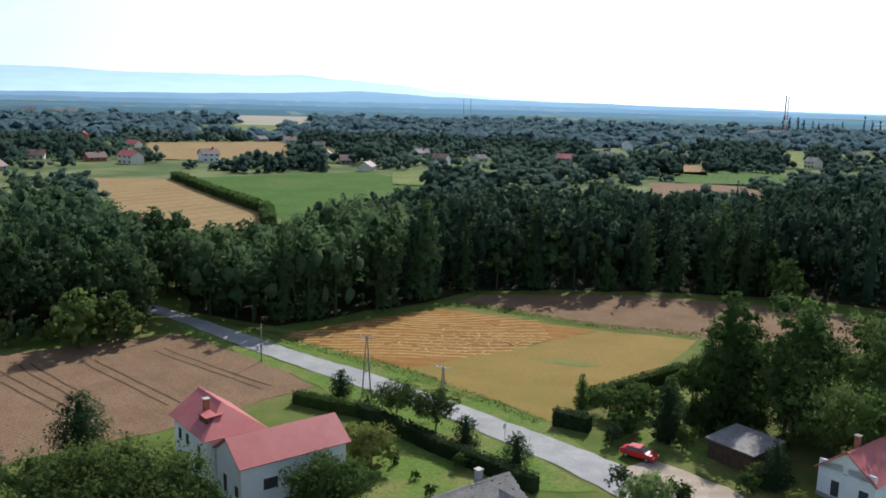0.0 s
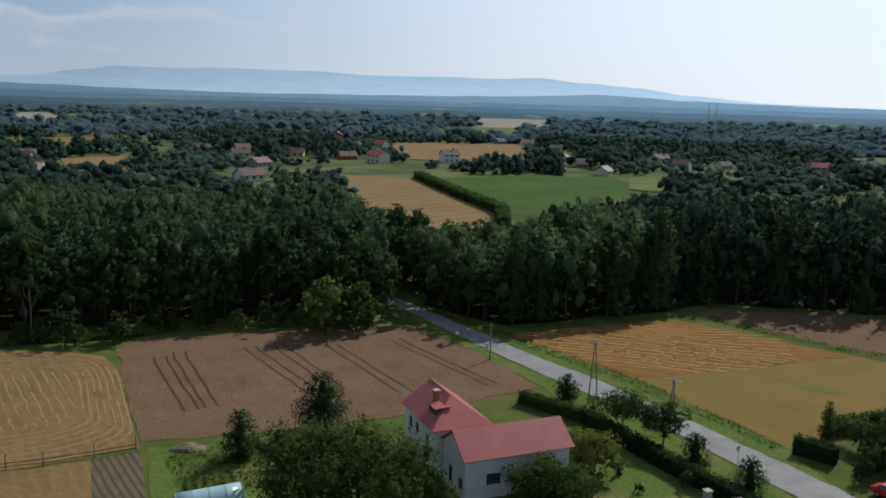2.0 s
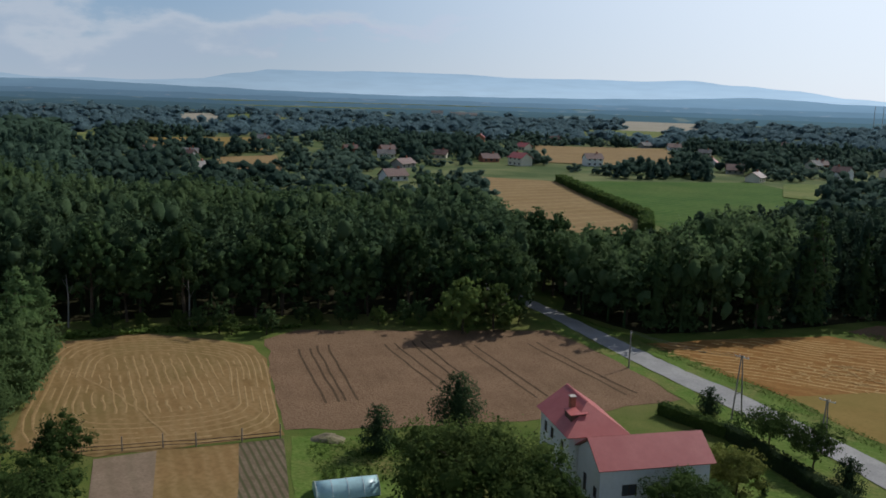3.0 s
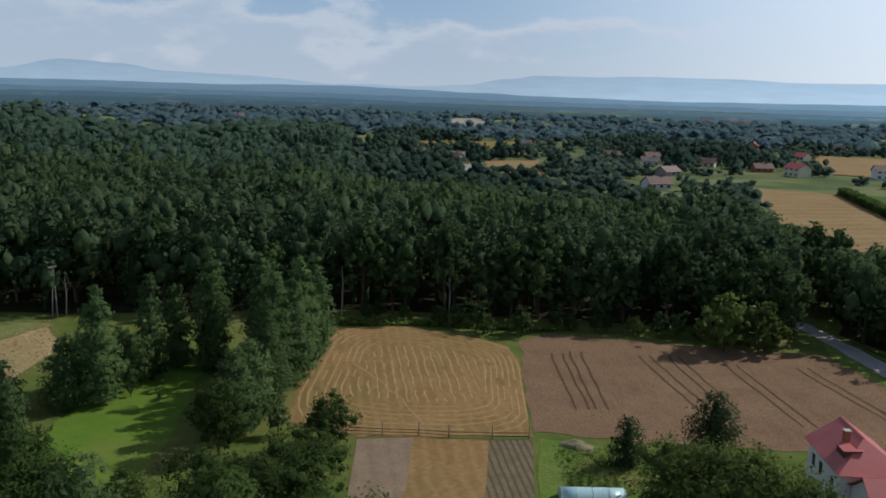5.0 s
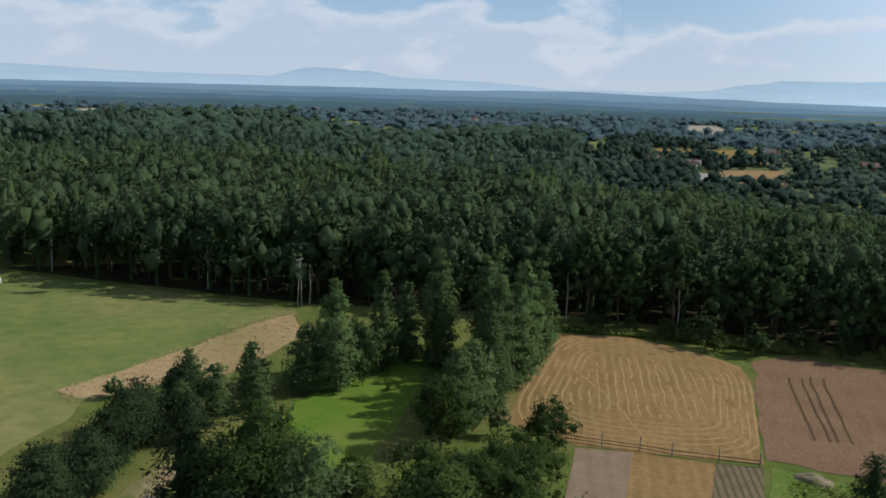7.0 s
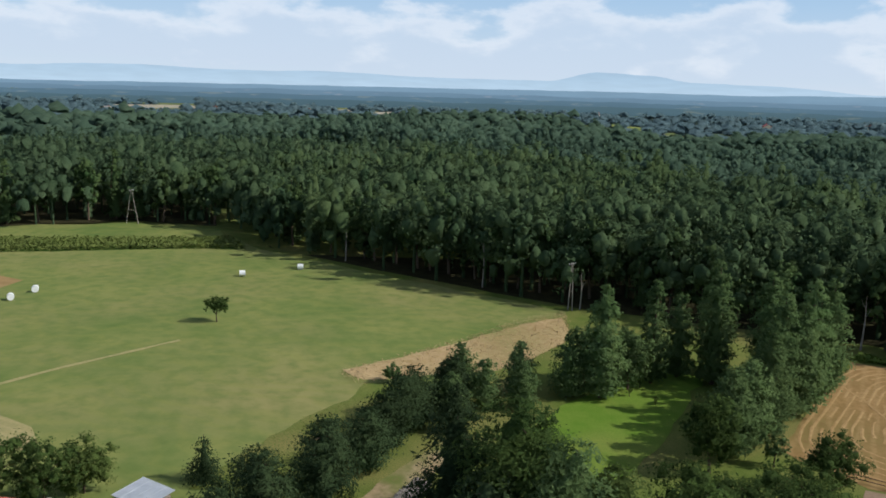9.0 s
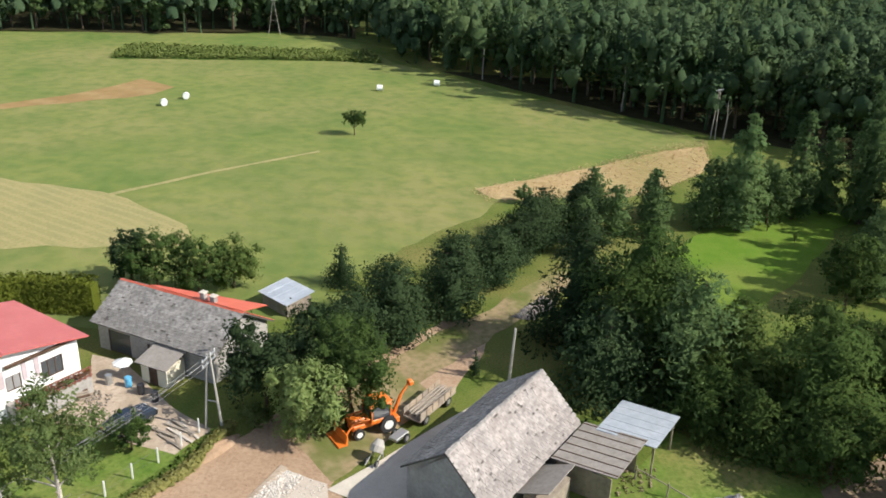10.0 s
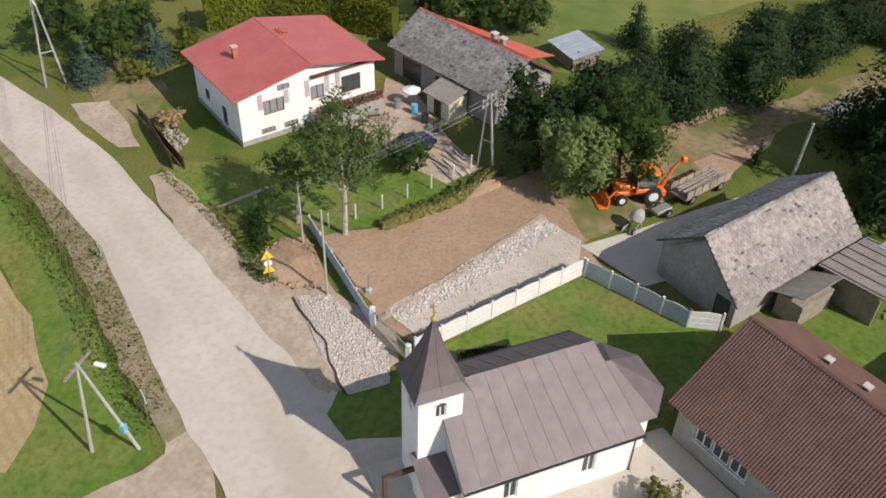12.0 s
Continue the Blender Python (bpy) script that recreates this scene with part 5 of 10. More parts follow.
sheet("path", [(-56.8, -5.5), (-60.5, -4.2), (-66, 0.5), (-70.5, 3.4), (-75.7, 8.6), (-79, 12.6), (-85, 17.6), (-91, 24), (-88, 25), (-80.5, 18.6), (-74, 12.4), (-68.6, 7.9), (-65.2, 4.6), (-63, 6), (-54.6, -0.2), (-52, -2.5)], 0.078, M["trodden"], "trodden sandy earth track along the pine row", "path", 1.5)
sheet("verge", [(-45.9, -33.6), (-49.6, -37), (-50.8, -35.9), (-46.9, -30), (-43.2, -25.2), (-41.4, -18.3), (-38.8, -12.9), (-36.4, -11.9), (-32.2, -13.6), (-32.9, -16.2), (-38.2, -23.4)], 0.084, M["dust"], "dusty shoulder between road and building plot", "verge", 1.2)
sheet("driveway", [(-55.4, -47.6), (-56, -42.6), (-58.5, -41.4), (-62.6, -42.4), (-64, -44), (-64, -48), (-61.6, -50.6), (-57.8, -47)], 0.065, M["trodden"], "earthen driveway with dry reddish patches before the white house", "driveway", 1.2)
sheet("driveway", [(-57.6, -49.4), (-55.4, -46.9), (-52.6, -41.5), (-53.3, -39.9), (-56.0, -42.6), (-59.2, -46.6)], 0.074, M["dust"], "pale dusty mouth of the driveway", "driveway", 0.8)
sheet("path", [(-47.3, -30.3), (-51.3, -27.5), (-51.8, -26.8), (-47.7, -29.6)], 0.075, M["dust"], "narrow pale garden path", "path", 0.6)
sheet("meadow", [(-84, -4), (-92, 2), (-101, 9), (-106, 15), (-112, 18), (-110, 26), (-101, 25), (-94, 17), (-88, 12), (-80, 4)], 0.055, M["grass"], "dry yellowish grass behind the pine row", "meadow", 2)


# ---- far hills ----
def profile(table, az):
    az = (az + 180) % 360 - 180
    for (a0, e0), (a1, e1) in zip(table, table[1:]):
        if a0 <= az <= a1:
            k = (az - a0) / (a1 - a0)
            k = k * k * (3 - 2 * k)
            return e0 + (e1 - e0) * k
    return table[0][1]


def hills(name, radius, table, foot, material, label, rough):
    bm = bmesh.new()
    prev = None
    n = 720
    for i in range(n + 1):
        az = -180 + 360 * i / n
        e = profile(table, az) + rough * (noise.noise((az * 0.35, radius, 0)) + 0.5 * noise.noise((az * 1.3, radius, 5)))
        x, y = -radius * math.sin(radians(az)), radius * math.cos(radians(az))
        z = 40 + radius * math.tan(radians(e))
        back = 1 + 250 / radius
        row = [bm.verts.new((x, y, foot)), bm.verts.new((x * (1 + back) / 2, y * (1 + back) / 2, z)), bm.verts.new((x * back, y * back, foot))]
        if prev:
            for j in (0, 1):
                bm.faces.new((prev[j], row[j], row[j + 1], prev[j + 1]))
        prev = row
    bmesh.ops.recalc_face_normals(bm, faces=bm.faces)
    return tagged(ob_of(name, bm, material), label, "hills", kind="structure")


FAR_PEAKS = [(-180, -0.2), (-60, -0.2), (-25, -0.18), (-12, -0.06), (-5, 0.12), (0, 0.5), (3.8, 0.95), (6.5, 1.15), (9.7, 1.4), (12, 1.3), (16, 1.31), (20, 1.28), (24, 1.42), (29.4, 1.46), (33, 1.36), (36.2, 1.36), (38, 1.1), (41, 0.64), (44, 0.45), (49, 0.45), (56, 0.84), (60, 0.92), (62.5, 1.3), (66, 1.44), (69, 0.8), (76, 0.8), (83, 0.98), (90, 0.9), (95, 1.05), (103, 0.8), (120, 0.5), (180, -0.2)]
NEAR_HILLS = [(-180, -0.3), (-25, -0.28), (-15, -0.12), (-9, 0.0), (-4, 0.06), (0, 0.16), (3, 0.32), (5.5, 0.42), (8, 0.3), (13, 0.12), (20, 0.0), (28, -0.08), (36, 0.0), (40, 0.12), (44, 0.2), (48, 0.34), (52, 0.3), (58, 0.18), (64, 0.22), (70, 0.16), (78, 0.1), (88, 0.02), (100, -0.1), (140, -0.2), (180, -0.3)]
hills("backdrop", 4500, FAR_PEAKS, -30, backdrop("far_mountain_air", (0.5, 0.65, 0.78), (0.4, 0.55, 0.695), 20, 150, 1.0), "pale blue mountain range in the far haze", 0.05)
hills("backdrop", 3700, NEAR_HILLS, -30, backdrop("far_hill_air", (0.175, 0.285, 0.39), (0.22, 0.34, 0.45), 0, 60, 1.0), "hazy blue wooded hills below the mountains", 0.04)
# glowing wooded ridges, each farther one painted with more haze
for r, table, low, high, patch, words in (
        (2700, [(-180, -0.45), (-25, -0.36), (0, -0.30), (20, -0.34), (35, -0.36), (50, -0.2), (75, -0.22), (105, -0.34), (180, -0.45)], (0.128, 0.218, 0.3), (0.155, 0.25, 0.335), (0.24, 0.30, 0.37), "haze-blue wooded ridge with pale clearings in the distance"),
        (2050, [(-180, -0.85), (-25, -0.66), (-8, -0.62), (10, -0.66), (25, -0.7), (38, -0.72), (52, -0.52), (70, -0.5), (90, -0.6), (112, -0.66), (180, -0.85)], (0.088, 0.16, 0.215), (0.11, 0.187, 0.245), (0.19, 0.25, 0.27), "hazy blue-green wooded ridge with pale fields"),
        (1540, [(-180, -1.2), (-25, -0.95), (-10, -1.05), (6, -0.98), (22, -0.96), (34, -1.1), (46, -0.9), (60, -0.82), (78, -0.9), (96, -0.95), (112, -1.0), (180, -1.2)], (0.068, 0.125, 0.155), (0.088, 0.15, 0.18), (0.18, 0.22, 0.2), "hazy dark blue-green wooded rise with small fields")):
    hills("backdrop", r, table, -20, backdrop("wooded_distance_haze", low, high, -10, 35, 1.0, patch), words, 0.07)

# ---- forests ----
rng = np.random.default_rng(5)
TOPS = [(-40, -3.3), (-25, -3.3), (-21.9, -4.2), (-20.3, -5.1), (-15.2, -5.4), (-12.7, -5.0), (-8, -5.05), (-4.2, -5.1), (1.4, -5.7), (5.1, -6.0), (8.5, -6.7), (9.9, -7.7), (11.5, -7.8), (12.6, -7.9), (13.3, -8.1), (14.3, -7.7), (17, -7.4), (19.6, -7.4), (23, -5.4), (25, -4.7), (30.9, -6.0), (34.5, -5.7), (41, -5.2), (47.5, -5.0), (50, -3.6), (54, -2.9), (120, -2.9)]


def tallest(x, y):
    """How high the woods stand: capped to fit the skyline TOPS seen from the camera, lower where the road comes
    through.
    """
    az = math.degrees(math.atan2(-x, y))
    return min(24.0, 40 + math.hypot(x, y) * math.tan(radians(profile(TOPS, az)))) * (1.0 + 0.3 * min(0.0, noise.noise((x * 0.03, y * 0.03, 6.0))))


HOLES = [GOLD, OLIVE, BROWNFAR, BROWN, STUB, MEADOW, [(-172, 412), (-40, 474), (0, 412), (-24, 270), (-40, 222), (-80, 222), (-125, 310)]] + FAR_RINGS
ROADWAY = [(-60, 160), (-46, 147), (-41, 151), (-56, 165)]
NORTH = [(-47, 156), (-29, 147), (-3, 168), (8, 180), (42, 183), (75, 180), (105, 160), (150, 140), (190, 220), (120, 270), (60, 275), (20, 265), (-10, 262), (-40, 250), (-48, 215), (-62, 195)]
n_spots = scatter(rng, NORTH, 6.0, HOLES + [ROADWAY])
front = [p for p in n_spots if math.hypot(*p) < 215]
mixed = [p for p in front if p[0] < -8 + 9 * noise.noise((p[0] * 0.05, p[1] * 0.05, 4.0))]
woods("forest", mixed, ("leaf", "round", "leaf"), 17, 10.5, 260, 0.8, M["light_woods"], "lighter broad-leaved end of the dark forest", 31, cap=tallest, fill=0.48, even=0.5)
front = [p for p in front if p not in mixed]
woods("forest", front, ("spruce", "spruce", "larch", "leaf"), 21, 8.5, 240, 0.9, M["shaded_spruce_woods"], "dark mixed forest of spruce and oak", 11, cap=tallest, fill=0.48)
woods("forest", [p for p in n_spots if math.hypot(*p) >= 215], ("spruce", "leaf", "larch", "leaf"), 20, 9, 120, 1.25, M["shaded_spruce_woods"], "dark forest crowns behind the forest edge", 21, cap=tallest, top=True)
WEST = [(-53.5, 149), (-70, 140), (-87, 127), (-106, 113), (-119, 101), (-147, 64), (-180, 37), (-214, 11), (-245, 4), (-262, -28), (-300, 0), (-330, 120), (-205, 182), (-170, 210), (-130, 235), (-90, 235), (-70, 215), (-64, 176)]
PINES = [(-260, -30), (-252, -60), (-255, -140), (-420, -160), (-460, 60), (-335, 110), (-303, 0)]
# near-black sheets that paint the shade below the crowns
sheet("forest_floor", NORTH, 0.02, M["forest_floor"], "leaf litter with painted shade under the spruce forest", "ground", 6)
sheet("forest_floor", WEST, 0.02, M["forest_floor"], "leaf litter with painted shade under the broad-leaved forest", "ground", 6)
sheet("forest_floor", PINES, 0.02, M["forest_floor"], "needle litter with painted shade under the pine forest", "ground", 6)
w_spots = scatter(rng, WEST, 7.0, HOLES + [ROADWAY])
near = [p for p in w_spots if math.hypot(*p) < 190]
rest = [p for p in w_spots if math.hypot(*p) >= 190]
stand = lambda p: noise.noise((p[0] * 0.021, p[1] * 0.021, 12.0)) + 0.35 * noise.noise((p[0] * 0.09, p[1] * 0.09, 2.0))
woods("forest", near, ("leaf", "round", "round", "leaf"), 19, 11.5, 340, 0.74, M["woods"], "dense dark broad-leaved forest", 12, cap=tallest, fill=0.42)
woods("forest", [p for p in rest if stand(p) <= 0.08], ("leaf", "round", "round"), 18, 12.5, 200, 0.86, M["woods"], "dense green forest canopy", 13, cap=tallest, lumps=9, top=True, even=0.8, fill=0.47)
woods("forest", [p for p in rest if stand(p) > 0.08], ("leaf", "leaf", "round", "larch"), 19, 11, 200, 0.82, M["light_woods"], "lighter stand of birch in the forest", 22, cap=tallest, lumps=9, top=True, even=0.8, fill=0.46)
woods("forest", [p for p in scatter(rng, PINES, 7.8) if math.hypot(*p) < 400], ("leaf", "round", "leaf", "larch"), 20, 11.5, 130, 1.0, M["pine_woods"], "tall dark pine forest behind the meadow", 14, cap=tallest, lumps=7, top=True, even=0.9, fill=0.46)
BEYOND = [(-330, 118), (-460, 60), (-420, -160), (-900, -260), (-1000, 300), (-640, 560), (-330, 290), (-207, 182)]
b_spots = [p for p in scatter(rng, BEYOND, 11.5, HOLES) if math.hypot(*p) < 540]
woods("forest", [p for p in b_spots if stand((p[0] * 0.5, p[1] * 0.5)) <= 0.02], ("leaf", "round", "leaf", "round"), 16, 14.5, 52, 1.45, M["hazed_far_woods"], "wide green forest canopy rolling away", 15, rise, lumps=6, even=0.8, fill=0.48, top=True)
woods("forest", [p for p in b_spots if stand((p[0] * 0.5, p[1] * 0.5)) > 0.02], ("round", "leaf", "round"), 19, 13.5, 52, 1.4, M["hazed_far_pines"], "darker stand of pines in the rolling forest", 25, rise, lumps=6, even=0.6, fill=0.46, top=True)
woods("forest", [p for p in scatter(rng, BEYOND, 19, HOLES) if math.hypot(*p) >= 540], ("leaf", "round", "leaf"), 16, 23, 26, 2.6, M["hazed_far_woods"], "wide green forest canopy far away", 19, lambda x, y: rise(x, y) - 3, lumps=4, even=1.2, fill=0.7, top=True)


def band(r0, r1, a0, a1, step):
    out, r = [], r0
    while r < r1:
        a = a0
        while a < a1:
            aa, rr = radians(a + rng.uniform(-0.5, 0.5) * math.degrees(step / r)), r + rng.uniform(-0.5, 0.5) * step
            out.append((-rr * math.sin(aa), rr * math.cos(aa)))
            a += math.degrees(step / r)
        r += step
    return out


VILLAGE = [(-382, 399), (-354, 401), (-310, 512), (-266, 483), (-240, 507), (-203, 502), (-178, 490), (-142, 521), (-162, 763), (-79, 576), (-59, 528), (-43, 480), (-17, 617), (-2, 528), (-256, 801), (-193, 358), (-51, 835), (-134, 748),
           (-329, 243), (-379, 394), (-347, 391), (-286, 331), (-274, 499), (-223, 425), (78, 561), (23, 570), (-19, 614), (249, 584), (314, 657), (505, 1125), (208, 1061), (296, 1105), (120, 640), (160, 760), (-100, 690), (-230, 640), (-300, 720), (-420, 560), (-905, 620), (-1000, 690), (-1075, 545), (-1190, 420), (-1230, 250), (-1290, 330), (-1160, 110), (-1330, -10), (-1250, -150), (-1420, 640), (-1700, 420), (-980, 830), (-760, 1050), (-640, 1240), (-880, 1330)]


def clear_of_village(p):
    """No tree stands on a house, nor just on the camera's side of one."""
    for hx, hy in VILLAGE:
        r = math.hypot(hx, hy)
        along = (p[0] * hx + p[1] * hy) / r
        across = abs(p[0] * hy - p[1] * hx) / r
        if -58 < along - r < 9 and across < 9:
            return False
    return True


grove = lambda p: noise.noise((p[0] * 0.009, p[1] * 0.009, 2.0)) + 0.45 * noise.noise((p[0] * 0.03, p[1] * 0.03, 7.0))
mid = [p for p in band(285, 800, -38, 52, 12.5) if not any(inside(p, q) for q in HOLES + [NORTH, WEST, BEYOND]) and clear_of_village(p)]
woods("forest", [p for p in mid if grove(p) > 0.1], ("leaf", "round", "leaf", "round", "spruce"), 14, 15, 40, 1.5, M["hazed_copse"], "dark copses of tall trees around the far village", 16, lambda x, y: rise(x, y) - 2.6, lumps=7, even=0.9, fill=0.62)
woods("forest", [p for p in mid if -0.3 < grove(p) <= 0.1 and rng.uniform() < 0.72], ("leaf", "round", "round"), 9.5, 12.5, 30, 1.2, M["hazed_village_trees"], "scattered garden trees around the far village", 26, lambda x, y: rise(x, y) - 2.2, lumps=5, even=1.2, fill=0.62)
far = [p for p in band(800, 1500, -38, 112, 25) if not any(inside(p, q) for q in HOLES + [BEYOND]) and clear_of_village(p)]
woods("forest", far, ("leaf", "round"), 14, 23, 8, 2.6, M["hazed_distant_woods"], "distant dark woods and copses", 17, lambda x, y: rise(x, y) - 4.5, lumps=3, even=1.6, fill=0.8)

# ---- buildings ----
def wall_panel(bm, u0, u1, z0, z1, holes, place, thick=0.28):
    """A wall from u0 to u1 along a line and z0 to z1 up, with holes (u, z, width, height) right through it. place(u, d, z) gives the point d metres behind the face."""
    us = sorted({u0, u1, *[h[0] - h[2] / 2 for h in holes], *[h[0] + h[2] / 2 for h in holes]})
    zs = sorted({z0, z1, *[h[1] - h[3] / 2 for h in holes], *[h[1] + h[3] / 2 for h in holes]})
    cache = {}

    def v(u, d, z):
        k = (round(u, 4), d, round(z, 4))
        if k not in cache:
            cache[k] = bm.verts.new(place(u, d, z))
        return cache[k]
    nu, nz = len(us) - 1, len(zs) - 1

    def solid(i, j):
        if not (0 <= i < nu and 0 <= j < nz):
            return False
        cu, cz = (us[i] + us[i + 1]) / 2, (zs[j] + zs[j + 1]) / 2
        return not any(abs(cu - h[0]) < h[2] / 2 and abs(cz - h[1]) < h[3] / 2 for h in holes)
    for i in range(nu):
        for j in range(nz):
            if not solid(i, j):
                continue
            a, b, c, d = us[i], us[i + 1], zs[j], zs[j + 1]
            bm.faces.new((v(a, 0, c), v(b, 0, c), v(b, 0, d), v(a, 0, d)))
            bm.faces.new((v(a, thick, d), v(b, thick, d), v(b, thick, c), v(a, thick, c)))
            for di, dj, p, q in ((-1, 0, (a, d), (a, c)), (1, 0, (b, c), (b, d)), (0, -1, (a, c), (b, c)), (0, 1, (b, d), (a, d))):
                if not solid(i + di, j + dj):
                    bm.faces.new((v(p[0], 0, p[1]), v(p[0], thick, p[1]), v(q[0], thick, q[1]), v(q[0], 0, q[1])))


def window(parent, place, u, z, w, h, frame_mat, bars=1, name="window", sill=True, pane=None):
    bm = bmesh.new()
    t = 0.07

    def bar(a, b, c, d, d0=0.06, d1=0.13):
        vs = [bm.verts.new(place(uu, dd, zz)) for uu, dd, zz in ((a, d0, c), (b, d0, c), (b, d0, d), (a, d0, d), (a, d1, c), (b, d1, c), (b, d1, d), (a, d1, d))]
        for q in ((0, 1, 2, 3), (7, 6, 5, 4), (0, 4, 5, 1), (1, 5, 6, 2), (2, 6, 7, 3), (3, 7, 4, 0)):
            bm.faces.new([vs[i] for i in q])
    l, r, b, tp = u - w / 2, u + w / 2, z - h / 2, z + h / 2
    bar(l, r, b, b + t)
    bar(l, r, tp - t, tp)
    bar(l, l + t, b + t, tp - t)
    bar(r - t, r, b + t, tp - t)
    for i in range(bars):
        c = l + w * (i + 1) / (bars + 1)
        bar(c - t / 2, c + t / 2, b + t, tp - t)
    bmesh.ops.recalc_face_normals(bm, faces=bm.faces)
    fr = part(name, bm, frame_mat, parent)
    bm = bmesh.new()
    bm.faces.new([bm.verts.new(place(uu, 0.10, zz)) for uu, zz in ((l + t, b + t), (r - t, b + t), (r - t, tp - t), (l + t, tp - t))])
    part("pane", bm, pane or M["glass"], fr, "pane with a pale curtain behind it" if pane else "dark reflecting window pane")
    if sill:
        bm = bmesh.new()
        bar(l - 0.08, r + 0.08, b - 0.06, b - 0.005, -0.08, 0.05)
        bmesh.ops.recalc_face_normals(bm, faces=bm.faces)
        part("sill", bm, M["white"], fr)
    return fr


SIDES = {"front": lambda L, W: (W, lambda u, d, z: (-L / 2 + d, W / 2 - u, z)),       # local -x end, u from its +y corner
         "back": lambda L, W: (W, lambda u, d, z: (L / 2 - d, -W / 2 + u, z)),
         "south": lambda L, W: (L, lambda u, d, z: (-L / 2 + u, -W / 2 + d, z)),      # local -y side
         "north": lambda L, W: (L, lambda u, d, z: (L / 2 - u, W / 2 - d, z))}


def gable_house(name, m, L, W, eave, ridge, over, wall_mat, roof_mats, label, category, openings=(), frame_mat=None, roof_style="plain", thick=0.12, plinth=None, over_end=None, hip=0.0, lift=0.0):
    """A house with its ridge along local x: walls with real openings, gables, two roof slopes. openings: (side, u, z, w, h, bars)."""
    e = thing(name, m, label, category)
    rise_ = (ridge - eave) / (W / 2 + over)
    wall_top = eave + rise_ * over - thick - 0.02
    apex = ridge - thick - 0.04
    for side in SIDES:
        span, place = SIDES[side](L, W)
        holes = [(o[1], o[2], o[3], o[4]) for o in openings if o[0] == side]
        bm = bmesh.new()
        a, b = (0, span) if side in ("front", "back") else (0.28, span - 0.28)
        wall_panel(bm, a, b, 0.0, wall_top, holes, place)
        if side == "front" or side == "back" and not hip:
            tri = [(0, wall_top), (span, wall_top), (span / 2, apex)]
            f = [bm.verts.new(place(u, 0, z)) for u, z in tri]
            g = [bm.verts.new(place(u, 0.28, z)) for u, z in tri]
            bm.faces.new(f)
            bm.faces.new(list(reversed(g)))
            for i in range(3):
                bm.faces.new((f[i], g[i], g[(i + 1) % 3], f[(i + 1) % 3]))
        bmesh.ops.recalc_face_normals(bm, faces=bm.faces)
        wall = part("wall", bm, wall_mat, e)
        for o in openings:
            if o[0] == side:
                window(wall, place, o[1], o[2], o[3], o[4], frame_mat or M["dark_wood"], o[5] if len(o) > 5 else 1, pane=o[6] if len(o) > 6 else None)
    if plinth:
        bm = bmesh.new()
        for x0, y0, x1, y1 in ((-L / 2 - 0.05, -W / 2 - 0.05, L / 2 + 0.05, -W / 2), (-L / 2 - 0.05, W / 2, L / 2 + 0.05, W / 2 + 0.05), (-L / 2 - 0.05, -W / 2, -L / 2, W / 2), (L / 2, -W / 2, L / 2 + 0.05, W / 2)):
            box(bm, x0, y0, 0, x1, y1, 0.45)
        part("plinth", bm, plinth, e)
    oe = over if over_end is None else over_end
    for sgn, rm in ((-1, roof_mats[0]), (1, roof_mats[-1])):
        x0, x1 = -L / 2 - oe, L / 2 + oe
        quad = [(x0, sgn * (W / 2 + over), eave + max(0, sgn) * lift), (x1, sgn * (W / 2 + over), eave + max(0, sgn) * lift), (x1 - hip, sgn * 0.0, ridge), (x0, sgn * 0.0, ridge)]
        roof_slope(e, quad, rm, roof_style, thick)
    if lift:                             # the higher rear eave: walls carried up to meet it
        low, tall = wall_top - 0.01, eave + lift + (ridge - eave - lift) / (W / 2 + over) * over - thick - 0.02
        for x0, x1 in ((-L / 2, -L / 2 + 0.28), (L / 2 - 0.28, L / 2)):
            bm = bmesh.new()
            ends = [[bm.verts.new((x, y, z)) for y, z in ((W / 2, low), (W / 2, tall), (0, apex), (0, apex - 0.3))] for x in (x0, x1)]
            bm.faces.new(ends[0])
            bm.faces.new(list(reversed(ends[1])))
            for i in range(4):
                bm.faces.new((ends[0][i], ends[1][i], ends[1][(i + 1) % 4], ends[0][(i + 1) % 4]))
            bmesh.ops.recalc_face_normals(bm, faces=bm.faces)
            part("gable", bm, wall_mat, e)
        bm = bmesh.new()
        box(bm, -L / 2 + 0.28, W / 2 - 0.28, low, L / 2 - 0.28, W / 2 - 0.002, tall)
        part("wall", bm, wall_mat, e)
    bm = bmesh.new()
    x0, x1 = -L / 2 - oe, L / 2 + oe - hip
    slab(bm, [(x0, -0.16, ridge - 0.03), (x1, -0.16, ridge - 0.03), (x1, 0, ridge + 0.05), (x0, 0, ridge + 0.05)], 0.04)
    slab(bm, [(x0, 0.16, ridge - 0.03), (x1, 0.16, ridge - 0.03), (x1, 0, ridge + 0.05), (x0, 0, ridge + 0.05)], 0.04)
    part("ridge_cap", bm, roof_mats[-1], e)
    if hip:
        bm = bmesh.new()
        x1 = L / 2 + oe
        slab(bm, [(x1, -W / 2 - over, eave), (x1, W / 2 + over, eave), (x1 - hip, 0, ridge)], thick)
        part("hip", bm, roof_mats[-1], e)
    return e


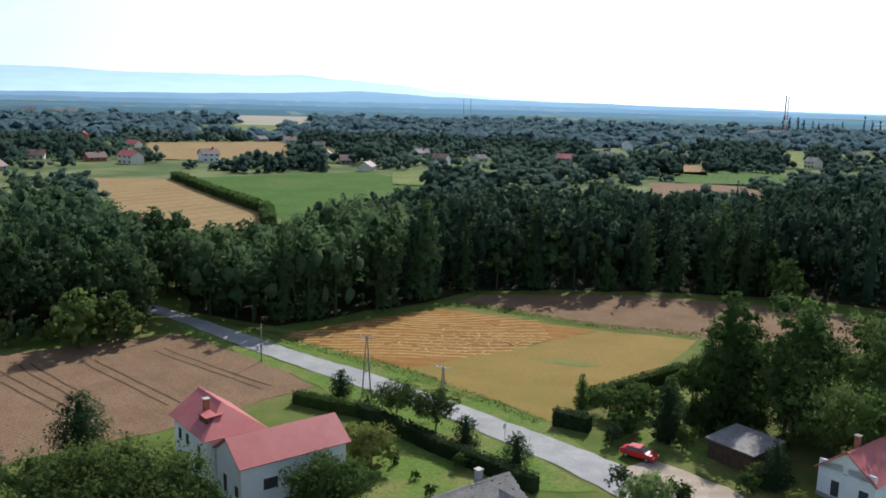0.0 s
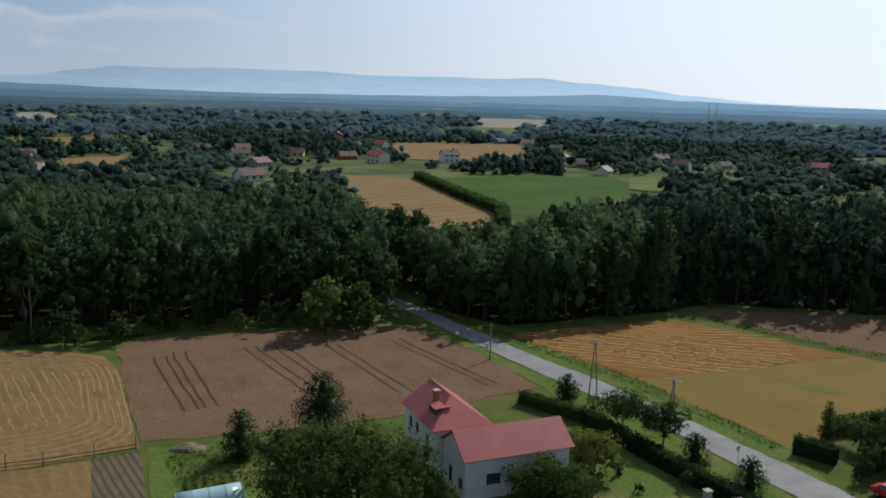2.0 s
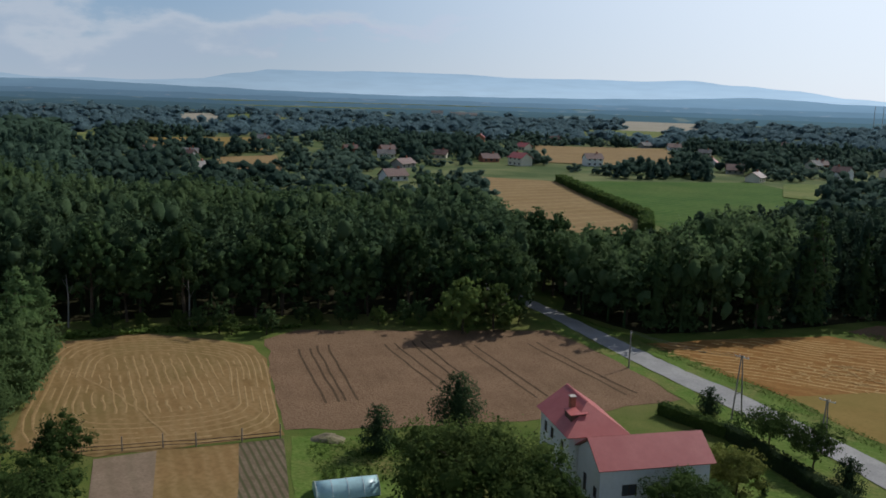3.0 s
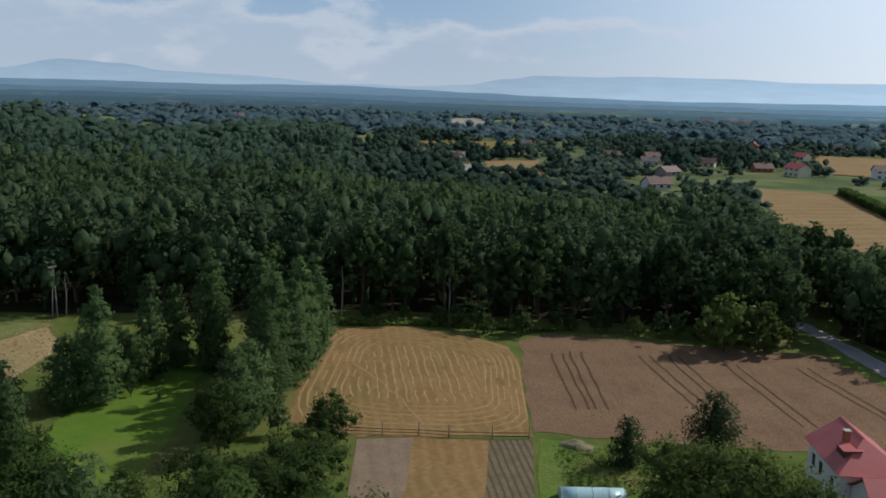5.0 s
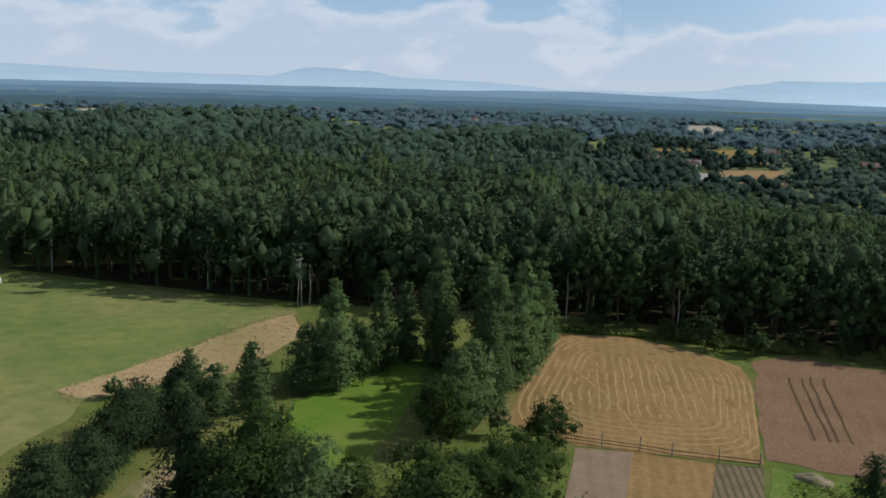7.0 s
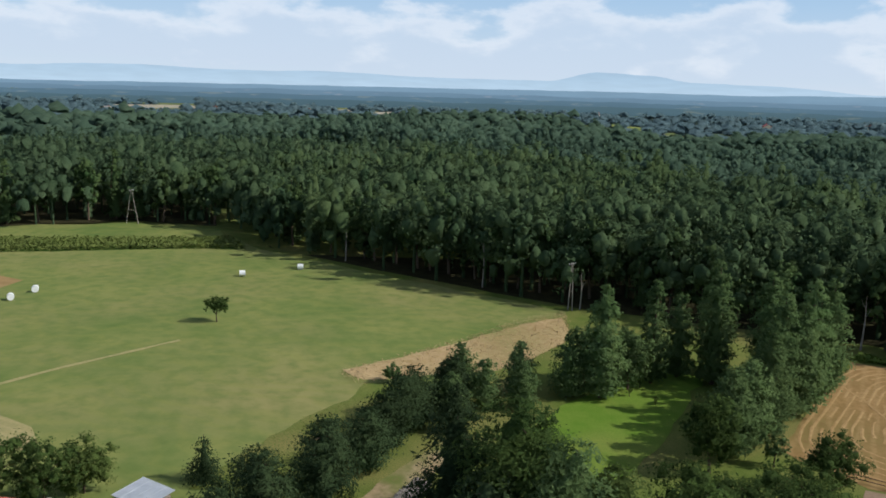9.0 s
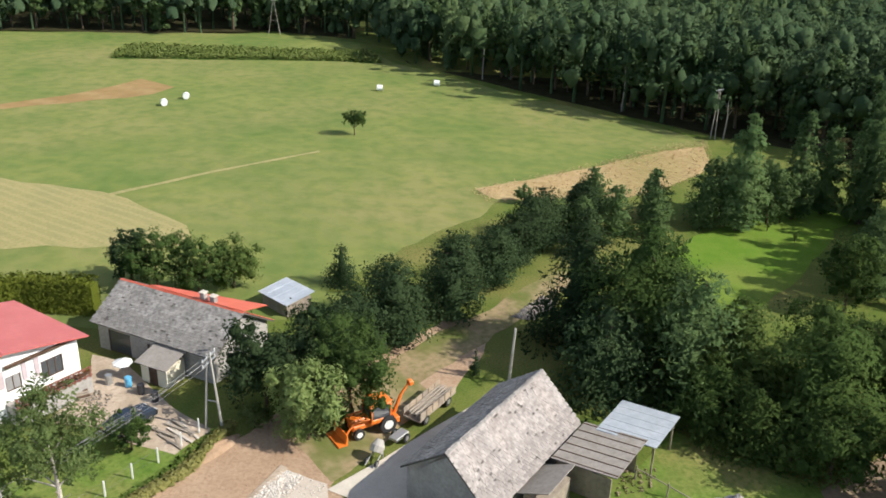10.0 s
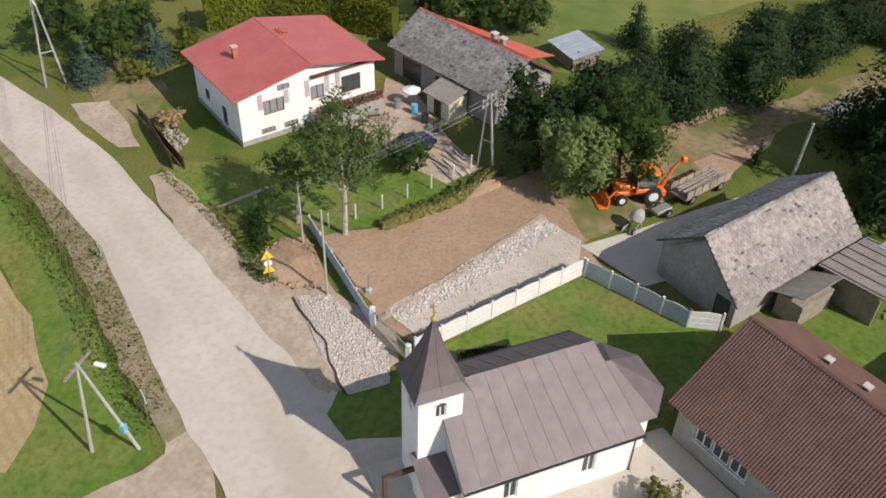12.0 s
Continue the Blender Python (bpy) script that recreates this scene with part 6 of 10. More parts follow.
def roof_slope(parent, quad, material, style, thick=0.12, name="roof", missing=0.0):
    """One slope of a roof: a solid board, and over it seams, corrugation or slates as real relief. quad: eave start, eave end, ridge end, ridge start."""
    q = [Vector(p) for p in quad]
    nrm = (q[1] - q[0]).cross(q[3] - q[0]).normalized()
    if nrm.z < 0:
        nrm = -nrm
    bm = bmesh.new()
    slab(bm, [p - nrm * (0.03 if style in ("corrugated", "slates") else 0.0) for p in q], thick)
    roof = part(name, bm, M["slate_bed"] if style == "slates" else material, parent)
    width, up = (q[1] - q[0]).length, (q[3] - q[0]).length

    def at(u, v, d=0.0):
        return q[0].lerp(q[1], u).lerp(q[3].lerp(q[2], u), v) + nrm * d
    if style == "seams":
        bm = bmesh.new()
        k = int(width / 0.95)
        for i in range(k + 1):
            u = min(0.999, max(0.001, i / k))
            du = 0.012 / width
            vs = [bm.verts.new(at(u + s * du, v, d)) for v in (0.0, 1.0) for s, d in ((-1, 0.002), (-1, 0.022), (1, 0.022), (1, 0.002))]
            for a in range(3):
                bm.faces.new((vs[a], vs[a + 1], vs[a + 5], vs[a + 4]))
            bm.faces.new(vs[:4])
        part("seam", bm, material, roof)
    elif style == "corrugated":
        bm = bmesh.new()
        k = int(width / 0.046)
        prev = None
        for i in range(k + 1):
            u = i / k
            d = 0.014 + 0.026 * math.sin(i * math.pi / 2)
            row = [bm.verts.new(at(u, -0.01, d)), bm.verts.new(at(u, 1.0, d))]
            if prev:
                bm.faces.new((prev[0], row[0], row[1], prev[1]))
            prev = row
        for f in bm.faces:
            f.smooth = True
        part("sheet", bm, material, roof)
    elif style == "slates":
        SLOPES.append((roof, material, [tuple(p) for p in q], tuple(nrm), missing))
    return roof


SLOPES = []


def chimney(parent, x, y, z0, z1, w=0.55, material=None):
    bm = bmesh.new()
    box(bm, x - w / 2, y - w / 2, z0, x + w / 2, y + w / 2, z1, 0.03)
    c = part("chimney", bm, material or M["brick"], parent)
    bm = bmesh.new()
    box(bm, x - w / 2 - 0.07, y - w / 2 - 0.07, z1, x + w / 2 + 0.07, y + w / 2 + 0.07, z1 + 0.1, 0.02)
    part("chimney_cap", bm, M["concrete"], c)


# the red-roofed house by the country road: two wings at right angles
a_main = gable_house("house", pose(-23.65, 87.8, 0, 0, 0, -51.7), 8.6, 6.2, 5.5, 8.0, 0.45, M["plaster"], [M["red_sheet"]], "white two-storey house with red sheet roofs and brown windows", "house",
                     [("south", 1.6, 3.9, 0.9, 1.3), ("south", 3.6, 3.9, 0.9, 1.3), ("south", 1.6, 1.4, 0.9, 1.4), ("south", 4.6, 1.4, 0.9, 1.4), ("south", 6.6, 3.6, 0.9, 1.4)], plinth=M["grey_render"], hip=3.6)
chimney(a_main, 0.2, -1.3, 6.2, 8.3, 0.6)
bm = bmesh.new()
box(bm, 0.6, -2.3, 6.0, 2.6, -0.7, 7.15, 0.03)
dormer = part("dormer", bm, M["orchid"], a_main, "dark brown roof dormer with a flat red top")
bm = bmesh.new()
slab(bm, [(0.5, -2.45, 7.16), (2.75, -2.45, 7.16), (2.75, -0.45, 7.26), (0.5, -0.45, 7.26)], 0.07)
part("dormer_roof", bm, M["red_sheet"], dormer)
WING = pose(-16.1, 84.45, 0, 0, 0, 38.3)
for side, holes in (("front", [(2.0, 4.3, 0.8, 1.3), (4.4, 4.3, 0.8, 1.2), (2.0, 1.5, 0.9, 1.9), (4.6, 1.5, 0.9, 1.2)]), ("back", []), ("south", [(3.2, 2.0, 1.6, 1.2), (8.6, 2.0, 1.6, 1.2)]), ("north", [])):
    L, W = 11.9, 5.7
    span, place = SIDES[side](L, W)
    bm = bmesh.new()
    wall_panel(bm, 0 if side in ("front", "back") else 0.28, span if side in ("front", "back") else span - 0.28, 0, 4.45, [h for h in holes if h[1] + h[3] / 2 < 4.2], place)
    if side in ("front", "back"):
        tri = [(0, 4.45), (span, 4.45), (span / 2, 6.4)]
        f, g = [bm.verts.new(place(u, 0, z)) for u, z in tri], [bm.verts.new(place(u, 0.28, z)) for u, z in tri]
        bm.faces.new(f)
        bm.faces.new(list(reversed(g)))
        for i in range(3):
            bm.faces.new((f[i], g[i], g[(i + 1) % 3], f[(i + 1) % 3]))
    bmesh.ops.recalc_face_normals(bm, faces=bm.faces)
    wall = part("wing_wall", bm, M["plaster"], a_main)
    wall.matrix_basis = a_main.matrix_basis.inverted() @ WING
    for h in holes:
        if h[1] + h[3] / 2 < 4.2:
            window(wall, place, *h, M["dark_wood"], 1)
for sgn in (-1, 1):
    bm = bmesh.new()
    slab(bm, [(-6.3, sgn * 3.35, 4.4), (6.35, sgn * 3.35, 4.4), (6.35, 0, 6.6), (-6.3, 0, 6.6)], 0.12)
    r = part("wing_roof", bm, M["red_sheet"], a_main)
    r.matrix_basis = a_main.matrix_basis.inverted() @ WING

# small house with a grey slate roof and a cross gable
g_house = gable_house("house", pose(3.2, 74.2, 0, 0, 0, 38), 8.5, 6.6, 3.0, 5.3, 0.4, M["grey_render"], [M["felt"]], "small old house with a dark grey slate roof", "house", roof_style="slates")
chimney(g_house, 1.6, 0.9, 4.4, 6.0, 0.6, M["grey_render"])
bm = bmesh.new()
prism(bm, [(0.8, -4.2), (4.0, -4.2), (4.0, 0), (0.8, 0)], 0, 3.2)
annex = part("annex", bm, M["grey_render"], g_house)
for a, b in (((0.5, -4.6, 3.1), (0.5, 0.3, 3.1)), ((4.3, -4.6, 3.1), (4.3, 0.3, 3.1))):
    bm = bmesh.new()
    slab(bm, [a, b, (2.4, 0.3, 4.7), (2.4, -4.6, 4.7)], 0.1)
    part("annex_roof", bm, M["slate"], g_house)

# white house with a red roof at the road's other side
e_house = gable_house("house", pose(45.0, 85.3, 0, 0, 0, 37), 8.0, 6.0, 3.1, 5.7, 0.35, M["plaster"], [M["red_sheet"]], "small white house with a red sheet roof", "house",
                      [("front", 1.9, 1.3, 0.9, 1.7, 0), ("front", 4.9, 1.3, 1.0, 1.7, 0), ("front", 2.9, 3.6, 0.5, 0.9, 0)], plinth=M["grey_render"])
chimney(e_house, -1.2, 0.6, 5.0, 6.6, 0.5)

# dark timber shed with a grey roof
shed = thing("shed", pose(35.0, 93.2, 0, 0, 0, -55), "dark brown timber shed with a pale grey flat roof", "shed")
bm = bmesh.new()
box(bm, -3.0, -2.6, 0, 3.0, 2.6, 2.4)
part("body", bm, M["dark_wood"], shed)
bm = bmesh.new()
slab(bm, [(-3.3, -2.9, 2.45), (3.3, -2.9, 2.45), (3.3, 2.9, 2.95), (-3.3, 2.9, 2.95)], 0.12)
part("roof", bm, M["pale_slate"], shed)
for i in range(11):
    bm = bmesh.new()
    box(bm, -2.95 + i * 0.54, -2.64, 0.05, -2.47 + i * 0.54, -2.6, 2.35)
    part("plank", bm, M["dark_wood"], shed)

# the white house above the plot
b_house = gable_house("house", pose(-63.9, -31.4, 0, 0, 0, 231), 9.3, 12.9, 4.7, 6.15, 0.7, M["plaster"], [M["red_sheet"]], "white rendered house with a broad shallow red roof", "house",
                      [("front", 3.1, 2.95, 1.9, 1.3, 2, M["curtain"]), ("front", 4.1, 4.45, 1.1, 0.55, 1, M["curtain"]), ("front", 2.4, 0.85, 1.3, 0.5, 2, M["curtain"]), ("front", 4.5, 0.85, 1.3, 0.5, 2, M["curtain"]), ("front", 7.2, 3.05, 1.3, 1.3, 1, M["curtain"]), ("front", 10.5, 2.95, 1.9, 1.6, 2, M["glass"]), ("north", 2.5, 1.8, 0.9, 1.0, 0), ("north", 6.0, 1.4, 1.0, 1.8, 0)], plinth=M["grey_render"])
chimney(b_house, 0.6, 4.1, 5.0, 6.3, 0.42)
for u, z, h in ((1.9, 2.9, 1.4), (4.3, 2.9, 1.4), (6.25, 2.9, 1.5), (8.15, 2.9, 1.5), (9.2, 2.7, 2.0)):     # mauve shutters beside the windows
    bm = bmesh.new()
    box(bm, -4.72, 6.45 - u - 0.2, z, -4.655, 6.45 - u + 0.2, z + h, 0.01)
    part("shutter", bm, M["mauve"], b_house)
br = random.Random(21)
for i in range(9):                                   # bricks left lying on the ridge
    brick = thing("brick", b_house.matrix_basis @ pose(1.3 + 0.28 * (i % 4) + br.uniform(-0.05, 0.05), -0.55 - 0.3 * (i // 4) + br.uniform(-0.06, 0.06), 6.13 - 0.07 * (i // 4), 10, 0, br.uniform(-30, 30)), "loose orange-red brick lying on the red roof", "brick", "bricks on the roof")
    bm = bmesh.new()
    box(bm, -0.13, -0.065, 0, 0.13, 0.065, 0.1, 0.008)
    part("block", bm, M["bright_red"], brick)
bm = bmesh.new()
box(bm, -6.3, -6.3, 0, -4.66, 0.2, 1.55)
terrace = part("terrace", bm, M["grey_render"], b_house, "raised terrace with a brown railing")
for i in range(14):
    bm = bmesh.new()
    box(bm, -6.34, -6.3 + i * 0.49, 1.55, -6.27, -6.14 + i * 0.49, 2.5)
    part("baluster", bm, M["rail_red"], terrace)
for z in (1.7, 2.1, 2.48):
    bm = bmesh.new()
    box(bm, -6.38, -6.35, z, -6.30, 0.25, z + 0.09)
    part("rail", bm, M["rail_red"], terrace)
for k in range(4):                                   # flower boxes along the railing
    fb = thing("flower_box", b_house.matrix_basis @ pose(-6.5, -5.4 + k * 1.55, 2.05, 0, 0, 90), "brown flower box with dark red flowers on the railing", "flower box", "terrace flower boxes")
    bm = bmesh.new()
    box(bm, -0.6, -0.12, 0, 0.6, 0.12, 0.22, 0.02)
    part("box", bm, M["dark_wood"], fb)
    g6 = np.random.default_rng(300 + k)
    pp = np.stack([g6.uniform(-0.65, 0.65, 90), g6.uniform(-0.22, 0.22, 90), g6.uniform(0.1, 0.5, 90)], 1)
    dd = g6.normal(size=(90, 3)) * 0.4 + UP
    pl = new("flowers", mesh_from("flowers", cards(g6, pp, dd, 0.13), M["geranium"], normals=soft_normals(g6, dd)))
    pl.parent = fb
# dark bar added as the recess shadow under the eaves, no beam there
bm = bmesh.new()
box(bm, -4.95, -6.4, 4.55, -4.66, -0.1, 4.72)
part("soffit_beam", bm, M["dark_wood"], b_house)

# the old barn with slates and a new red rear slope
b_barn = gable_house("barn", pose(-72.3, -16.5, 0, 0, 0, 58.9), 13.2, 7.4, 2.75, 5.35, 0.45, M["grey_render"], [M["slate"], M["bright_red"]], "old rendered barn, slate roof with a bright red rear slope", "barn",
                     [("south", 2.5, 1.1, 2.6, 2.2, 0), ("south", 6.2, 1.5, 0.9, 0.9, 0)], roof_style="slates")
# wedge above the rear slope, shaped to show past the ridge from camera
bm = bmesh.new()
slab(bm, [(-3.6, 0.9, 5.12), (7.0, 3.4, 4.62), (7.0, 0.05, 5.46), (-3.6, 0.05, 5.46)], 0.06)
part("red_roof", bm, M["bright_red"], b_barn, "bright red sheeting above the rear slope, fitted to the view")
chimney(b_barn, 2.4, 0.35, 4.7, 6.0, 0.5, M["pale_slate"])
chimney(b_barn, 3.5, 0.35, 4.7, 5.9, 0.5, M["pale_slate"])
lean = thing("lean_to", pose(-66.9, -17.2, 0, 0, 0, 58.9), "small rendered lean-to with a grey felt roof", "shed")
bm = bmesh.new()
box(bm, -1.4, -1.2, 0, 1.4, 1.0, 1.9)
part("body", bm, M["cream"], lean)
bm = bmesh.new()
slab(bm, [(-1.7, -1.6, 1.95), (1.7, -1.6, 1.95), (1.7, 1.2, 2.6), (-1.7, 1.2, 2.6)], 0.08)
part("roof", bm, M["felt"], lean)
bm = bmesh.new()
box(bm, -0.5, -1.24, 0, 0.4, -1.2, 1.7)
part("door", bm, M["dark_wood"], lean)

tin = thing("shed", pose(-80.5, -7.9, 0, 0, 0, 42), "low shed with a pale zinc sheet roof", "shed")
bm = bmesh.new()
box(bm, -2.0, -1.5, 0, 2.0, 1.5, 1.45)
part("body", bm, M["old_wood"], tin)
roof_slope(tin, [(-2.3, -1.8, 1.5), (2.3, -1.8, 1.5), (2.3, 1.8, 1.95), (-2.3, 1.8, 1.95)], M["tin"], "seams", 0.06)

# the long slate barn beside the chapel lawn
# lit slope in pale slate, shaded slope in grey: light painted by material
gable_house("barn", pose(-52.6, 9.3, 0, 0, 0, 141), 12.6, 6.6, 2.2, 5.7, 0.38, M["grey_render"], [M["pale_slate"], M["slate"]], "old grey rendered barn with a steep weathered slate roof", "barn",
            [("front", 5.6, 1.0, 1.2, 2.0, 0)], roof_style="slates", lift=0.85)

h_shed = thing("shed", pose(-51.7, 16.7, 0, 0, 0, 141), "open-fronted timber shed with a grey felt roof", "shed")
for x0, y0, x1, y1 in ((-2.4, 2.0, 2.4, 2.12), (-2.4, -2.1, -2.28, 2.0), (2.28, -2.1, 2.4, 2.0)):
    bm = bmesh.new()
    box(bm, x0, y0, 0, x1, y1, 2.3)
    part("side", bm, M["old_wood"], h_shed)
bm = bmesh.new()
slab(bm, [(-2.8, -2.6, 2.9), (2.8, -2.6, 2.9), (2.8, 2.4, 2.45), (-2.8, 2.4, 2.45)], 0.08)
h_roof = part("roof", bm, M["felt"], h_shed)
for i in range(6):
    bm = bmesh.new()
    x = -2.6 + i * 1.02
    slab(bm, [(x, -2.6, 2.945), (x + 0.07, -2.6, 2.945), (x + 0.07, 2.4, 2.495), (x, 2.4, 2.495)], 0.04)
    part("batten", bm, M["dark_wood"], h_roof)

t_shed = thing("shed", pose(-54.7, 20.4, 0, 0, 0, 141), "lean shelter with a pale blue zinc roof", "shed")
for x, y in ((-2.0, -2.2), (2.0, -2.2), (-2.0, 1.8), (2.0, 1.8)):
    bm = bmesh.new()
    box(bm, x - 0.06, y - 0.06, 0, x + 0.06, y + 0.06, 2.5)
    part("post", bm, M["old_wood"], t_shed)
bm = bmesh.new()
box(bm, -2.0, 1.7, 0, 2.0, 1.82, 2.3)
part("wall", bm, M["plaster"], t_shed)
roof_slope(t_shed, [(-2.5, -2.5, 2.9), (2.5, -2.5, 2.9), (2.5, 2.2, 2.6), (-2.5, 2.2, 2.6)], M["tin"], "seams", 0.05)

s_lean = thing("lean_to", pose(-48.9, 12.4, 0, 0, 0, 141), "weathered board lean-to against the barn", "shed")
bm = bmesh.new()
prism(bm, [(-1.7, 0.9), (-1.7, -1.0), (1.7, -1.0), (1.7, 0.9)], 0, 1.75)
part("body", bm, M["old_wood"], s_lean)
bm = bmesh.new()
slab(bm, [(-2.0, 1.3, 1.75), (2.0, 1.3, 1.75), (2.0, -1.1, 2.75), (-2.0, -1.1, 2.75)], 0.06)
part("roof", bm, M["felt"], s_lean)

# the ruined house behind
ruin = gable_house("house", pose(-39.7, 20.4, 0, 0, 0, 141), 8.6, 5.9, 2.6, 5.0, 0.35, M["old_wood"], [M["pale_slate"], M["slate"]], "half-ruined old house, slate roof with missing slates", "house", roof_style="slates")

for x0, y0, z0, x1, y1, z1 in ((-2.6, 3.2, 2.75, 0.9, 1.2, 4.2), (0.4, 3.2, 2.7, 0.6, 0.5, 4.75)):
    bm = bmesh.new()
    tube(bm, (x0, y0, z0), (x1, y1, z1), 0.06, 0.05, 6)
    part("loose_rafter", bm, M["old_wood"], ruin, "bare pale rafter lying on the broken roof")

# the brown-roofed house
d_house = gable_house("house", pose(-34.9, 13.6, 0, 0, 0, 51), 14.2, 10.2, 3.0, 6.5, 0.5, M["grey_render"], [M["brown_sheet"]], "grey house with a brown corrugated sheet roof", "house",
                      [("south", 1.9, 1.75, 1.1, 1.0, 1), ("south", 3.1, 1.75, 1.1, 1.0, 1), ("south", 4.3, 1.75, 1.1, 1.0, 1), ("south", 9.0, 1.6, 1.4, 1.2, 1)], frame_mat=M["white"], roof_style="corrugated")
chimney(d_house, -3.3, 1.5, 5.0, 5.85, 0.34, M["brown_tile"])
chimney(d_house, -0.95, 1.5, 5.0, 5.85, 0.34, M["brick"])
bm = bmesh.new()
box(bm, 0.4, 5.1, 0, 5.6, 9.2, 2.7)
part("rear_wing", bm, M["grey_render"], d_house)
for x in (0.1, 5.9):
    bm = bmesh.new()
    slab(bm, [(x, 1.0, 2.9), (x, 9.6, 2.9), (3.0, 9.6, 5.3), (3.0, 1.0, 5.3)], 0.1)
    part("rear_roof", bm, M["brown_sheet"], d_house)

# the cream house with a brown roof
g2 = gable_house("house", pose(-91, -52, 0, 0, 0, 245.7), 9.6, 7.6, 5.3, 8.0, 0.6, M["cream"], [M["brown_tile"]], "cream two-storey house with a dark brown hipped roof", "house",
                 [("front", 2.6, 4.3, 1.3, 1.2, 1), ("front", 5.2, 4.3, 1.3, 1.2, 1), ("front", 2.6, 1.6, 1.3, 1.2, 1), ("front", 5.2, 1.6, 1.3, 1.2, 1), ("north", 3.0, 4.0, 1.4, 1.2, 1), ("north", 6.5, 4.0, 1.4, 1.2, 1), ("north", 3.0, 1.4, 1.4, 1.4, 1)], plinth=M["brick"])
chimney(g2, 1.0, -0.6, 7.0, 8.9, 0.7, M["brick"])
chimney(g2, -1.2, 0.8, 7.0, 8.7, 0.6, M["brick"])


# ---- the chapel ----
chapel = thing("chapel", pose(-32.24, -3.55, 0, 0, 0, 127.7), "small white plastered chapel with a mauve-grey metal roof", "chapel")
NL, NW = 9.8, 7.4


def arched(parent, place, u, z, w, h):
    fr = window(parent, place, u, z, w, h, M["white"], 1, sill=False)
    bm = bmesh.new()
    pts = [(u + w / 2 * math.cos(a), z + h / 2 + w / 2 * math.sin(a)) for a in [math.pi * i / 10 for i in range(11)]]
    bm.faces.new([bm.verts.new(place(p, -0.012, q)) for p, q in pts])
    part("arch_pane", bm, M["glass"], fr)
    bm = bmesh.new()
    for i in range(10):
        (p0, q0), (p1, q1) = pts[i], pts[i + 1]
        o0, o1 = (u + (p0 - u) * 1.2, z + h / 2 + (q0 - z - h / 2) * 1.2), (u + (p1 - u) * 1.2, z + h / 2 + (q1 - z - h / 2) * 1.2)
        a = [bm.verts.new(place(*(k[0], d, k[1]))) for d in (-0.06, 0.02) for k in ((p0, q0), (p1, q1), o1, o0)]
        for q in ((0, 1, 2, 3), (7, 6, 5, 4), (0, 4, 5, 1), (1, 5, 6, 2), (2, 6, 7, 3), (3, 7, 4, 0)):
            bm.faces.new([a[i2] for i2 in q])
    bmesh.ops.recalc_face_normals(bm, faces=bm.faces)
    part("arch", bm, M["white"], fr)


for side, us in (("south", (2.6, 7.2)), ("north", (2.6, 7.2)), ("front", ()), ("back", ())):
    span, place = SIDES[side](NL, NW)
    bm = bmesh.new()
    wall_panel(bm, 0 if side in ("front", "back") else 0.28, span if side in ("front", "back") else span - 0.28, 0, 3.45, [(u, 1.8, 0.8, 1.4) for u in us], place)
    if side == "front":
        tri = [(0, 3.45), (span, 3.45), (span / 2, 6.75)]
        f, g = [bm.verts.new(place(u, 0, z)) for u, z in tri], [bm.verts.new(place(u, 0.28, z)) for u, z in tri]
        bm.faces.new(f)
        bm.faces.new(list(reversed(g)))
        for i in range(3):
            bm.faces.new((f[i], g[i], g[(i + 1) % 3], f[(i + 1) % 3]))
    bmesh.ops.recalc_face_normals(bm, faces=bm.faces)
    wall = part("wall", bm, M["plaster"], chapel)
    for u in us:
        arched(wall, place, u, 1.8, 0.8, 1.4)
# nave roof, hipped at the apse end
RX0, RX1, RE = -5.15, 3.9, 5.25
roof_slope(chapel, [(RX0, -4.1, 3.45), (RE, -4.1, 3.45), (RX1, 0, 7.0), (RX0, 0, 7.0)], M["seam_roof"], "seams", 0.1)
roof_slope(chapel, [(RX0, 4.1, 3.45), (RE, 4.1, 3.45), (RX1, 0, 7.0), (RX0, 0, 7.0)], M["seam_roof"], "seams", 0.1)
bm = bmesh.new()
slab(bm, [(RE, -4.1, 3.45), (RE, 4.1, 3.45), (RX1, 0, 7.0)], 0.1)
part("hip", bm, M["seam_roof"], chapel)
# apse, lower
APSE = [(4.9, -2.6), (6.6, -2.6), (7.9, -1.2), (7.9, 1.2), (6.6, 2.6), (4.9, 2.6)]
bm = bmesh.new()
prism(bm, APSE, 0, 2.9)
part("apse_wall", bm, M["plaster"], chapel)
top = (5.3, 0, 5.0)
AE = [(4.6, -3.0, 2.95), (6.8, -3.0, 2.95), (8.3, -1.35, 2.95), (8.3, 1.35, 2.95), (6.8, 3.0, 2.95), (4.6, 3.0, 2.95)]
bm = bmesh.new()
ring = [bm.verts.new(p) for p in AE] + [bm.verts.new((4.6, 0, 5.0))]
under = [bm.verts.new((p[0], p[1], p[2] - 0.08)) for p in AE] + [bm.verts.new((4.6, 0, 4.9))]
peak, low_peak = bm.verts.new(top), bm.verts.new((top[0], top[1], top[2] - 0.1))
for i in range(7):
    j = (i + 1) % 7
    bm.faces.new((ring[i], ring[j], peak))
    bm.faces.new((under[j], under[i], low_peak))
    bm.faces.new((ring[i], under[i], under[j], ring[j]))
bmesh.ops.recalc_face_normals(bm, faces=bm.faces)
part("apse_roof", bm, M["seam_roof"], chapel)
for y in (-4.16, 4.16):
    bm = bmesh.new()
    box(bm, RX0, y - 0.06, 3.34, RE, y + 0.06, 3.44)
    part("gutter", bm, M["dark"], chapel)
bm = bmesh.new()
tube(bm, (5.15, -4.1, 3.35), (5.02, -3.75, 3.0), 0.05, n=6)
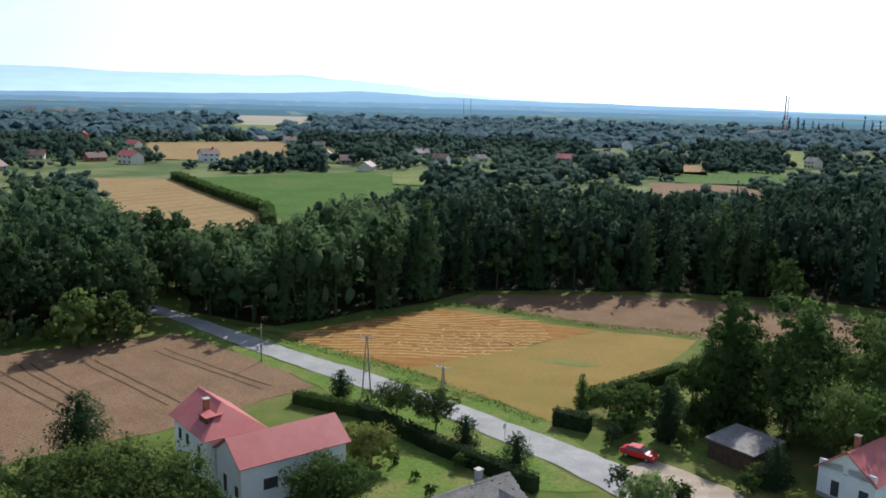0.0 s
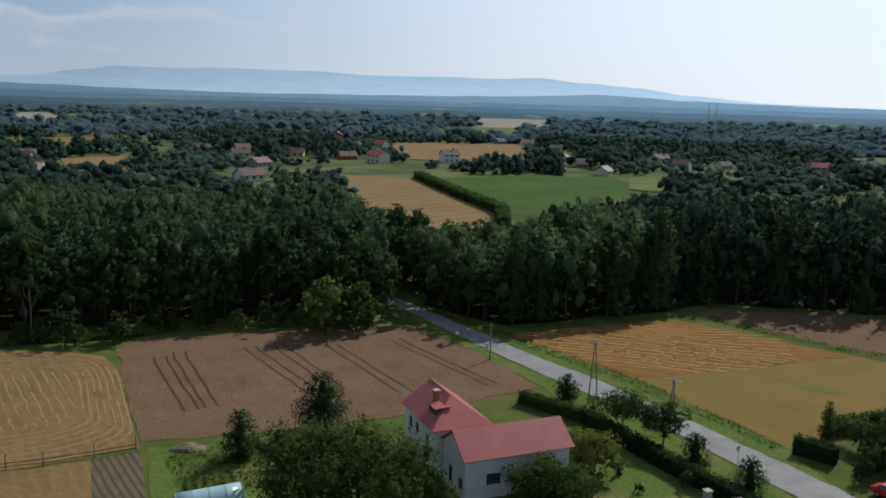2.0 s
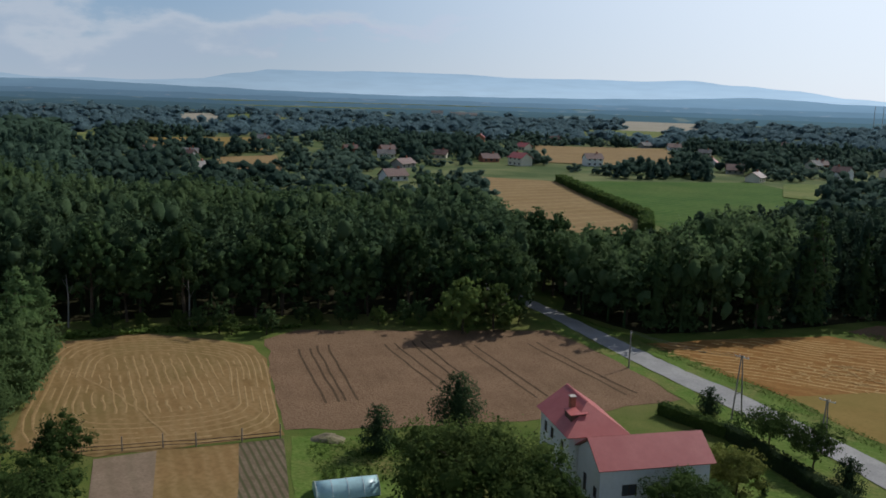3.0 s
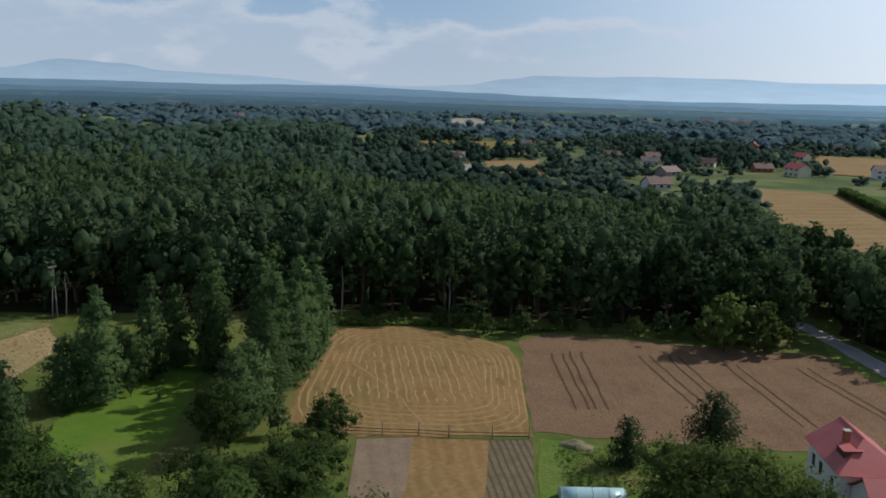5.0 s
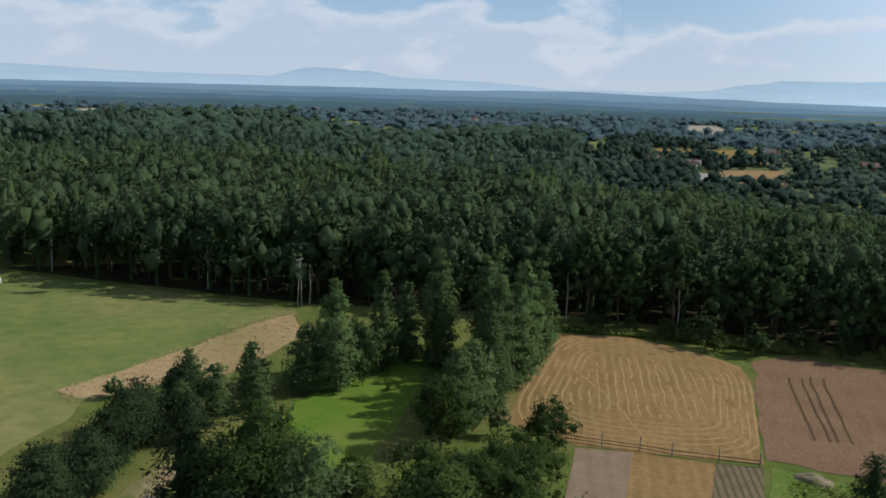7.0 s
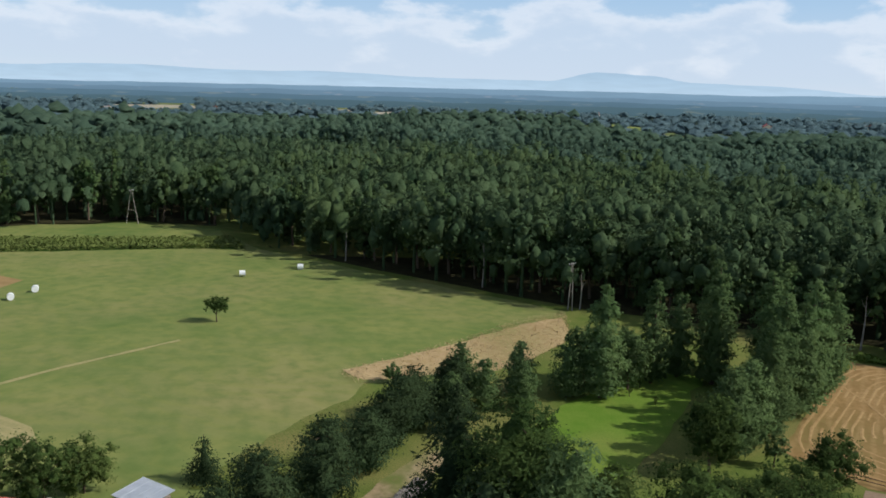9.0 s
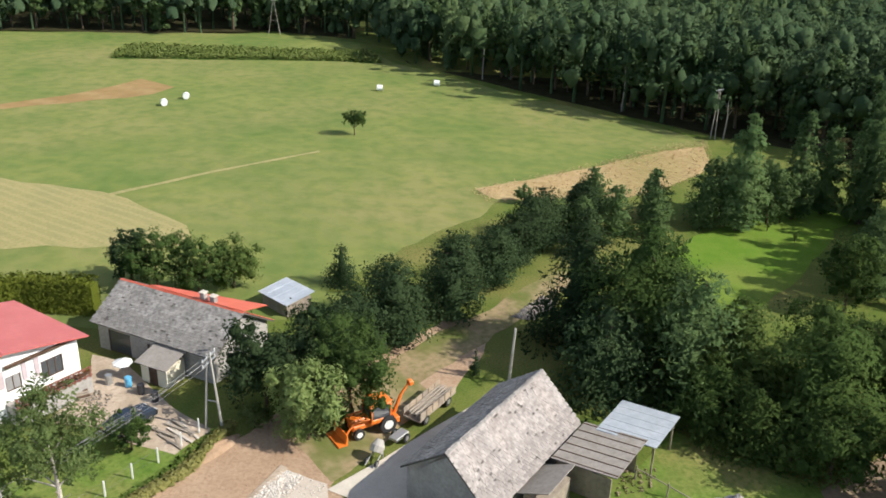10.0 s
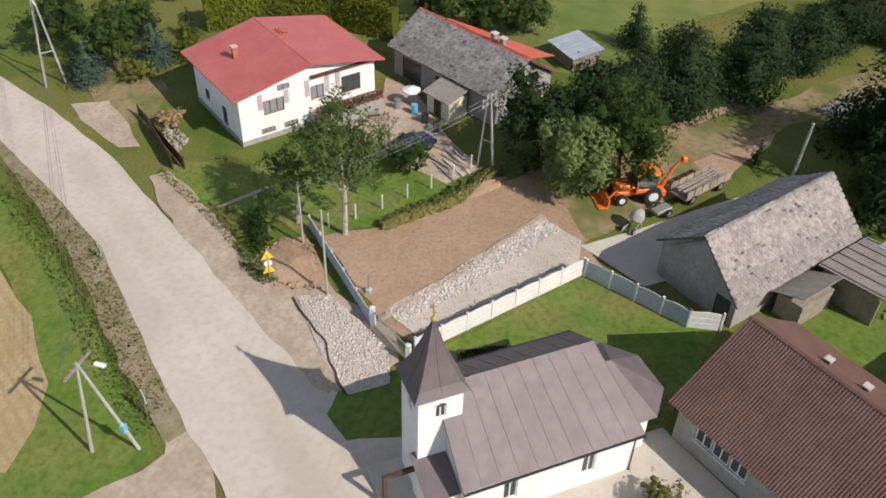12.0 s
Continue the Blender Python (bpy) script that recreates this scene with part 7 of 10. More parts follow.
tube(bm, (5.02, -3.75, 3.0), (5.02, -3.75, 0.1), 0.05, n=6)
part("downpipe", bm, M["dark"], chapel)
# tower with a bell-cast spire
TX, TY, TW = -5.3, -0.1, 1.18
TP = lambda side: {"front": lambda u, d, z: (TX - TW + d, TY + TW - u, z), "back": lambda u, d, z: (TX + TW - d, TY - TW + u, z), "south": lambda u, d, z: (TX - TW + u, TY - TW + d, z), "north": lambda u, d, z: (TX + TW - u, TY + TW - d, z)}[side]
for side in ("front", "back", "south", "north"):
    place = TP(side)
    bm = bmesh.new()
    a, b = (0, 2 * TW) if side in ("front", "back") else (0.28, 2 * TW - 0.28)
    wall_panel(bm, a, b, 0, 7.85, [(TW, 6.5, 0.6, 0.85)], place)
    bmesh.ops.recalc_face_normals(bm, faces=bm.faces)
    wall = part("tower_wall", bm, M["plaster"], chapel)
    arched(wall, place, TW, 6.5, 0.6, 0.85)
rings = [(1.46, 7.8), (1.12, 8.25), (0.78, 9.05), (0.46, 10.1), (0.06, 11.6)]
bm = bmesh.new()
prev = None
for r, z in rings:
    row = [bm.verts.new((TX + sx * r, TY + sy * r, z)) for sx, sy in ((-1, -1), (1, -1), (1, 1), (-1, 1))]
    if prev:
        for i in range(4):
            bm.faces.new((prev[i], prev[(i + 1) % 4], row[(i + 1) % 4], row[i]))
    else:
        bm.faces.new(list(reversed(row)))
    prev = row
bm.faces.new(prev)
bmesh.ops.recalc_face_normals(bm, faces=bm.faces)
spire = part("spire", bm, M["seam_roof"], chapel, "bell-cast mauve-grey metal spire")
for sx, sy in ((-1, -1), (1, -1), (1, 1), (-1, 1), (0, -1), (-1, 0), (0, 1), (1, 0)):
    bm = bmesh.new()
    for (r0, z0), (r1, z1) in zip(rings, rings[1:]):
        tube(bm, (TX + sx * r0, TY + sy * r0, z0), (TX + sx * r1, TY + sy * r1, z1), 0.025, n=5)
    part("seam", bm, M["seam_roof"], spire)
bm = bmesh.new()
bmesh.ops.create_uvsphere(bm, u_segments=12, v_segments=8, radius=0.17, matrix=Matrix.Translation((TX, TY, 11.75)))
part("ball", bm, M["gilt"], chapel, "gilded ball on the spire")
bm = bmesh.new()
box(bm, TX - 0.03, TY - 0.03, 11.85, TX + 0.03, TY + 0.03, 12.75)
box(bm, TX - 0.03, TY - 0.28, 12.35, TX + 0.03, TY + 0.28, 12.42)
part("cross", bm, M["gilt"], chapel, "gilded cross on the spire")
# porch beside the tower
bm = bmesh.new()
box(bm, -6.6, -3.2, 0, -4.95, -0.9, 2.6)
porch = part("porch", bm, M["plaster"], chapel)
roof_slope(chapel, [(-6.8, -3.5, 2.65), (-5.0, -3.5, 2.65), (-5.0, -0.86, 3.5), (-6.8, -0.86, 3.5)], M["seam_roof"], "seams", 0.08, "porch_roof")
bm = bmesh.new()
box(bm, -8.4, -1.5, 0, -6.2, 1.4, 0.35)
part("step", bm, M["concrete"], chapel)
bm = bmesh.new()
box(bm, -8.3, -1.2, 2.3, -6.2, -0.95, 2.5)
box(bm, -8.3, -1.2, 0.35, -8.1, -0.95, 2.3)
part("canopy", bm, M["dark_wood"], chapel)


# ---- houses of the far village ----
def far_house(x, y, wall_mat, roof_mat, w, d, h, turn, label):
    z = rise(x, y)
    e = thing("house", pose(x, y, z - 0.3, 0, 0, turn), label, "house", "far village houses")
    for sy in (-1, 1):
        bm = bmesh.new()
        box(bm, -w / 2, sy * d / 2 - (0.3 if sy > 0 else 0), 0, w / 2, sy * d / 2 + (0.3 if sy < 0 else 0), h)
        part("wall", bm, wall_mat, e)
    for sx in (-1, 1):
        bm = bmesh.new()
        ring = [(-d / 2 + 0.3, 0), (d / 2 - 0.3, 0), (d / 2 - 0.3, h), (0, h + d * 0.3), (-d / 2 + 0.3, h)]
        a = [bm.verts.new((sx * w / 2, p, q)) for p, q in ring]
        b = [bm.verts.new((sx * (w / 2 - 0.3), p, q)) for p, q in ring]
        bm.faces.new(a)
        bm.faces.new(list(reversed(b)))
        for i in range(5):
            bm.faces.new((a[i], b[i], b[(i + 1) % 5], a[(i + 1) % 5]))
        bmesh.ops.recalc_face_normals(bm, faces=bm.faces)
        part("wall", bm, wall_mat, e)
    for sy in (-1, 1):
        bm = bmesh.new()
        slab(bm, [(-w / 2 - 0.6, sy * (d / 2 + 0.7), h - 0.35), (w / 2 + 0.6, sy * (d / 2 + 0.7), h - 0.35), (w / 2 + 0.6, 0, h + d * 0.3 + 0.2), (-w / 2 - 0.6, 0, h + d * 0.3 + 0.2)], 0.2)
        part("roof", bm, roof_mat, e)
    for sy in (-1, 1):
        for i in range(3):
            for zz in ((1.6, 4.4) if h > 5 else (1.6,)):
                bm = bmesh.new()
                x0 = -w / 2 + w * (i + 0.5) / 3
                box(bm, x0 - 0.7, sy * (d / 2 + 0.03) - 0.02, zz - 0.6, x0 + 0.7, sy * (d / 2 + 0.03) + 0.02, zz + 0.6)
                part("window", bm, M["glass"], e)
    bm = bmesh.new()
    box(bm, w * 0.2, -0.4, h, w * 0.2 + 0.8, 0.4, h + d * 0.3 + 1.2)
    part("chimney", bm, M["brick"], e)


vr = random.Random(4)
for i, (x, y) in enumerate(VILLAGE):
    wm = (M["plaster"], M["cream"], M["cream"], M["grey_render"], M["brick"])[vr.randrange(5)]
    rm, words = ((M["red_sheet"], "dull red"), (M["brown_tile"], "dark brown"), (M["slate"], "grey"), (M["bright_red"], "orange-red"), (M["tin"], "pale grey"))[vr.choice((0, 1, 1, 2, 2, 1, 2))]
    far_house(x, y, wm, rm, vr.uniform(8, 12), vr.uniform(7, 9), vr.choice((3.0, 3.2, 5.2)), vr.uniform(0, 180), "distant village house with a " + words + " roof")
# long school-like building far away
far_house(-597, 1354, M["plaster"], M["felt"], 46, 12, 8, 25, "long distant brown and white building on a rise")
far_house(-638, 1336, M["plaster"], M["slate"], 20, 12, 10, 25, "tall distant white building on a rise")
far_house(440, 1190, M["plaster"], M["felt"], 70, 14, 4, 10, "long low distant building below a mast")

# ---- hedges, weeds, stones ----
def hedge(name, line, h, thick, leaf, label, n_per=90, size=0.3):
    """A clipped hedge along a line of plan points: a dark core with leaf clumps all over it."""
    rng = np.random.default_rng(int(abs(line[0][0] * 10)) + 7)
    e = thing(name, pose(line[0][0], line[0][1], 0), label, "hedge")
    o = Vector(line[0])
    vs, ns = [], []
    core = bmesh.new()
    for a, b in zip(line, line[1:]):
        a, b = Vector(a) - o, Vector(b) - o
        d = (b - a).normalized()
        s = Vector((-d.y, d.x)) * thick * 0.38
        prism(core, [tuple(a - s), tuple(b - s), tuple(b + s), tuple(a + s)], 0, h * 0.86)
        k = int((b - a).length * n_per)
        t = rng.uniform(0, 1, k)
        side = rng.uniform(-1, 1, k)
        top = rng.uniform(0, 1, k) < 0.4
        nd = np.array([-d.y, d.x])
        base = np.array(a) + np.outer(t, np.array(b - a))
        off = np.where(top, side, np.sign(side)) * thick / 2
        z = np.where(top, h * rng.uniform(0.92, 1.06, k), h * rng.uniform(0.03, 1.0, k))
        p = np.concatenate([base + off[:, None] * nd + rng.normal(size=(k, 2)) * 0.06, z[:, None]], 1)
        nv = np.concatenate([np.sign(side)[:, None] * nd * np.where(top, 0.3, 1.0)[:, None], np.where(top, 1.0, 0.35)[:, None]], 1)
        vs.append(cards(rng, p, nv, size))
        ns.append(soft_normals(rng, nv))
    part("core", core, leaf, e)
    c = new("foliage", mesh_from("foliage", np.concatenate(vs), leaf, normals=np.concatenate(ns)))
    c.parent = e
    return e


def tufts(name, ring, count, h, size, leaf, label, seed, category="weeds"):
    rng = np.random.default_rng(seed)
    xs, ys = [p[0] for p in ring], [p[1] for p in ring]
    pts = []
    while len(pts) < count:
        p = (rng.uniform(min(xs), max(xs)), rng.uniform(min(ys), max(ys)))
        if inside(p, ring):
            pts.append((p[0], p[1], rng.uniform(0.15, 1.0) * h))
    p = np.array(pts)
    d = rng.normal(size=p.shape) * 0.3 + np.array([0, 0, 1.0])
    ob = new(name, mesh_from(name, cards(rng, p, d, size), leaf, normals=soft_normals(rng, d * 0.3 + np.array([0, 0, 1.0]))))
    return tagged(ob, label, category, kind="stuff")


def stones(name, ring, count, r0, r1, material, label, seed, z=0.08):
    """Loose broken stones, each a small uneven lump, in one mesh."""
    rng = np.random.default_rng(seed)
    xs, ys = [p[0] for p in ring], [p[1] for p in ring]
    base = np.array([(1, 1, 1), (-1, -1, 1), (-1, 1, -1), (1, -1, -1), (1, 1, -1), (-1, -1, -1), (-1, 1, 1), (1, -1, 1)], float) * 0.58
    quads = np.array([(0, 6, 1, 7), (4, 3, 5, 2), (0, 4, 2, 6), (6, 2, 5, 1), (1, 5, 3, 7), (7, 3, 4, 0)])
    V, F = [], []
    while len(V) < count:
        p = (rng.uniform(min(xs), max(xs)), rng.uniform(min(ys), max(ys)))
        if not inside(p, ring):
            continue
        r = r0 + (r1 - r0) * rng.uniform(0, 1) ** 2
        q = base + rng.normal(size=(8, 3)) * 0.17
        a, b = rng.uniform(0, 6.28), rng.uniform(-0.6, 0.6)
        R = np.array([[math.cos(a), -math.sin(a), 0], [math.sin(a), math.cos(a), 0], [0, 0, 1]]) @ np.array([[1, 0, 0], [0, math.cos(b), -math.sin(b)], [0, math.sin(b), math.cos(b)]])
        q = (q * np.array([r, r * rng.uniform(0.6, 1.0), r * rng.uniform(0.4, 0.8)])) @ R.T + np.array([p[0], p[1], z + r * 0.25])
        F.append(quads + 8 * len(V))
        V.append(q)
    ob = new(name, mesh_from(name, np.concatenate(V), material, np.concatenate(F)))
    return tagged(ob, label, "stones", kind="stuff")


def mound(name, x, y, rx, ry, h, turn, material, label, seed):
    bm = bmesh.new()
    rows = []
    for i in range(7):
        f = i / 6
        row = []
        for j in range(22):
            a = 2 * math.pi * j / 22
            k = 1 + 0.22 * noise.noise((math.cos(a) * 1.7 + seed, math.sin(a) * 1.7, f * 2))
            z = h * (1 - f ** 1.6) * (1 + 0.35 * noise.noise((math.cos(a) * f * 2.2, math.sin(a) * f * 2.2, seed)))
            row.append(bm.verts.new((rx * f * k * math.cos(a), ry * f * k * math.sin(a), max(-0.02, z) if f < 1 else -0.05)))
        rows.append(row)
    for p, q in zip(rows, rows[1:]):
        for j in range(22):
            bm.faces.new((p[j], q[j], q[(j + 1) % 22], p[(j + 1) % 22]))
    bmesh.ops.remove_doubles(bm, verts=bm.verts, dist=0.01)
    bmesh.ops.recalc_face_normals(bm, faces=bm.faces)
    ob = ob_of(name, bm, material)
    ob.matrix_basis = pose(x, y, 0.06, 0, 0, turn)
    return tagged(ob, label, "earth")


# ---- trees round the red-roofed house and the country road ----
BIRCH = M["birch_bark"]
tree("conifer", "pine", -39.9, 91.1, 7.2, 6.3, M["needle"], "dark bushy spruce at the edge of the wheat field", n=1500, size=0.42)
tree("tree", "leaf", -27.5, 70.5, 10.6, 14.5, M["leaf_light"], "large leafy tree in front of the red-roofed house", n=4200, size=0.55)
tree("tree", "round", -33.5, 71.5, 9.0, 10.0, M["leaf_light"], "broad leafy tree beside a greenhouse", n=2400, size=0.5)
tree("tree", "round", -21.5, 70.0, 8.0, 8.5, M["leaf"], "leafy tree below the red-roofed house", n=1900, size=0.5)
tree("tree", "round", -10.5, 79.2, 5.5, 9.0, M["leaf"], "rounded dark walnut tree beside the house wall", n=2600, size=0.42)
tree("shrub", "round", -7.2, 88.6, 5.0, 6.6, M["leaf_yellow"], "large yellow-green flowering garden shrub", "shrub", n=1500, size=0.36)
tree("shrub", "round", -9.5, 91.5, 4.0, 4.4, M["leaf_yellow"], "yellow-green garden shrub by the house corner", "shrub", n=800, size=0.34)
tree("conifer", "pine", -13.3, 111.9, 3.7, 3.4, M["needle"], "small dark conifer beside the road", n=600, size=0.32)
tree("tree", "open", -5.1, 102.4, 5.2, 7.0, M["leaf"], "spreading garden apple tree beside the hedge", n=1500, size=0.36)
tree("tree", "open", -0.3, 99.2, 5.2, 6.0, M["leaf"], "spreading garden apple tree beside the road", n=1300, size=0.36)
tree("conifer", "pine", 3.2, 94.5, 4.4, 3.6, M["needle"], "young spruce on the road verge", n=800, size=0.3)
tree("conifer", "pine", 8.7, 89.4, 4.4, 3.6, M["needle"], "young spruce on the road verge", n=800, size=0.3)
tree("tree", "larch", 37.0, 106.4, 17.2, 9.0, M["leaf"], "tall dark birch in the roadside garden", n=2600, size=0.55)
tree("tree", "leaf", 44.5, 103.0, 17.0, 11.0, M["leaf"], "tall leafy tree in the roadside garden", n=2600, size=0.6)
tree("tree", "larch", 41.6, 112.0, 13.0, 8.0, M["leaf"], "dark tree in the roadside garden", n=1800, size=0.55)
tree("tree", "round", 45.0, 93.5, 11.0, 13.0, M["leaf_light"], "broad bushy tree behind the white house", n=3200, size=0.55)
tree("tree", "leaf", 52.5, 97.0, 15.5, 12.5, M["leaf_light"], "tall leafy tree behind the white house", n=2600, size=0.6)
tree("tree", "leaf", 58.0, 106.0, 15.0, 12.0, M["leaf"], "tall leafy tree at the garden's end", n=2200, size=0.65)
tree("tree", "larch", 49.5, 111.0, 15.0, 9.0, M["leaf"], "tall dark tree at the garden's end", n=2000, size=0.6)
for x, y, h, w, kind, leaf, words in ((41.5, 98.5, 12.0, 9.5, "leaf", "leaf", "dense dark tree behind the timber shed"), (48.0, 101.0, 13.0, 10.0, "larch", "leaf", "dark broad tree among the garden trees"), (38.5, 110.5, 9.5, 8.0, "round", "leaf", "bushy dark tree at the garden hedge"), (34.5, 112.5, 6.5, 6.0, "round", "leaf_light", "bushy light tree at the garden hedge"), (32.5, 101.0, 5.0, 4.6, "round", "leaf", "dark garden bush on the shady lawn"), (36.8, 100.5, 7.5, 6.0, "leaf", "leaf", "leafy garden tree beside the shed"), (26.5, 107.5, 4.2, 4.4, "round", "leaf_light", "light green bush on the shady lawn"), (22.5, 100.0, 3.0, 3.4, "round", "leaf", "dark bush by the garden fence")):
    tree("tree", kind, x, y, h, w, M[leaf], words, n=1500, size=0.46)
tree("poplar", "larch", 18.9, 109.0, 5.0, 2.4, M["leaf_light"], "slim light green poplar beside the field", n=600, size=0.3)
tree("tree", "round", 22.0, 106.5, 4.0, 4.8, M["leaf_light"], "light green garden tree beside the field", n=800, size=0.34)
tree("conifer", "larch", 27.4, 98.4, 7.8, 4.6, M["needle"], "tall dark thuja in the roadside garden", n=1400, size=0.36)
tree("tree", "round", 24.0, 103.3, 5.4, 4.6, M["leaf"], "dark garden tree in the roadside garden", n=900, size=0.36)
tree("tree", "larch", 29.5, 104.5, 6.5, 4.0, M["leaf"], "garden tree on the roadside lawn", n=900, size=0.36)
tree("tree", "round", 28.8, 96.0, 3.2, 2.2, M["leaf_light"], "small light green tree by the garden fence", n=500, size=0.26)
tree("shrub", "round", 20.7, 97.1, 2.8, 2.3, M["needle"], "dark rounded shrub by the garden gate", "shrub", n=500, size=0.25)
tree("conifer", "spruce", 36.0, 86.5, 6.2, 4.4, M["needle"], "dark spruce beside the timber shed", n=1100, size=0.34)
tree("shrub", "round", 34.9, 87.8, 2.4, 3.3, M["leaf_yellow"], "yellow-green clipped shrub beside the driveway", "shrub", n=700, size=0.24)
tree("shrub", "round", 32.8, 85.3, 2.1, 2.8, M["leaf"], "dark clipped shrub beside the driveway", "shrub", n=600, size=0.24)
tree("willow", "willow", 21.1, 80.1, 4.3, 5.4, M["willow"], "pale weeping willow beside the road", n=1300, size=0.3)
tree("tree", "open", 18.7, 82.4, 4.0, 2.6, M["leaf"], "thin brownish tree beside the road", n=500, size=0.26)
tree("shrub", "round", 24.4, 80.8, 3.2, 3.2, M["leaf"], "garden shrub beside the driveway", "shrub", n=700, size=0.26)
tree("shrub", "round", -2.3, 86.4, 1.1, 1.2, M["leaf"], "small round garden shrub on the lawn", "shrub", n=200, size=0.18)
tree("shrub", "larch", -4.6, 90.2, 1.9, 0.9, M["needle"], "small columnar thuja on the lawn", "shrub", n=240, size=0.18)
tree("shrub", "round", 2.6, 89.3, 1.9, 2.2, M["leaf"], "round garden shrub beside the hedge", "shrub", n=320, size=0.22)
tree("shrub", "round", -0.6, 82.2, 1.5, 1.5, M["leaf"], "round garden shrub on the lawn", "shrub", n=280, size=0.2)
tree("shrub", "round", 36.9, 82.6, 1.5, 2.6, M["leaf_yellow"], "yellow flowering shrub by the white house", "shrub", n=380, size=0.2)
hedge("hedge", [(-9.9, 104.6), (0.2, 93.6), (10.3, 83.9)], 1.9, 1.5, M["needle"], "long dark clipped hedge beside the road")
hedge("hedge", [(-19, 109), (-14, 106.5), (-9.9, 104.6)], 1.7, 1.6, M["leaf"], "dark garden hedge beside the wheat field")
hedge("hedge", [(14.6, 103.4), (18.8, 101.2)], 2.2, 1.6, M["needle"], "short dark hedge by the garden gate")
hedge("hedge", [(19.5, 111), (25.2, 115), (36.8, 124.5)], 2.0, 1.8, M["leaf"], "dark hedge between garden and field")
tufts("weeds", [(-44, 153), (-30, 144), (-5, 125.5), (14, 105), (12, 103.5), (-7, 122.5), (-32, 141.5)], 2600, 0.22, 0.24, M["grass_blade"], "rough grass and weeds along the field", 31)
tufts("weeds", [(45, 146.5), (29, 151), (2, 166), (8, 168), (30, 154), (47, 149)], 1500, 0.3, 0.3, M["grass_blade"], "weedy green strip between two fields", 32)

# ---- trees round the plots and the garden lawn ----
tree("conifer", "pine", -45.0, 80.6, 5.6, 4.6, M["needle"], "young dense spruce beside the wheat field", n=1000, size=0.36)
for x, y, h, w, kind, leaf in ((-101.3, 47.9, 15.5, 8.8, "larch", "larch"), (-105.6, 57.5, 15.0, 7.2, "larch", "larch"), (-103.8, 66.0, 18.0, 8.8, "larch", "larch"), (-98.5, 70.5, 17.5, 8.8, "larch", "larch"), (-93.7, 73.3, 17.5, 9.9, "larch", "larch"), (-90.0, 66.5, 17.0, 8.8, "larch", "larch"), (-85.5, 61.8, 14.5, 8.8, "larch", "larch"), (-81.5, 54.5, 10.5, 6.6, "pine", "larch"), (-109.0, 69.0, 17.0, 8.8, "larch", "larch"), (-104.5, 76.5, 16.5, 8.8, "larch", "larch"), (-97.5, 79.5, 16.5, 8.8, "larch", "larch"), (-103.5, 53.0, 9.0, 6.2, "leaf", "larch"), (-107.5, 62.5, 12.5, 6.6, "pine", "larch"), (-101.0, 74.0, 14.0, 7.7, "larch", "larch"), (-96.0, 76.5, 14.5, 8.2, "larch", "larch"), (-91.5, 70.5, 15.0, 8.2, "larch", "larch"), (-88.0, 63.5, 13.0, 7.1, "pine", "larch"), (-83.5, 58.0, 10.5, 6.6, "pine", "larch"), (-106.0, 47.5, 8.5, 6.2, "leaf", "larch")):
    tree("larch", kind, x, y, h, w * (0.74 if h > 12 else 0.9), M[leaf], "tall feathery larch in a row beside the lawn", n=2100, size=0.46, group="larch row")
for x, y, h, w in ((-105.5, 38.0, 7.0, 6.5), (-102.4, 43.5, 8.0, 7.0), (-100.5, 31.5, 6.5, 6.0), (-99.3, 36.0, 6.5, 5.5)):
    tree("tree", "larch", x, y, h, w * 0.85, M["larch"], "bushy young birch at the lawn's edge", n=1000, size=0.42)
tree("tree", "round", -77.8, 50.0, 9.0, 6.2, M["leaf"], "bushy tree at the corner of the lawn", n=1700, size=0.45)
tree("shrub", "round", -71.5, 60.2, 6.2, 6.8, M["leaf"], "broad shrub at the stubble field's corner", "shrub", n=1200, size=0.4)
tree("shrub", "round", -64.0, 52.5, 6.8, 6.6, M["leaf"], "broad shrub beside the grey plot", "shrub", n=1200, size=0.4)
tree("shrub", "round", -77.8, 57.9, 4.2, 2.9, M["larch"], "slim shrub at the stubble field", "shrub", n=450, size=0.34)
tree("shrub", "round", -111.7, 21.9, 2.8, 2.9, M["larch"], "small round shrub in the dry reeds", "shrub", n=400, size=0.32)
for x, y, h, w, leaf in ((-108.0, 30.5, 6.5, 5.5, "larch"), (-104.0, 27.5, 5.5, 5.0, "needle"), (-98.0, 26.5, 6.0, 5.0, "larch"), (-93.5, 26.0, 6.0, 5.5, "needle")):
    tree("tree", "larch", x, y, h, w, M[leaf], "young bushy conifer between reeds and lawn", n=900, size=0.4)
tree("tree", "round", -63.0, 40.5, 8.0, 10.5, M["leaf"], "wide leafy tree below the lawn", n=2200, size=0.45)
# one mass: dark leaf colours on the left, lighter right, painting its sunlit side
tree("tree", "feathery", -67.0, 24.0, 14.0, 13.0, M["leaf"], "huge feathery dark green tree behind the barn", n=4200, size=0.46)
tree("tree", "feathery", -62.3, 27.5, 11.8, 10.5, M["larch"], "tall green tree beside the huge feathery tree", n=2200, size=0.48)
tree("tree", "feathery", -72.0, 20.0, 11.5, 9.5, M["needle"], "broad dark tree beside the huge feathery tree", n=1900, size=0.46)
tree("tree", "feathery", -63.8, 20.5, 9.0, 9.5, M["needle"], "low dark tree below the huge feathery tree", n=1700, size=0.44)
tree("tree", "larch", -70.5, 28.0, 11.0, 8.5, M["leaf"], "pointed dark tree behind the huge feathery tree", n=1700, size=0.46)
tree("tree", "feathery", -60.7, 31.0, 10.0, 10.5, M["leaf_light"], "large leafy tree behind the sheds", n=2200, size=0.48)
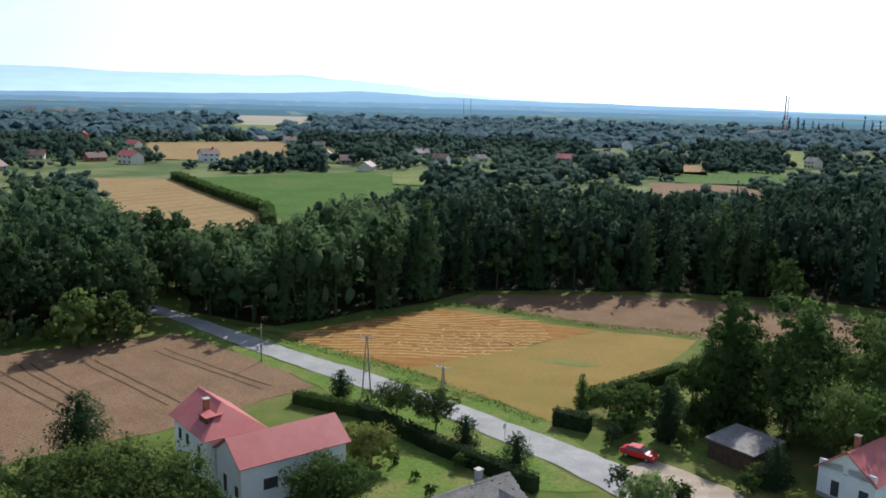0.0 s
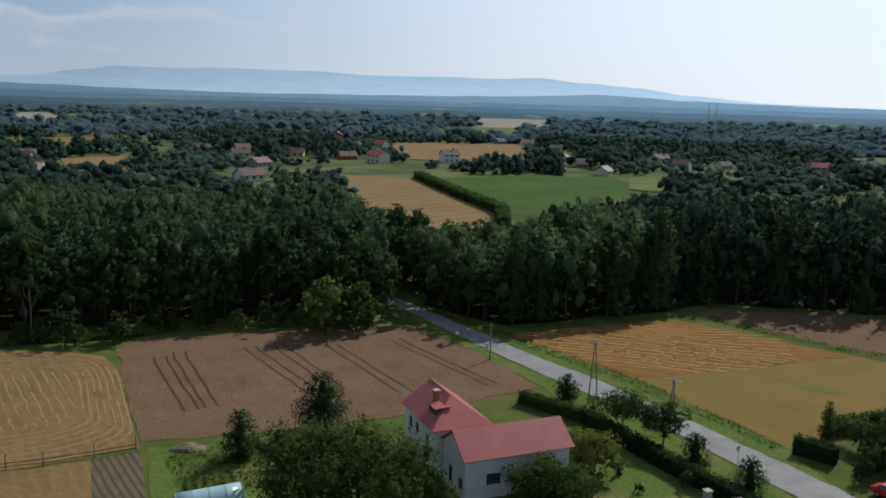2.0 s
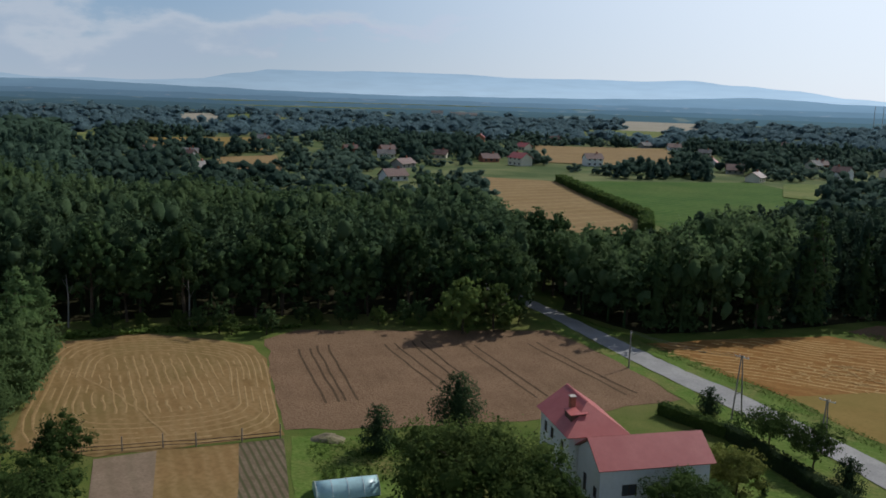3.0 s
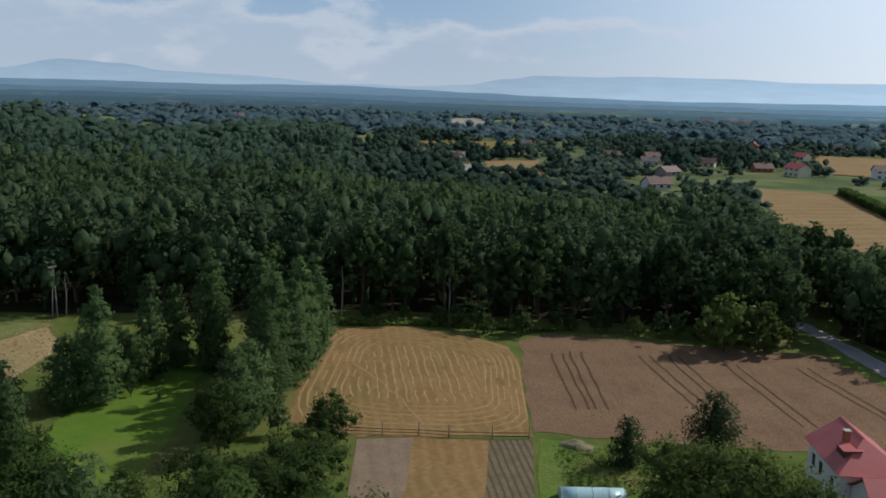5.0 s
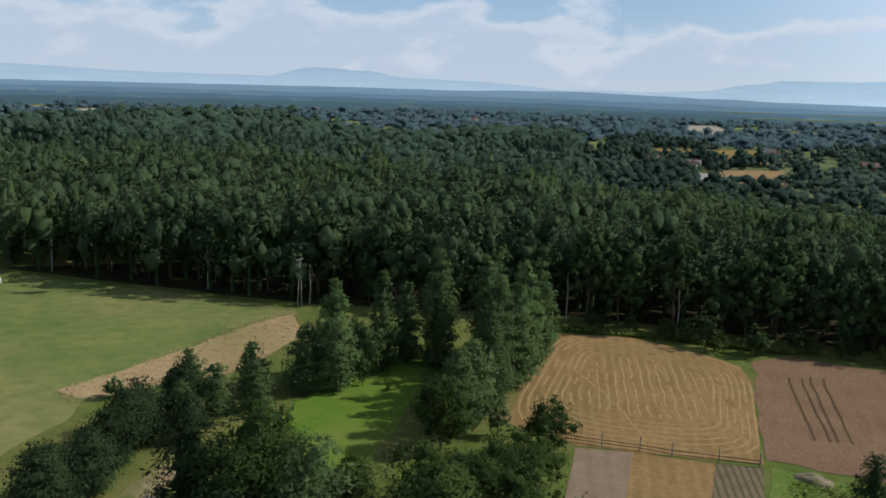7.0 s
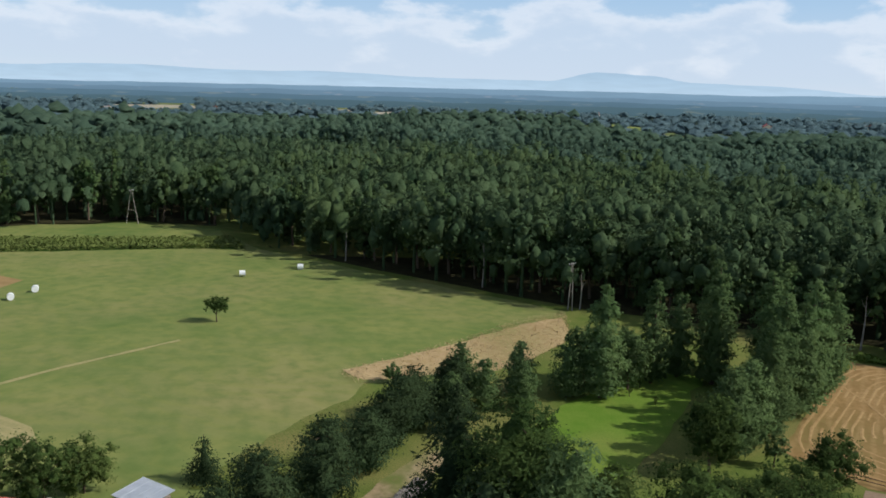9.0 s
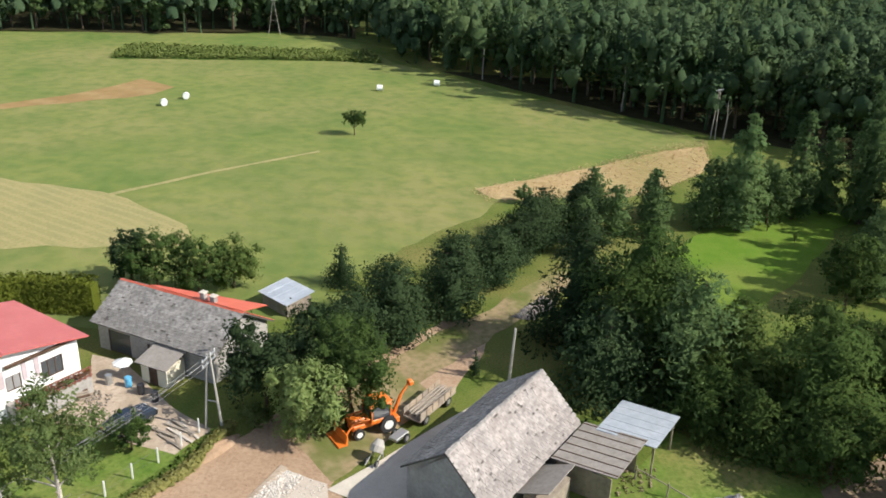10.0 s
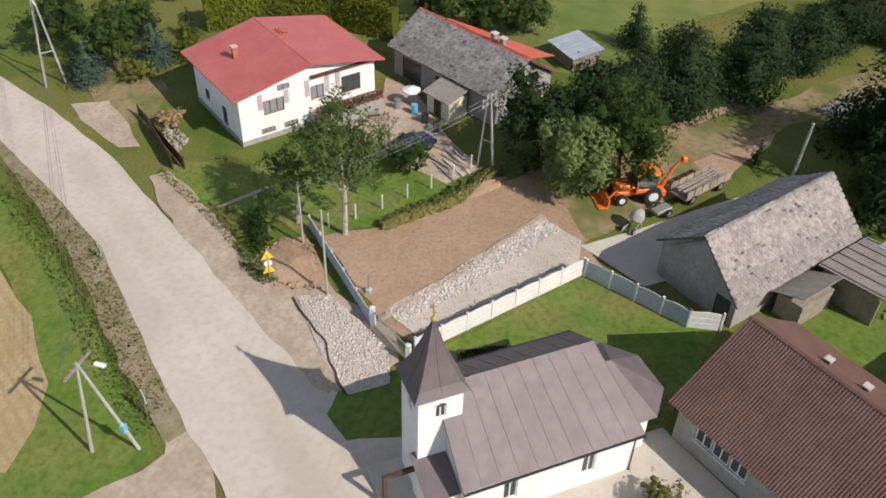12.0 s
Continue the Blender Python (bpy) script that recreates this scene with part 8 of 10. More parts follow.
tree("tree", "feathery", -55.2, 35.2, 10.5, 11.0, M["leaf"], "large leafy tree behind the old house", n=3000, size=0.5)
tree("tree", "feathery", -57.8, 27.2, 6.5, 7.5, M["leaf"], "low dark tree above the sheds", n=1500, size=0.42)
# two added trees, put here to darken the lawn where shade reaches
tree("tree", "feathery", -54.6, 29.6, 6.0, 6.5, M["leaf"], "low dark tree added to shade the back lawn's edge", n=1200, size=0.42)
tree("tree", "round", -50.4, 34.0, 6.5, 7.5, M["leaf"], "dark leafy tree added for shade above the back lawn", n=1300, size=0.44)
tree("shrub", "round", -52.0, 31.6, 3.4, 4.6, M["leaf_light"], "light bushy shrub at the edge of the back lawn", "shrub", n=700, size=0.3)
tree("tree", "round", -45.0, 40.5, 10.5, 11.0, M["leaf"], "large leafy tree behind the old house", n=2400, size=0.5)
tree("tree", "round", -58.0, 44.0, 9.5, 10.0, M["leaf"], "leafy tree beside the grey plot", n=1900, size=0.48)
for x, y, h, w in ((-99.2, 29.0, 6.4, 5.2), (-96.3, 23.5, 6.4, 6.6), (-92.9, 21.5, 6.8, 6.6), (-88.5, 18.5, 6.6, 6.2), (-83.5, 15.5, 6.4, 6.4), (-79.5, 11.0, 7.6, 6.4), (-75.0, 10.0, 8.8, 6.6), (-74.5, 3.8, 6.8, 6.8), (-70.5, 4.5, 7.6, 6.4), (-67.5, 0.5, 6.9, 6.4)):
    tree("pine", "pine", x - 2.4, y - 1.5, h, w, M["needle"], "bushy dark pine in a row along the meadow", n=1700, size=0.4, group="pine row")
tree("tree", "round", -61.4, -8.0, 8.4, 7.8, M["needle"], "dense dark tree beside the old barn", n=2300, size=0.4)
tree("tree", "round", -59.8, -1.0, 9.2, 7.4, M["leaf"], "dense dark tree behind the loader", n=2200, size=0.4)
tree("tree", "round", -65.5, -3.4, 8.0, 7.4, M["needle"], "dense dark tree behind the willow", n=1900, size=0.42)
tree("willow", "willow", -57.4, -4.5, 7.4, 5.6, M["willow"], "pale green weeping willow beside the plot", n=2600, size=0.34)
tree("shrub", "round", -59.3, -8.6, 2.0, 2.6, M["willow"], "low pale shrub beside the plot", "shrub", n=400, size=0.26)
tree("conifer", "spruce", -85.5, -2.5, 5.4, 4.0, M["needle"], "young conifer at the meadow's edge", n=900, size=0.34)
for x, y, h, w, leaf in ((-84.6, -21.5, 7.0, 7.0, "leaf"), (-83.0, -17.0, 6.4, 6.0, "leaf"), (-85.0, -13.8, 5.6, 5.6, "leaf_light"), (-86.5, -24.5, 6.2, 5.0, "needle")):
    tree("tree", "round", x, y, h, w, M[leaf], "leafy tree behind the slate barn", n=1300, size=0.38)
tree("birch", "open", -47.4, -19.6, 11.4, 5.6, M["birch"], "birch with a pale forked stem beside the plot", n=2300, size=0.3, bark=BIRCH)
tree("tree", "open", -47.6, -23.4, 7.0, 4.4, M["leaf_light"], "thin garden tree beside the earth heap", n=800, size=0.3, bark=BIRCH)
tree("shrub", "round", -56.6, -17.5, 3.4, 3.4, M["leaf"], "garden shrub beside the dark car", "shrub", n=600, size=0.26)
tree("shrub", "round", -55.0, -21.0, 2.4, 3.6, M["leaf"], "low garden shrub before the terrace", "shrub", n=500, size=0.26)
tree("conifer", "spruce", -66.5, 9.6, 2.9, 1.1, M["needle"], "small slim conifer on the earth track", n=300, size=0.2)
tree("spruce", "spruce", -61.8, -50.2, 4.9, 4.2, M["blue_needle"], "blue spruce in the front garden", n=1300, size=0.28)
tree("spruce", "spruce", -67.2, -46.4, 4.7, 4.2, M["blue_needle"], "blue spruce beside the hedge", n=1200, size=0.28)
tree("tree", "round", -64.6, -49.3, 6.6, 5.4, M["leaf"], "dense dark garden tree", n=1500, size=0.34)
tree("conifer", "spruce", -68.9, -43.9, 4.4, 3.2, M["thuja"], "yellow-green garden conifer beside the house", n=900, size=0.26)
tree("tree", "round", -66.5, -56.0, 6.5, 6.0, M["leaf"], "dark garden tree by the road", n=1400, size=0.36)
tree("tree", "round", -71.0, -50.5, 5.0, 5.0, M["leaf"], "dark leafy garden tree by the spruces", n=1100, size=0.34)
tree("conifer", "spruce", -73.0, -46.0, 3.5, 2.6, M["needle"], "small dark garden conifer", n=500, size=0.24)
tree("shrub", "round", -63.6, -46.0, 2.2, 3.2, M["leaf_yellow"], "low ochre garden shrub", "shrub", n=500, size=0.24)
tree("tree", "round", -87.0, -42.5, 5.6, 5.6, M["leaf_light"], "garden tree beside the cream house", n=1300, size=0.34)
tree("shrub", "round", -83.5, -39.5, 3.0, 4.0, M["leaf_light"], "garden shrub beside the thuja hedge", "shrub", n=600, size=0.3)
tree("shrub", "round", -81.0, -52.5, 2.2, 3.0, M["leaf"], "garden shrub before the cream house", "shrub", n=500, size=0.28)
tree("shrub", "round", -30.3, 4.6, 1.8, 2.6, M["leaf_yellow"], "flowering shrub beside the chapel", "shrub", n=500, size=0.2)
tree("shrub", "round", -28.5, 5.5, 1.5, 1.9, M["leaf"], "round dark shrub beside the chapel", "shrub", n=400, size=0.18)
hedge("hedge", [(-79.5, -26.2), (-80.6, -33.3), (-79.0, -40.5), (-75.5, -45.5)], 3.6, 2.0, M["thuja"], "tall yellow-green thuja hedge behind the white house", 200, 0.3)
hedge("hedge", [(-59.3, -10.5), (-53.5, -13.0), (-48.8, -17.2)], 0.7, 0.8, M["weeds"], "rough grassy bank above the plot", 90, 0.26)
tree("tree", "open", -146.5, -1.6, 4.4, 4.2, M["leaf"], "lone small tree on the meadow", n=700, size=0.36)
mound("earth_mound", -51.8, 80.8, 2.2, 1.4, 0.7, 20, M["ditch"], "dark heap of garden compost beside the plots", 23)
tufts("weeds", [(-53.5, 78.5), (-47.5, 84.0), (-41, 82.0), (-38, 76), (-46, 70.5)], 1500, 0.35, 0.26, M["grass_blade"], "tall rough garden grass beside the plots", 44)
for i in range(6):                                   # short rows of vegetables
    a, b = Vector((-47.6 + 0.75 * i, 73.6 + 0.55 * i)), Vector((-44.4 + 0.75 * i, 69.6 + 0.55 * i))
    n_ = Vector((b.y - a.y, a.x - b.x)).normalized() * 0.2
    tufts("vegetables", [tuple(a - n_), tuple(b - n_), tuple(b + n_), tuple(a + n_)], 130, 0.4, 0.2, M["leaf_light"], "row of leafy green vegetables in the garden", 80 + i, "vegetables")
tufts("reeds", [(-126 + (x + 126) * 1.16, 37 + (y - 37) * 1.06) for x, y in REEDS], 4600, 0.8, 0.2, M["straw_tuft"], "tall dry straw-coloured reeds", 33, "reeds")
tufts("weeds", [(-84, -4), (-92, 2), (-101, 9), (-106, 15), (-110, 26), (-101, 25), (-94, 17), (-88, 12)], 1500, 0.3, 0.15, M["grass_blade"], "rough tall grass behind the pine row", 34)
tufts("weeds", [(-83, 118), (-82, 120), (-100, 107.5), (-112, 97), (-110, 94), (-100, 105)], 1500, 0.7, 0.5, M["grass_blade"], "weeds along the forest edge", 35)
tufts("maize", [(-214, -60), (-214.8, -8.8), (-213, 5), (-226, 2), (-231, -60)], 9000, 1.3, 0.6, M["maize_leaf"], "tall green maize plants in a strip", 36, "maize")
tufts("weeds", [(-46.5, -24.5), (-44.5, -26.5), (-43.2, -25.4), (-46, -29), (-48, -31)], 500, 0.3, 0.2, M["weeds"], "weeds beside the gravel road", 37)
tufts("weeds", [(-47.7, -49.2), (-42.6, -42.9), (-39.2, -38.1), (-31.5, -29), (-28, -25), (-28.6, -23.0), (-33, -27.4), (-41, -36), (-45.3, -42.5)], 2600, 0.2, 0.15, M["weeds"], "dry weeds in the road ditch", 38)
tufts("weeds", [(-46.6, -50.2), (-41.6, -43.4), (-38.0, -38.6), (-30.4, -29.6), (-26.4, -24.4), (-27.4, -23.4), (-31.2, -28.2), (-38.8, -36.8), (-43.4, -42.6)], 1500, 0.22, 0.16, M["grass_blade"], "green weeds along the ditch's edge", 41)
tufts("weeds", [(-50.9, -36.4), (-47.2, -30.4), (-43.6, -25.6), (-42.6, -24.4), (-43.4, -26.6), (-46.6, -31.0), (-50.2, -36.8)], 700, 0.22, 0.15, M["weeds"], "rough weeds between road shoulder and lawn", 42)
tufts("weeds", [(-45.2, -25.8), (-43.8, -26.6), (-41.4, -24.8), (-40.4, -23.0), (-41.2, -21.6), (-43.2, -24.2), (-45.2, -24.6)], 900, 0.45, 0.17, M["grass_blade"], "tall green weeds round the road sign", 43)
for x, y, h, w in ((-45.3, -25.3, 1.7, 1.9), (-44.4, -24.9, 1.2, 1.5), (-46.4, -26.2, 1.5, 1.8)):
    tree("shrub", "round", x, y, h, w, M["leaf"], "low dark shrub beside the earth heap", "shrub", n=300, size=0.2)

# front rows of the woods, tree by tree
PROTOS = []
for kind, h, w, leaf, words in (("leaf", 17, 10, "edge", "tall dark oak at the forest edge"), ("round", 14, 11, "edge", "broad dark tree at the forest edge"), ("leaf", 19, 9, "edge", "tall ash tree at the forest edge"), ("spruce", 20, 7.5, "edge", "tall dark spruce at the forest edge"), ("larch", 20, 8, "edge", "tall dark fir at the forest edge"), ("round", 10, 9, "leaf_light", "lower leafy tree at the forest edge")):
    PROTOS.append(tree("tree", kind, 0, 900 + len(PROTOS), h, w, M[leaf], words, n=480, size=0.9, group="forest edge"))
er = random.Random(8)


def edge_row(line, picks, step, back, low=1.0):
    for a, b in zip(line, line[1:]):
        a, b = Vector(a), Vector(b)
        k = max(1, int((b - a).length / step))
        d = (b - a).normalized()
        out = Vector((-d.y, d.x)) * back
        for i in range(k):
            p = a.lerp(b, (i + er.uniform(0.1, 0.9)) / k) + out * er.uniform(0.5, 1.5)
            src = PROTOS[er.choice(picks)]
            base_h = (17, 14, 19, 20, 20, 10)[PROTOS.index(src)]
            s = low * min(er.uniform(0.7, 1.05), max(0.3, tallest(p.x, p.y) / base_h))
            c = copy_thing(src, pose(p.x, p.y, 0, 0, 0, er.uniform(0, 360)) @ Matrix.Scale(s, 4))
    return


edge_row([(-44, 154), (-29, 146.5), (-2, 168), (9, 180), (42, 182), (75, 179)], (3, 4, 3, 4, 0, 2), 5.6, 2.2)
edge_row([(-52, 146.5), (-68, 137.5), (-85, 124.5), (-103, 111), (-115.5, 99.5)], (0, 1, 2, 5, 0, 2), 4.6, -2.5)
edge_row([(-47.2, 142.5), (-64, 132), (-82, 121), (-84.5, 110.5), (-90, 109.5), (-101, 107), (-110.5, 98)], (0, 1, 5, 1), 3.4, -0.8, 0.36)
edge_row([(-117, 101), (-149.5, 68.5), (-182.5, 41.5), (-216, 15), (-247, 7)], (0, 1, 2, 1, 4, 2), 5.2, -2.4)
edge_row([(-250, 0), (-262, -28), (-254, -60), (-256, -110)], (4, 2, 4, 0), 8.0, -2.5)
for i, p in enumerate(PROTOS):                      # the first of each kind joins the rows as well
    p.matrix_basis = pose(*((-60, 144), (-52.5, 143), (-92, 128), (20, 183), (60, 183), (-56.6, 130.5))[i], 0, 0, 0, 40 * i)
for k, (x, y) in enumerate(((-55.5, 170), (-58.5, 175), (-57, 182), (-61.5, 181), (-53, 176), (-63, 188), (-52, 166))):   # trees that close the view where the road bends
    copy_thing(PROTOS[(0, 1, 2)[k % 3]], pose(x, y, 0, 0, 0, 77 * k) @ Matrix.Scale(0.8 + 0.05 * (k % 3), 4))
copy_thing(PROTOS[5], pose(71, 175.5, 0, 0, 0, 15))
copy_thing(PROTOS[5], pose(-52.5, 134.5, 0, 0, 0, 105) @ Matrix.Scale(0.9, 4))
for x, y, h in ((-115, 100, 9), (-99, 111, 8), (-146, 64, 7), (-166, 51, 10), (-196, 27, 11)):
    e = thing("dead_tree", pose(x, y, 0), "bare pale tree stem at the forest edge", "tree")
    bm = bmesh.new()
    tube(bm, (0, 0, -0.1), (0.15, 0.1, h * 0.55), 0.16, 0.12, 7)
    tube(bm, (0.15, 0.1, h * 0.55), (0.1, -0.1, h), 0.12, 0.04, 7)
    part("trunk", bm, M["pole"], e)
    bm = bmesh.new()
    tube(bm, (0.15, 0.1, h * 0.6), (0.9, 0.5, h * 0.8), 0.05, 0.02, 5)
    tube(bm, (0.12, 0.0, h * 0.75), (-0.7, -0.3, h * 0.92), 0.04, 0.02, 5)
    part("branch", bm, M["pole"], e)


# ---- poles and wires ----
def a_pole(x, y, h, turn, label, spread=1.3, material=None, arms=1):
    e = thing("power_pole", pose(x, y, 0, 0, 0, turn), label, "power pole")
    m = material or M["pole"]
    for s in (-1, 1):
        bm = bmesh.new()
        tube(bm, (s * spread, 0, -0.2), (s * 0.12, 0, h), 0.115, 0.075, 8)
        part("leg", bm, m, e)
    bm = bmesh.new()
    tube(bm, (-spread * 0.62, 0, h * 0.4), (spread * 0.62, 0, h * 0.4), 0.06, n=6)
    part("brace", bm, m, e)
    for k in range(arms):
        bm = bmesh.new()
        z = h - 0.25 - 0.5 * k
        box(bm, -0.05, -1.0, z, 0.05, 1.0, z + 0.1)
        arm = part("crossarm", bm, M["metal"], e)
        for y0 in (-0.9, -0.3, 0.3, 0.9):
            bm = bmesh.new()
            tube(bm, (0, y0, z + 0.1), (0, y0, z + 0.28), 0.05, 0.035, 6)
            part("insulator", bm, M["white"], arm)
    return e


def one_pole(x, y, h, label, material=None, r=0.12, lean=0.0, arm=True):
    e = thing("power_pole", pose(x, y, 0, 0, 0, 20), label, "power pole")
    bm = bmesh.new()
    tube(bm, (0, 0, -0.2), (lean, 0, h), r, r * 0.7, 8)
    part("pole", bm, material or M["pole"], e)
    if arm:
        bm = bmesh.new()
        box(bm, lean - 0.05, -0.6, h - 0.4, lean + 0.05, 0.6, h - 0.3)
        part("crossarm", bm, M["metal"], e)
    return e


def wire(a, b, sag, label="thin grey overhead power wire"):
    """One sagging wire: a four-sided bar bent along its curve."""
    a, b = Vector(a), Vector(b)
    d = (b - a).normalized()
    side = Vector((-d.y, d.x, 0)).normalized() * 0.012
    up = Vector((0, 0, 0.012))
    bm = bmesh.new()
    prev = None
    for i in range(15):
        f = i / 14
        p = a.lerp(b, f) - Vector((0, 0, 4 * sag * f * (1 - f)))
        ring = [bm.verts.new(p + o) for o in (side, up, -side, -up)]
        if prev:
            for k in range(4):
                bm.faces.new((prev[k], prev[(k + 1) % 4], ring[(k + 1) % 4], ring[k]))
        else:
            bm.faces.new(list(reversed(ring)))
        prev = ring
    bm.faces.new(prev)
    return tagged(ob_of("wire", bm, M["wire"]), label, "wire", "power wires")


a_pole(-9.9, 112.6, 8.3, 65, "grey A-shaped timber power pole beside the road", 1.2)
a_pole(0.5, 108.6, 5.6, 65, "short A-shaped power pole behind the garden trees", 0.8)
one_pole(-27.1, 126.2, 5.9, "single grey power pole beside the road")
a_pole(-145.9, 62.0, 9.0, 30, "twin-legged timber power pole at the meadow's corner", 0.5)
a_pole(-255.2, -25.2, 9.6, 60, "tall A-shaped power pole before the pine forest", 2.0)
a_pole(-58.9, -11.8, 6.8, 70, "A-shaped concrete power pole beside the plot", 0.75, M["conc_pole"], 2)
one_pole(-65.1, 12.4, 5.6, "pale concrete pole behind the barn", M["conc_pole"], 0.15, 0.5, False)
one_pole(-40.9, -18.4, 7.1, "slim grey lamp pole at the plot's wall", M["conc_pole"], 0.09, 0.0, False)
one_pole(-45.5, -22.1, 5.4, "slim grey pole beside the earth heap", M["conc_pole"], 0.09, 0.0, False)
a_pole(-60.3, -52.8, 8.2, 140, "A-shaped power pole beside the gravel road", 0.9, M["conc_pole"])
pa = thing("power_pole", pose(-25.3, -25.0, 0, 0, 0, 0), "leaning twin-legged power pole with a street lamp", "power pole")
for x, y in ((0.35, -1.0), (-0.6, 1.45)):
    bm = bmesh.new()
    tube(bm, (x, y, -0.2), (0.0, -0.3, 7.0), 0.11, 0.075, 8)
    part("leg", bm, M["conc_pole"], pa)
bm = bmesh.new()
box(bm, -1.1, -0.35, 6.7, 1.1, -0.25, 6.82)
arm = part("crossarm", bm, M["metal"], pa)
for x0 in (-1.0, -0.5, 0.5, 1.0):
    bm = bmesh.new()
    tube(bm, (x0, -0.3, 6.82), (x0, -0.3, 7.02), 0.05, 0.035, 6)
    part("insulator", bm, M["brick"], arm)
bm = bmesh.new()
tube(bm, (0, -0.2, 6.6), (-0.2, 0.7, 7.0), 0.03, n=6)
lamp_arm = part("lamp_arm", bm, M["metal"], pa)
bm = bmesh.new()
box(bm, -0.36, 0.6, 6.95, -0.08, 1.25, 7.1, 0.04)
part("lamp_head", bm, M["white"], pa, "pale street lamp head")
bm = bmesh.new()
box(bm, -0.62, 0.75, 1.5, -0.28, 1.05, 2.1, 0.03)
part("meter_box", bm, M["blue_paint"], pa, "small blue box on the leg")
for dx in (-1.0, -0.5, 0.5, 1.0):
    wire((-25.3 + dx, -25.3, 7.0), (-60.3 + dx * 0.7, -52.8 + dx * 0.5, 8.0), 0.9)
for dz, off in ((6.5, -0.5), (6.2, 0.3), (5.9, 0.0), (6.5, 0.6)):
    wire((-58.9 + off, -11.8 - off, dz), (-45.5, -22.1, dz - 1.2), 0.4)
for dy in (-0.9, 0.0, 0.9):
    wire((-9.9 + dy * 0.4, 112.6 + dy, 8.3), (-27.1, 126.2 + dy * 0.4, 5.7), 0.5)
mast = thing("radio_mast", pose(482.8, 1238.1, 3), "tall slim red and white radio mast", "mast")
for i in range(8):
    bm = bmesh.new()
    tube(bm, (-1.6, 0, i * 6.7), (-1.6, 0, i * 6.7 + 6.7), 1.0, n=6)
    tube(bm, (2.0, 0, i * 6.7), (2.0, 0, i * 6.7 + 6.7), 0.7, n=6)
    part("section", bm, M["bright_red"] if i % 2 else M["white"], mast)
for x, y in ((31, 1500), (43, 1500)):
    m2 = thing("radio_mast", pose(x, y, 3), "slim grey distant mast", "mast")
    bm = bmesh.new()
    tube(bm, (0, 0, 0), (0, 0, 40), 0.7, 0.4, 6)
    part("shaft", bm, M["metal"], m2)
woods("poplar_row", [(500 + i * 11, 1290 + (i % 2) * 6) for i in range(9)] + [(620 + i * 12, 1290) for i in range(10)], ("larch",), 25, 9, 60, 2.2, M["hazed_distant_woods"], "distant row of tall poplars", 41, rise)

# ---- fields' small things ----
for x, y in ((-166.5, -37.7), (-172.4, -34.7), (-182.0, 3.4), (-187.6, 15.9)):
    e = thing("hay_bale", pose(x, y, 0.1, 0, 0, x % 90), "white film-wrapped round hay bale on the meadow", "hay bale", "meadow bales")
    bm = bmesh.new()
    tube(bm, (-0.6, 0, 0.6), (0.6, 0, 0.6), 0.62, n=16)
    bmesh.ops.bevel(bm, geom=[ed for ed in bm.edges if ed.calc_face_angle(0) > 1.0], offset=0.08, segments=2, affect="EDGES")
    part("wrap", bm, M["bale"], e)
posts = thing("fence", pose(-63, 72.5, 0), "old wire fence with timber posts", "fence")
LP = [(-74, 63.5), (-69.8, 67.0), (-66.6, 69.9), (-63.7, 72.0), (-60.0, 75.5), (-56.9, 78.6)]
for x, y in LP:
    bm = bmesh.new()
    tube(bm, (x + 63, y - 72.5, 0), (x + 63, y - 72.5, 1.7), 0.08, 0.07, 7)
    part("post", bm, M["old_wood"], posts)
for (x0, y0), (x1, y1) in zip(LP, LP[1:]):
    for z in (0.35, 0.75):
        bm = bmesh.new()
        tube(bm, (x0 + 63, y0 - 72.5, z), (x1 + 63, y1 - 72.5, z), 0.05, n=5)
        part("rail", bm, M["dark_wood"], posts)
green = thing("greenhouse", pose(-42.8, 70.2, 0, 0, 0, 43), "low greenhouse under pale blue plastic film", "greenhouse")
bm = bmesh.new()
prev = None
for x in (-3.2, -1.6, 0, 1.6, 3.2):
    row = [bm.verts.new((x, 1.45 * math.cos(a), 0.03 + 1.45 * math.sin(a))) for a in [math.pi * i / 10 for i in range(11)]]
    if prev:
        for i in range(10):
            f = bm.faces.new((prev[i], row[i], row[i + 1], prev[i + 1]))
            f.smooth = True
    else:
        bm.faces.new(list(reversed(row)))
    prev = row
bm.faces.new(prev)
bmesh.ops.recalc_face_normals(bm, faces=bm.faces)
part("cover", bm, M["film"], green)
for x in (-3.2, -1.6, 0, 1.6, 3.2):
    bm = bmesh.new()
    pts = [(x, 1.48 * math.cos(a), 0.03 + 1.48 * math.sin(a)) for a in [math.pi * i / 10 for i in range(11)]]
    for a, b in zip(pts, pts[1:]):
        tube(bm, a, b, 0.03, n=5)
    part("hoop", bm, M["white"], green)
tarp = thing("tarpaulin", pose(-80.5, 32.5, 0), "crumpled teal tarpaulin in the garden", "tarpaulin")
bm = bmesh.new()
bmesh.ops.create_icosphere(bm, subdivisions=3, radius=1.0, matrix=Matrix.Diagonal((1.7, 1.0, 0.8, 1)))
for v in bm.verts:
    v.co *= 1 + 0.25 * noise.noise(v.co * 1.6)
    v.co.z = max(0.0, v.co.z)
part("sheet", bm, M["teal"], tarp)
for x, y in ((-104, 55), (-101, 52), (-97.5, 54)):
    tree("sapling", "open", x, y, 1.3, 0.9, M["leaf_light"], "small sapling on the garden lawn", n=120, size=0.16)


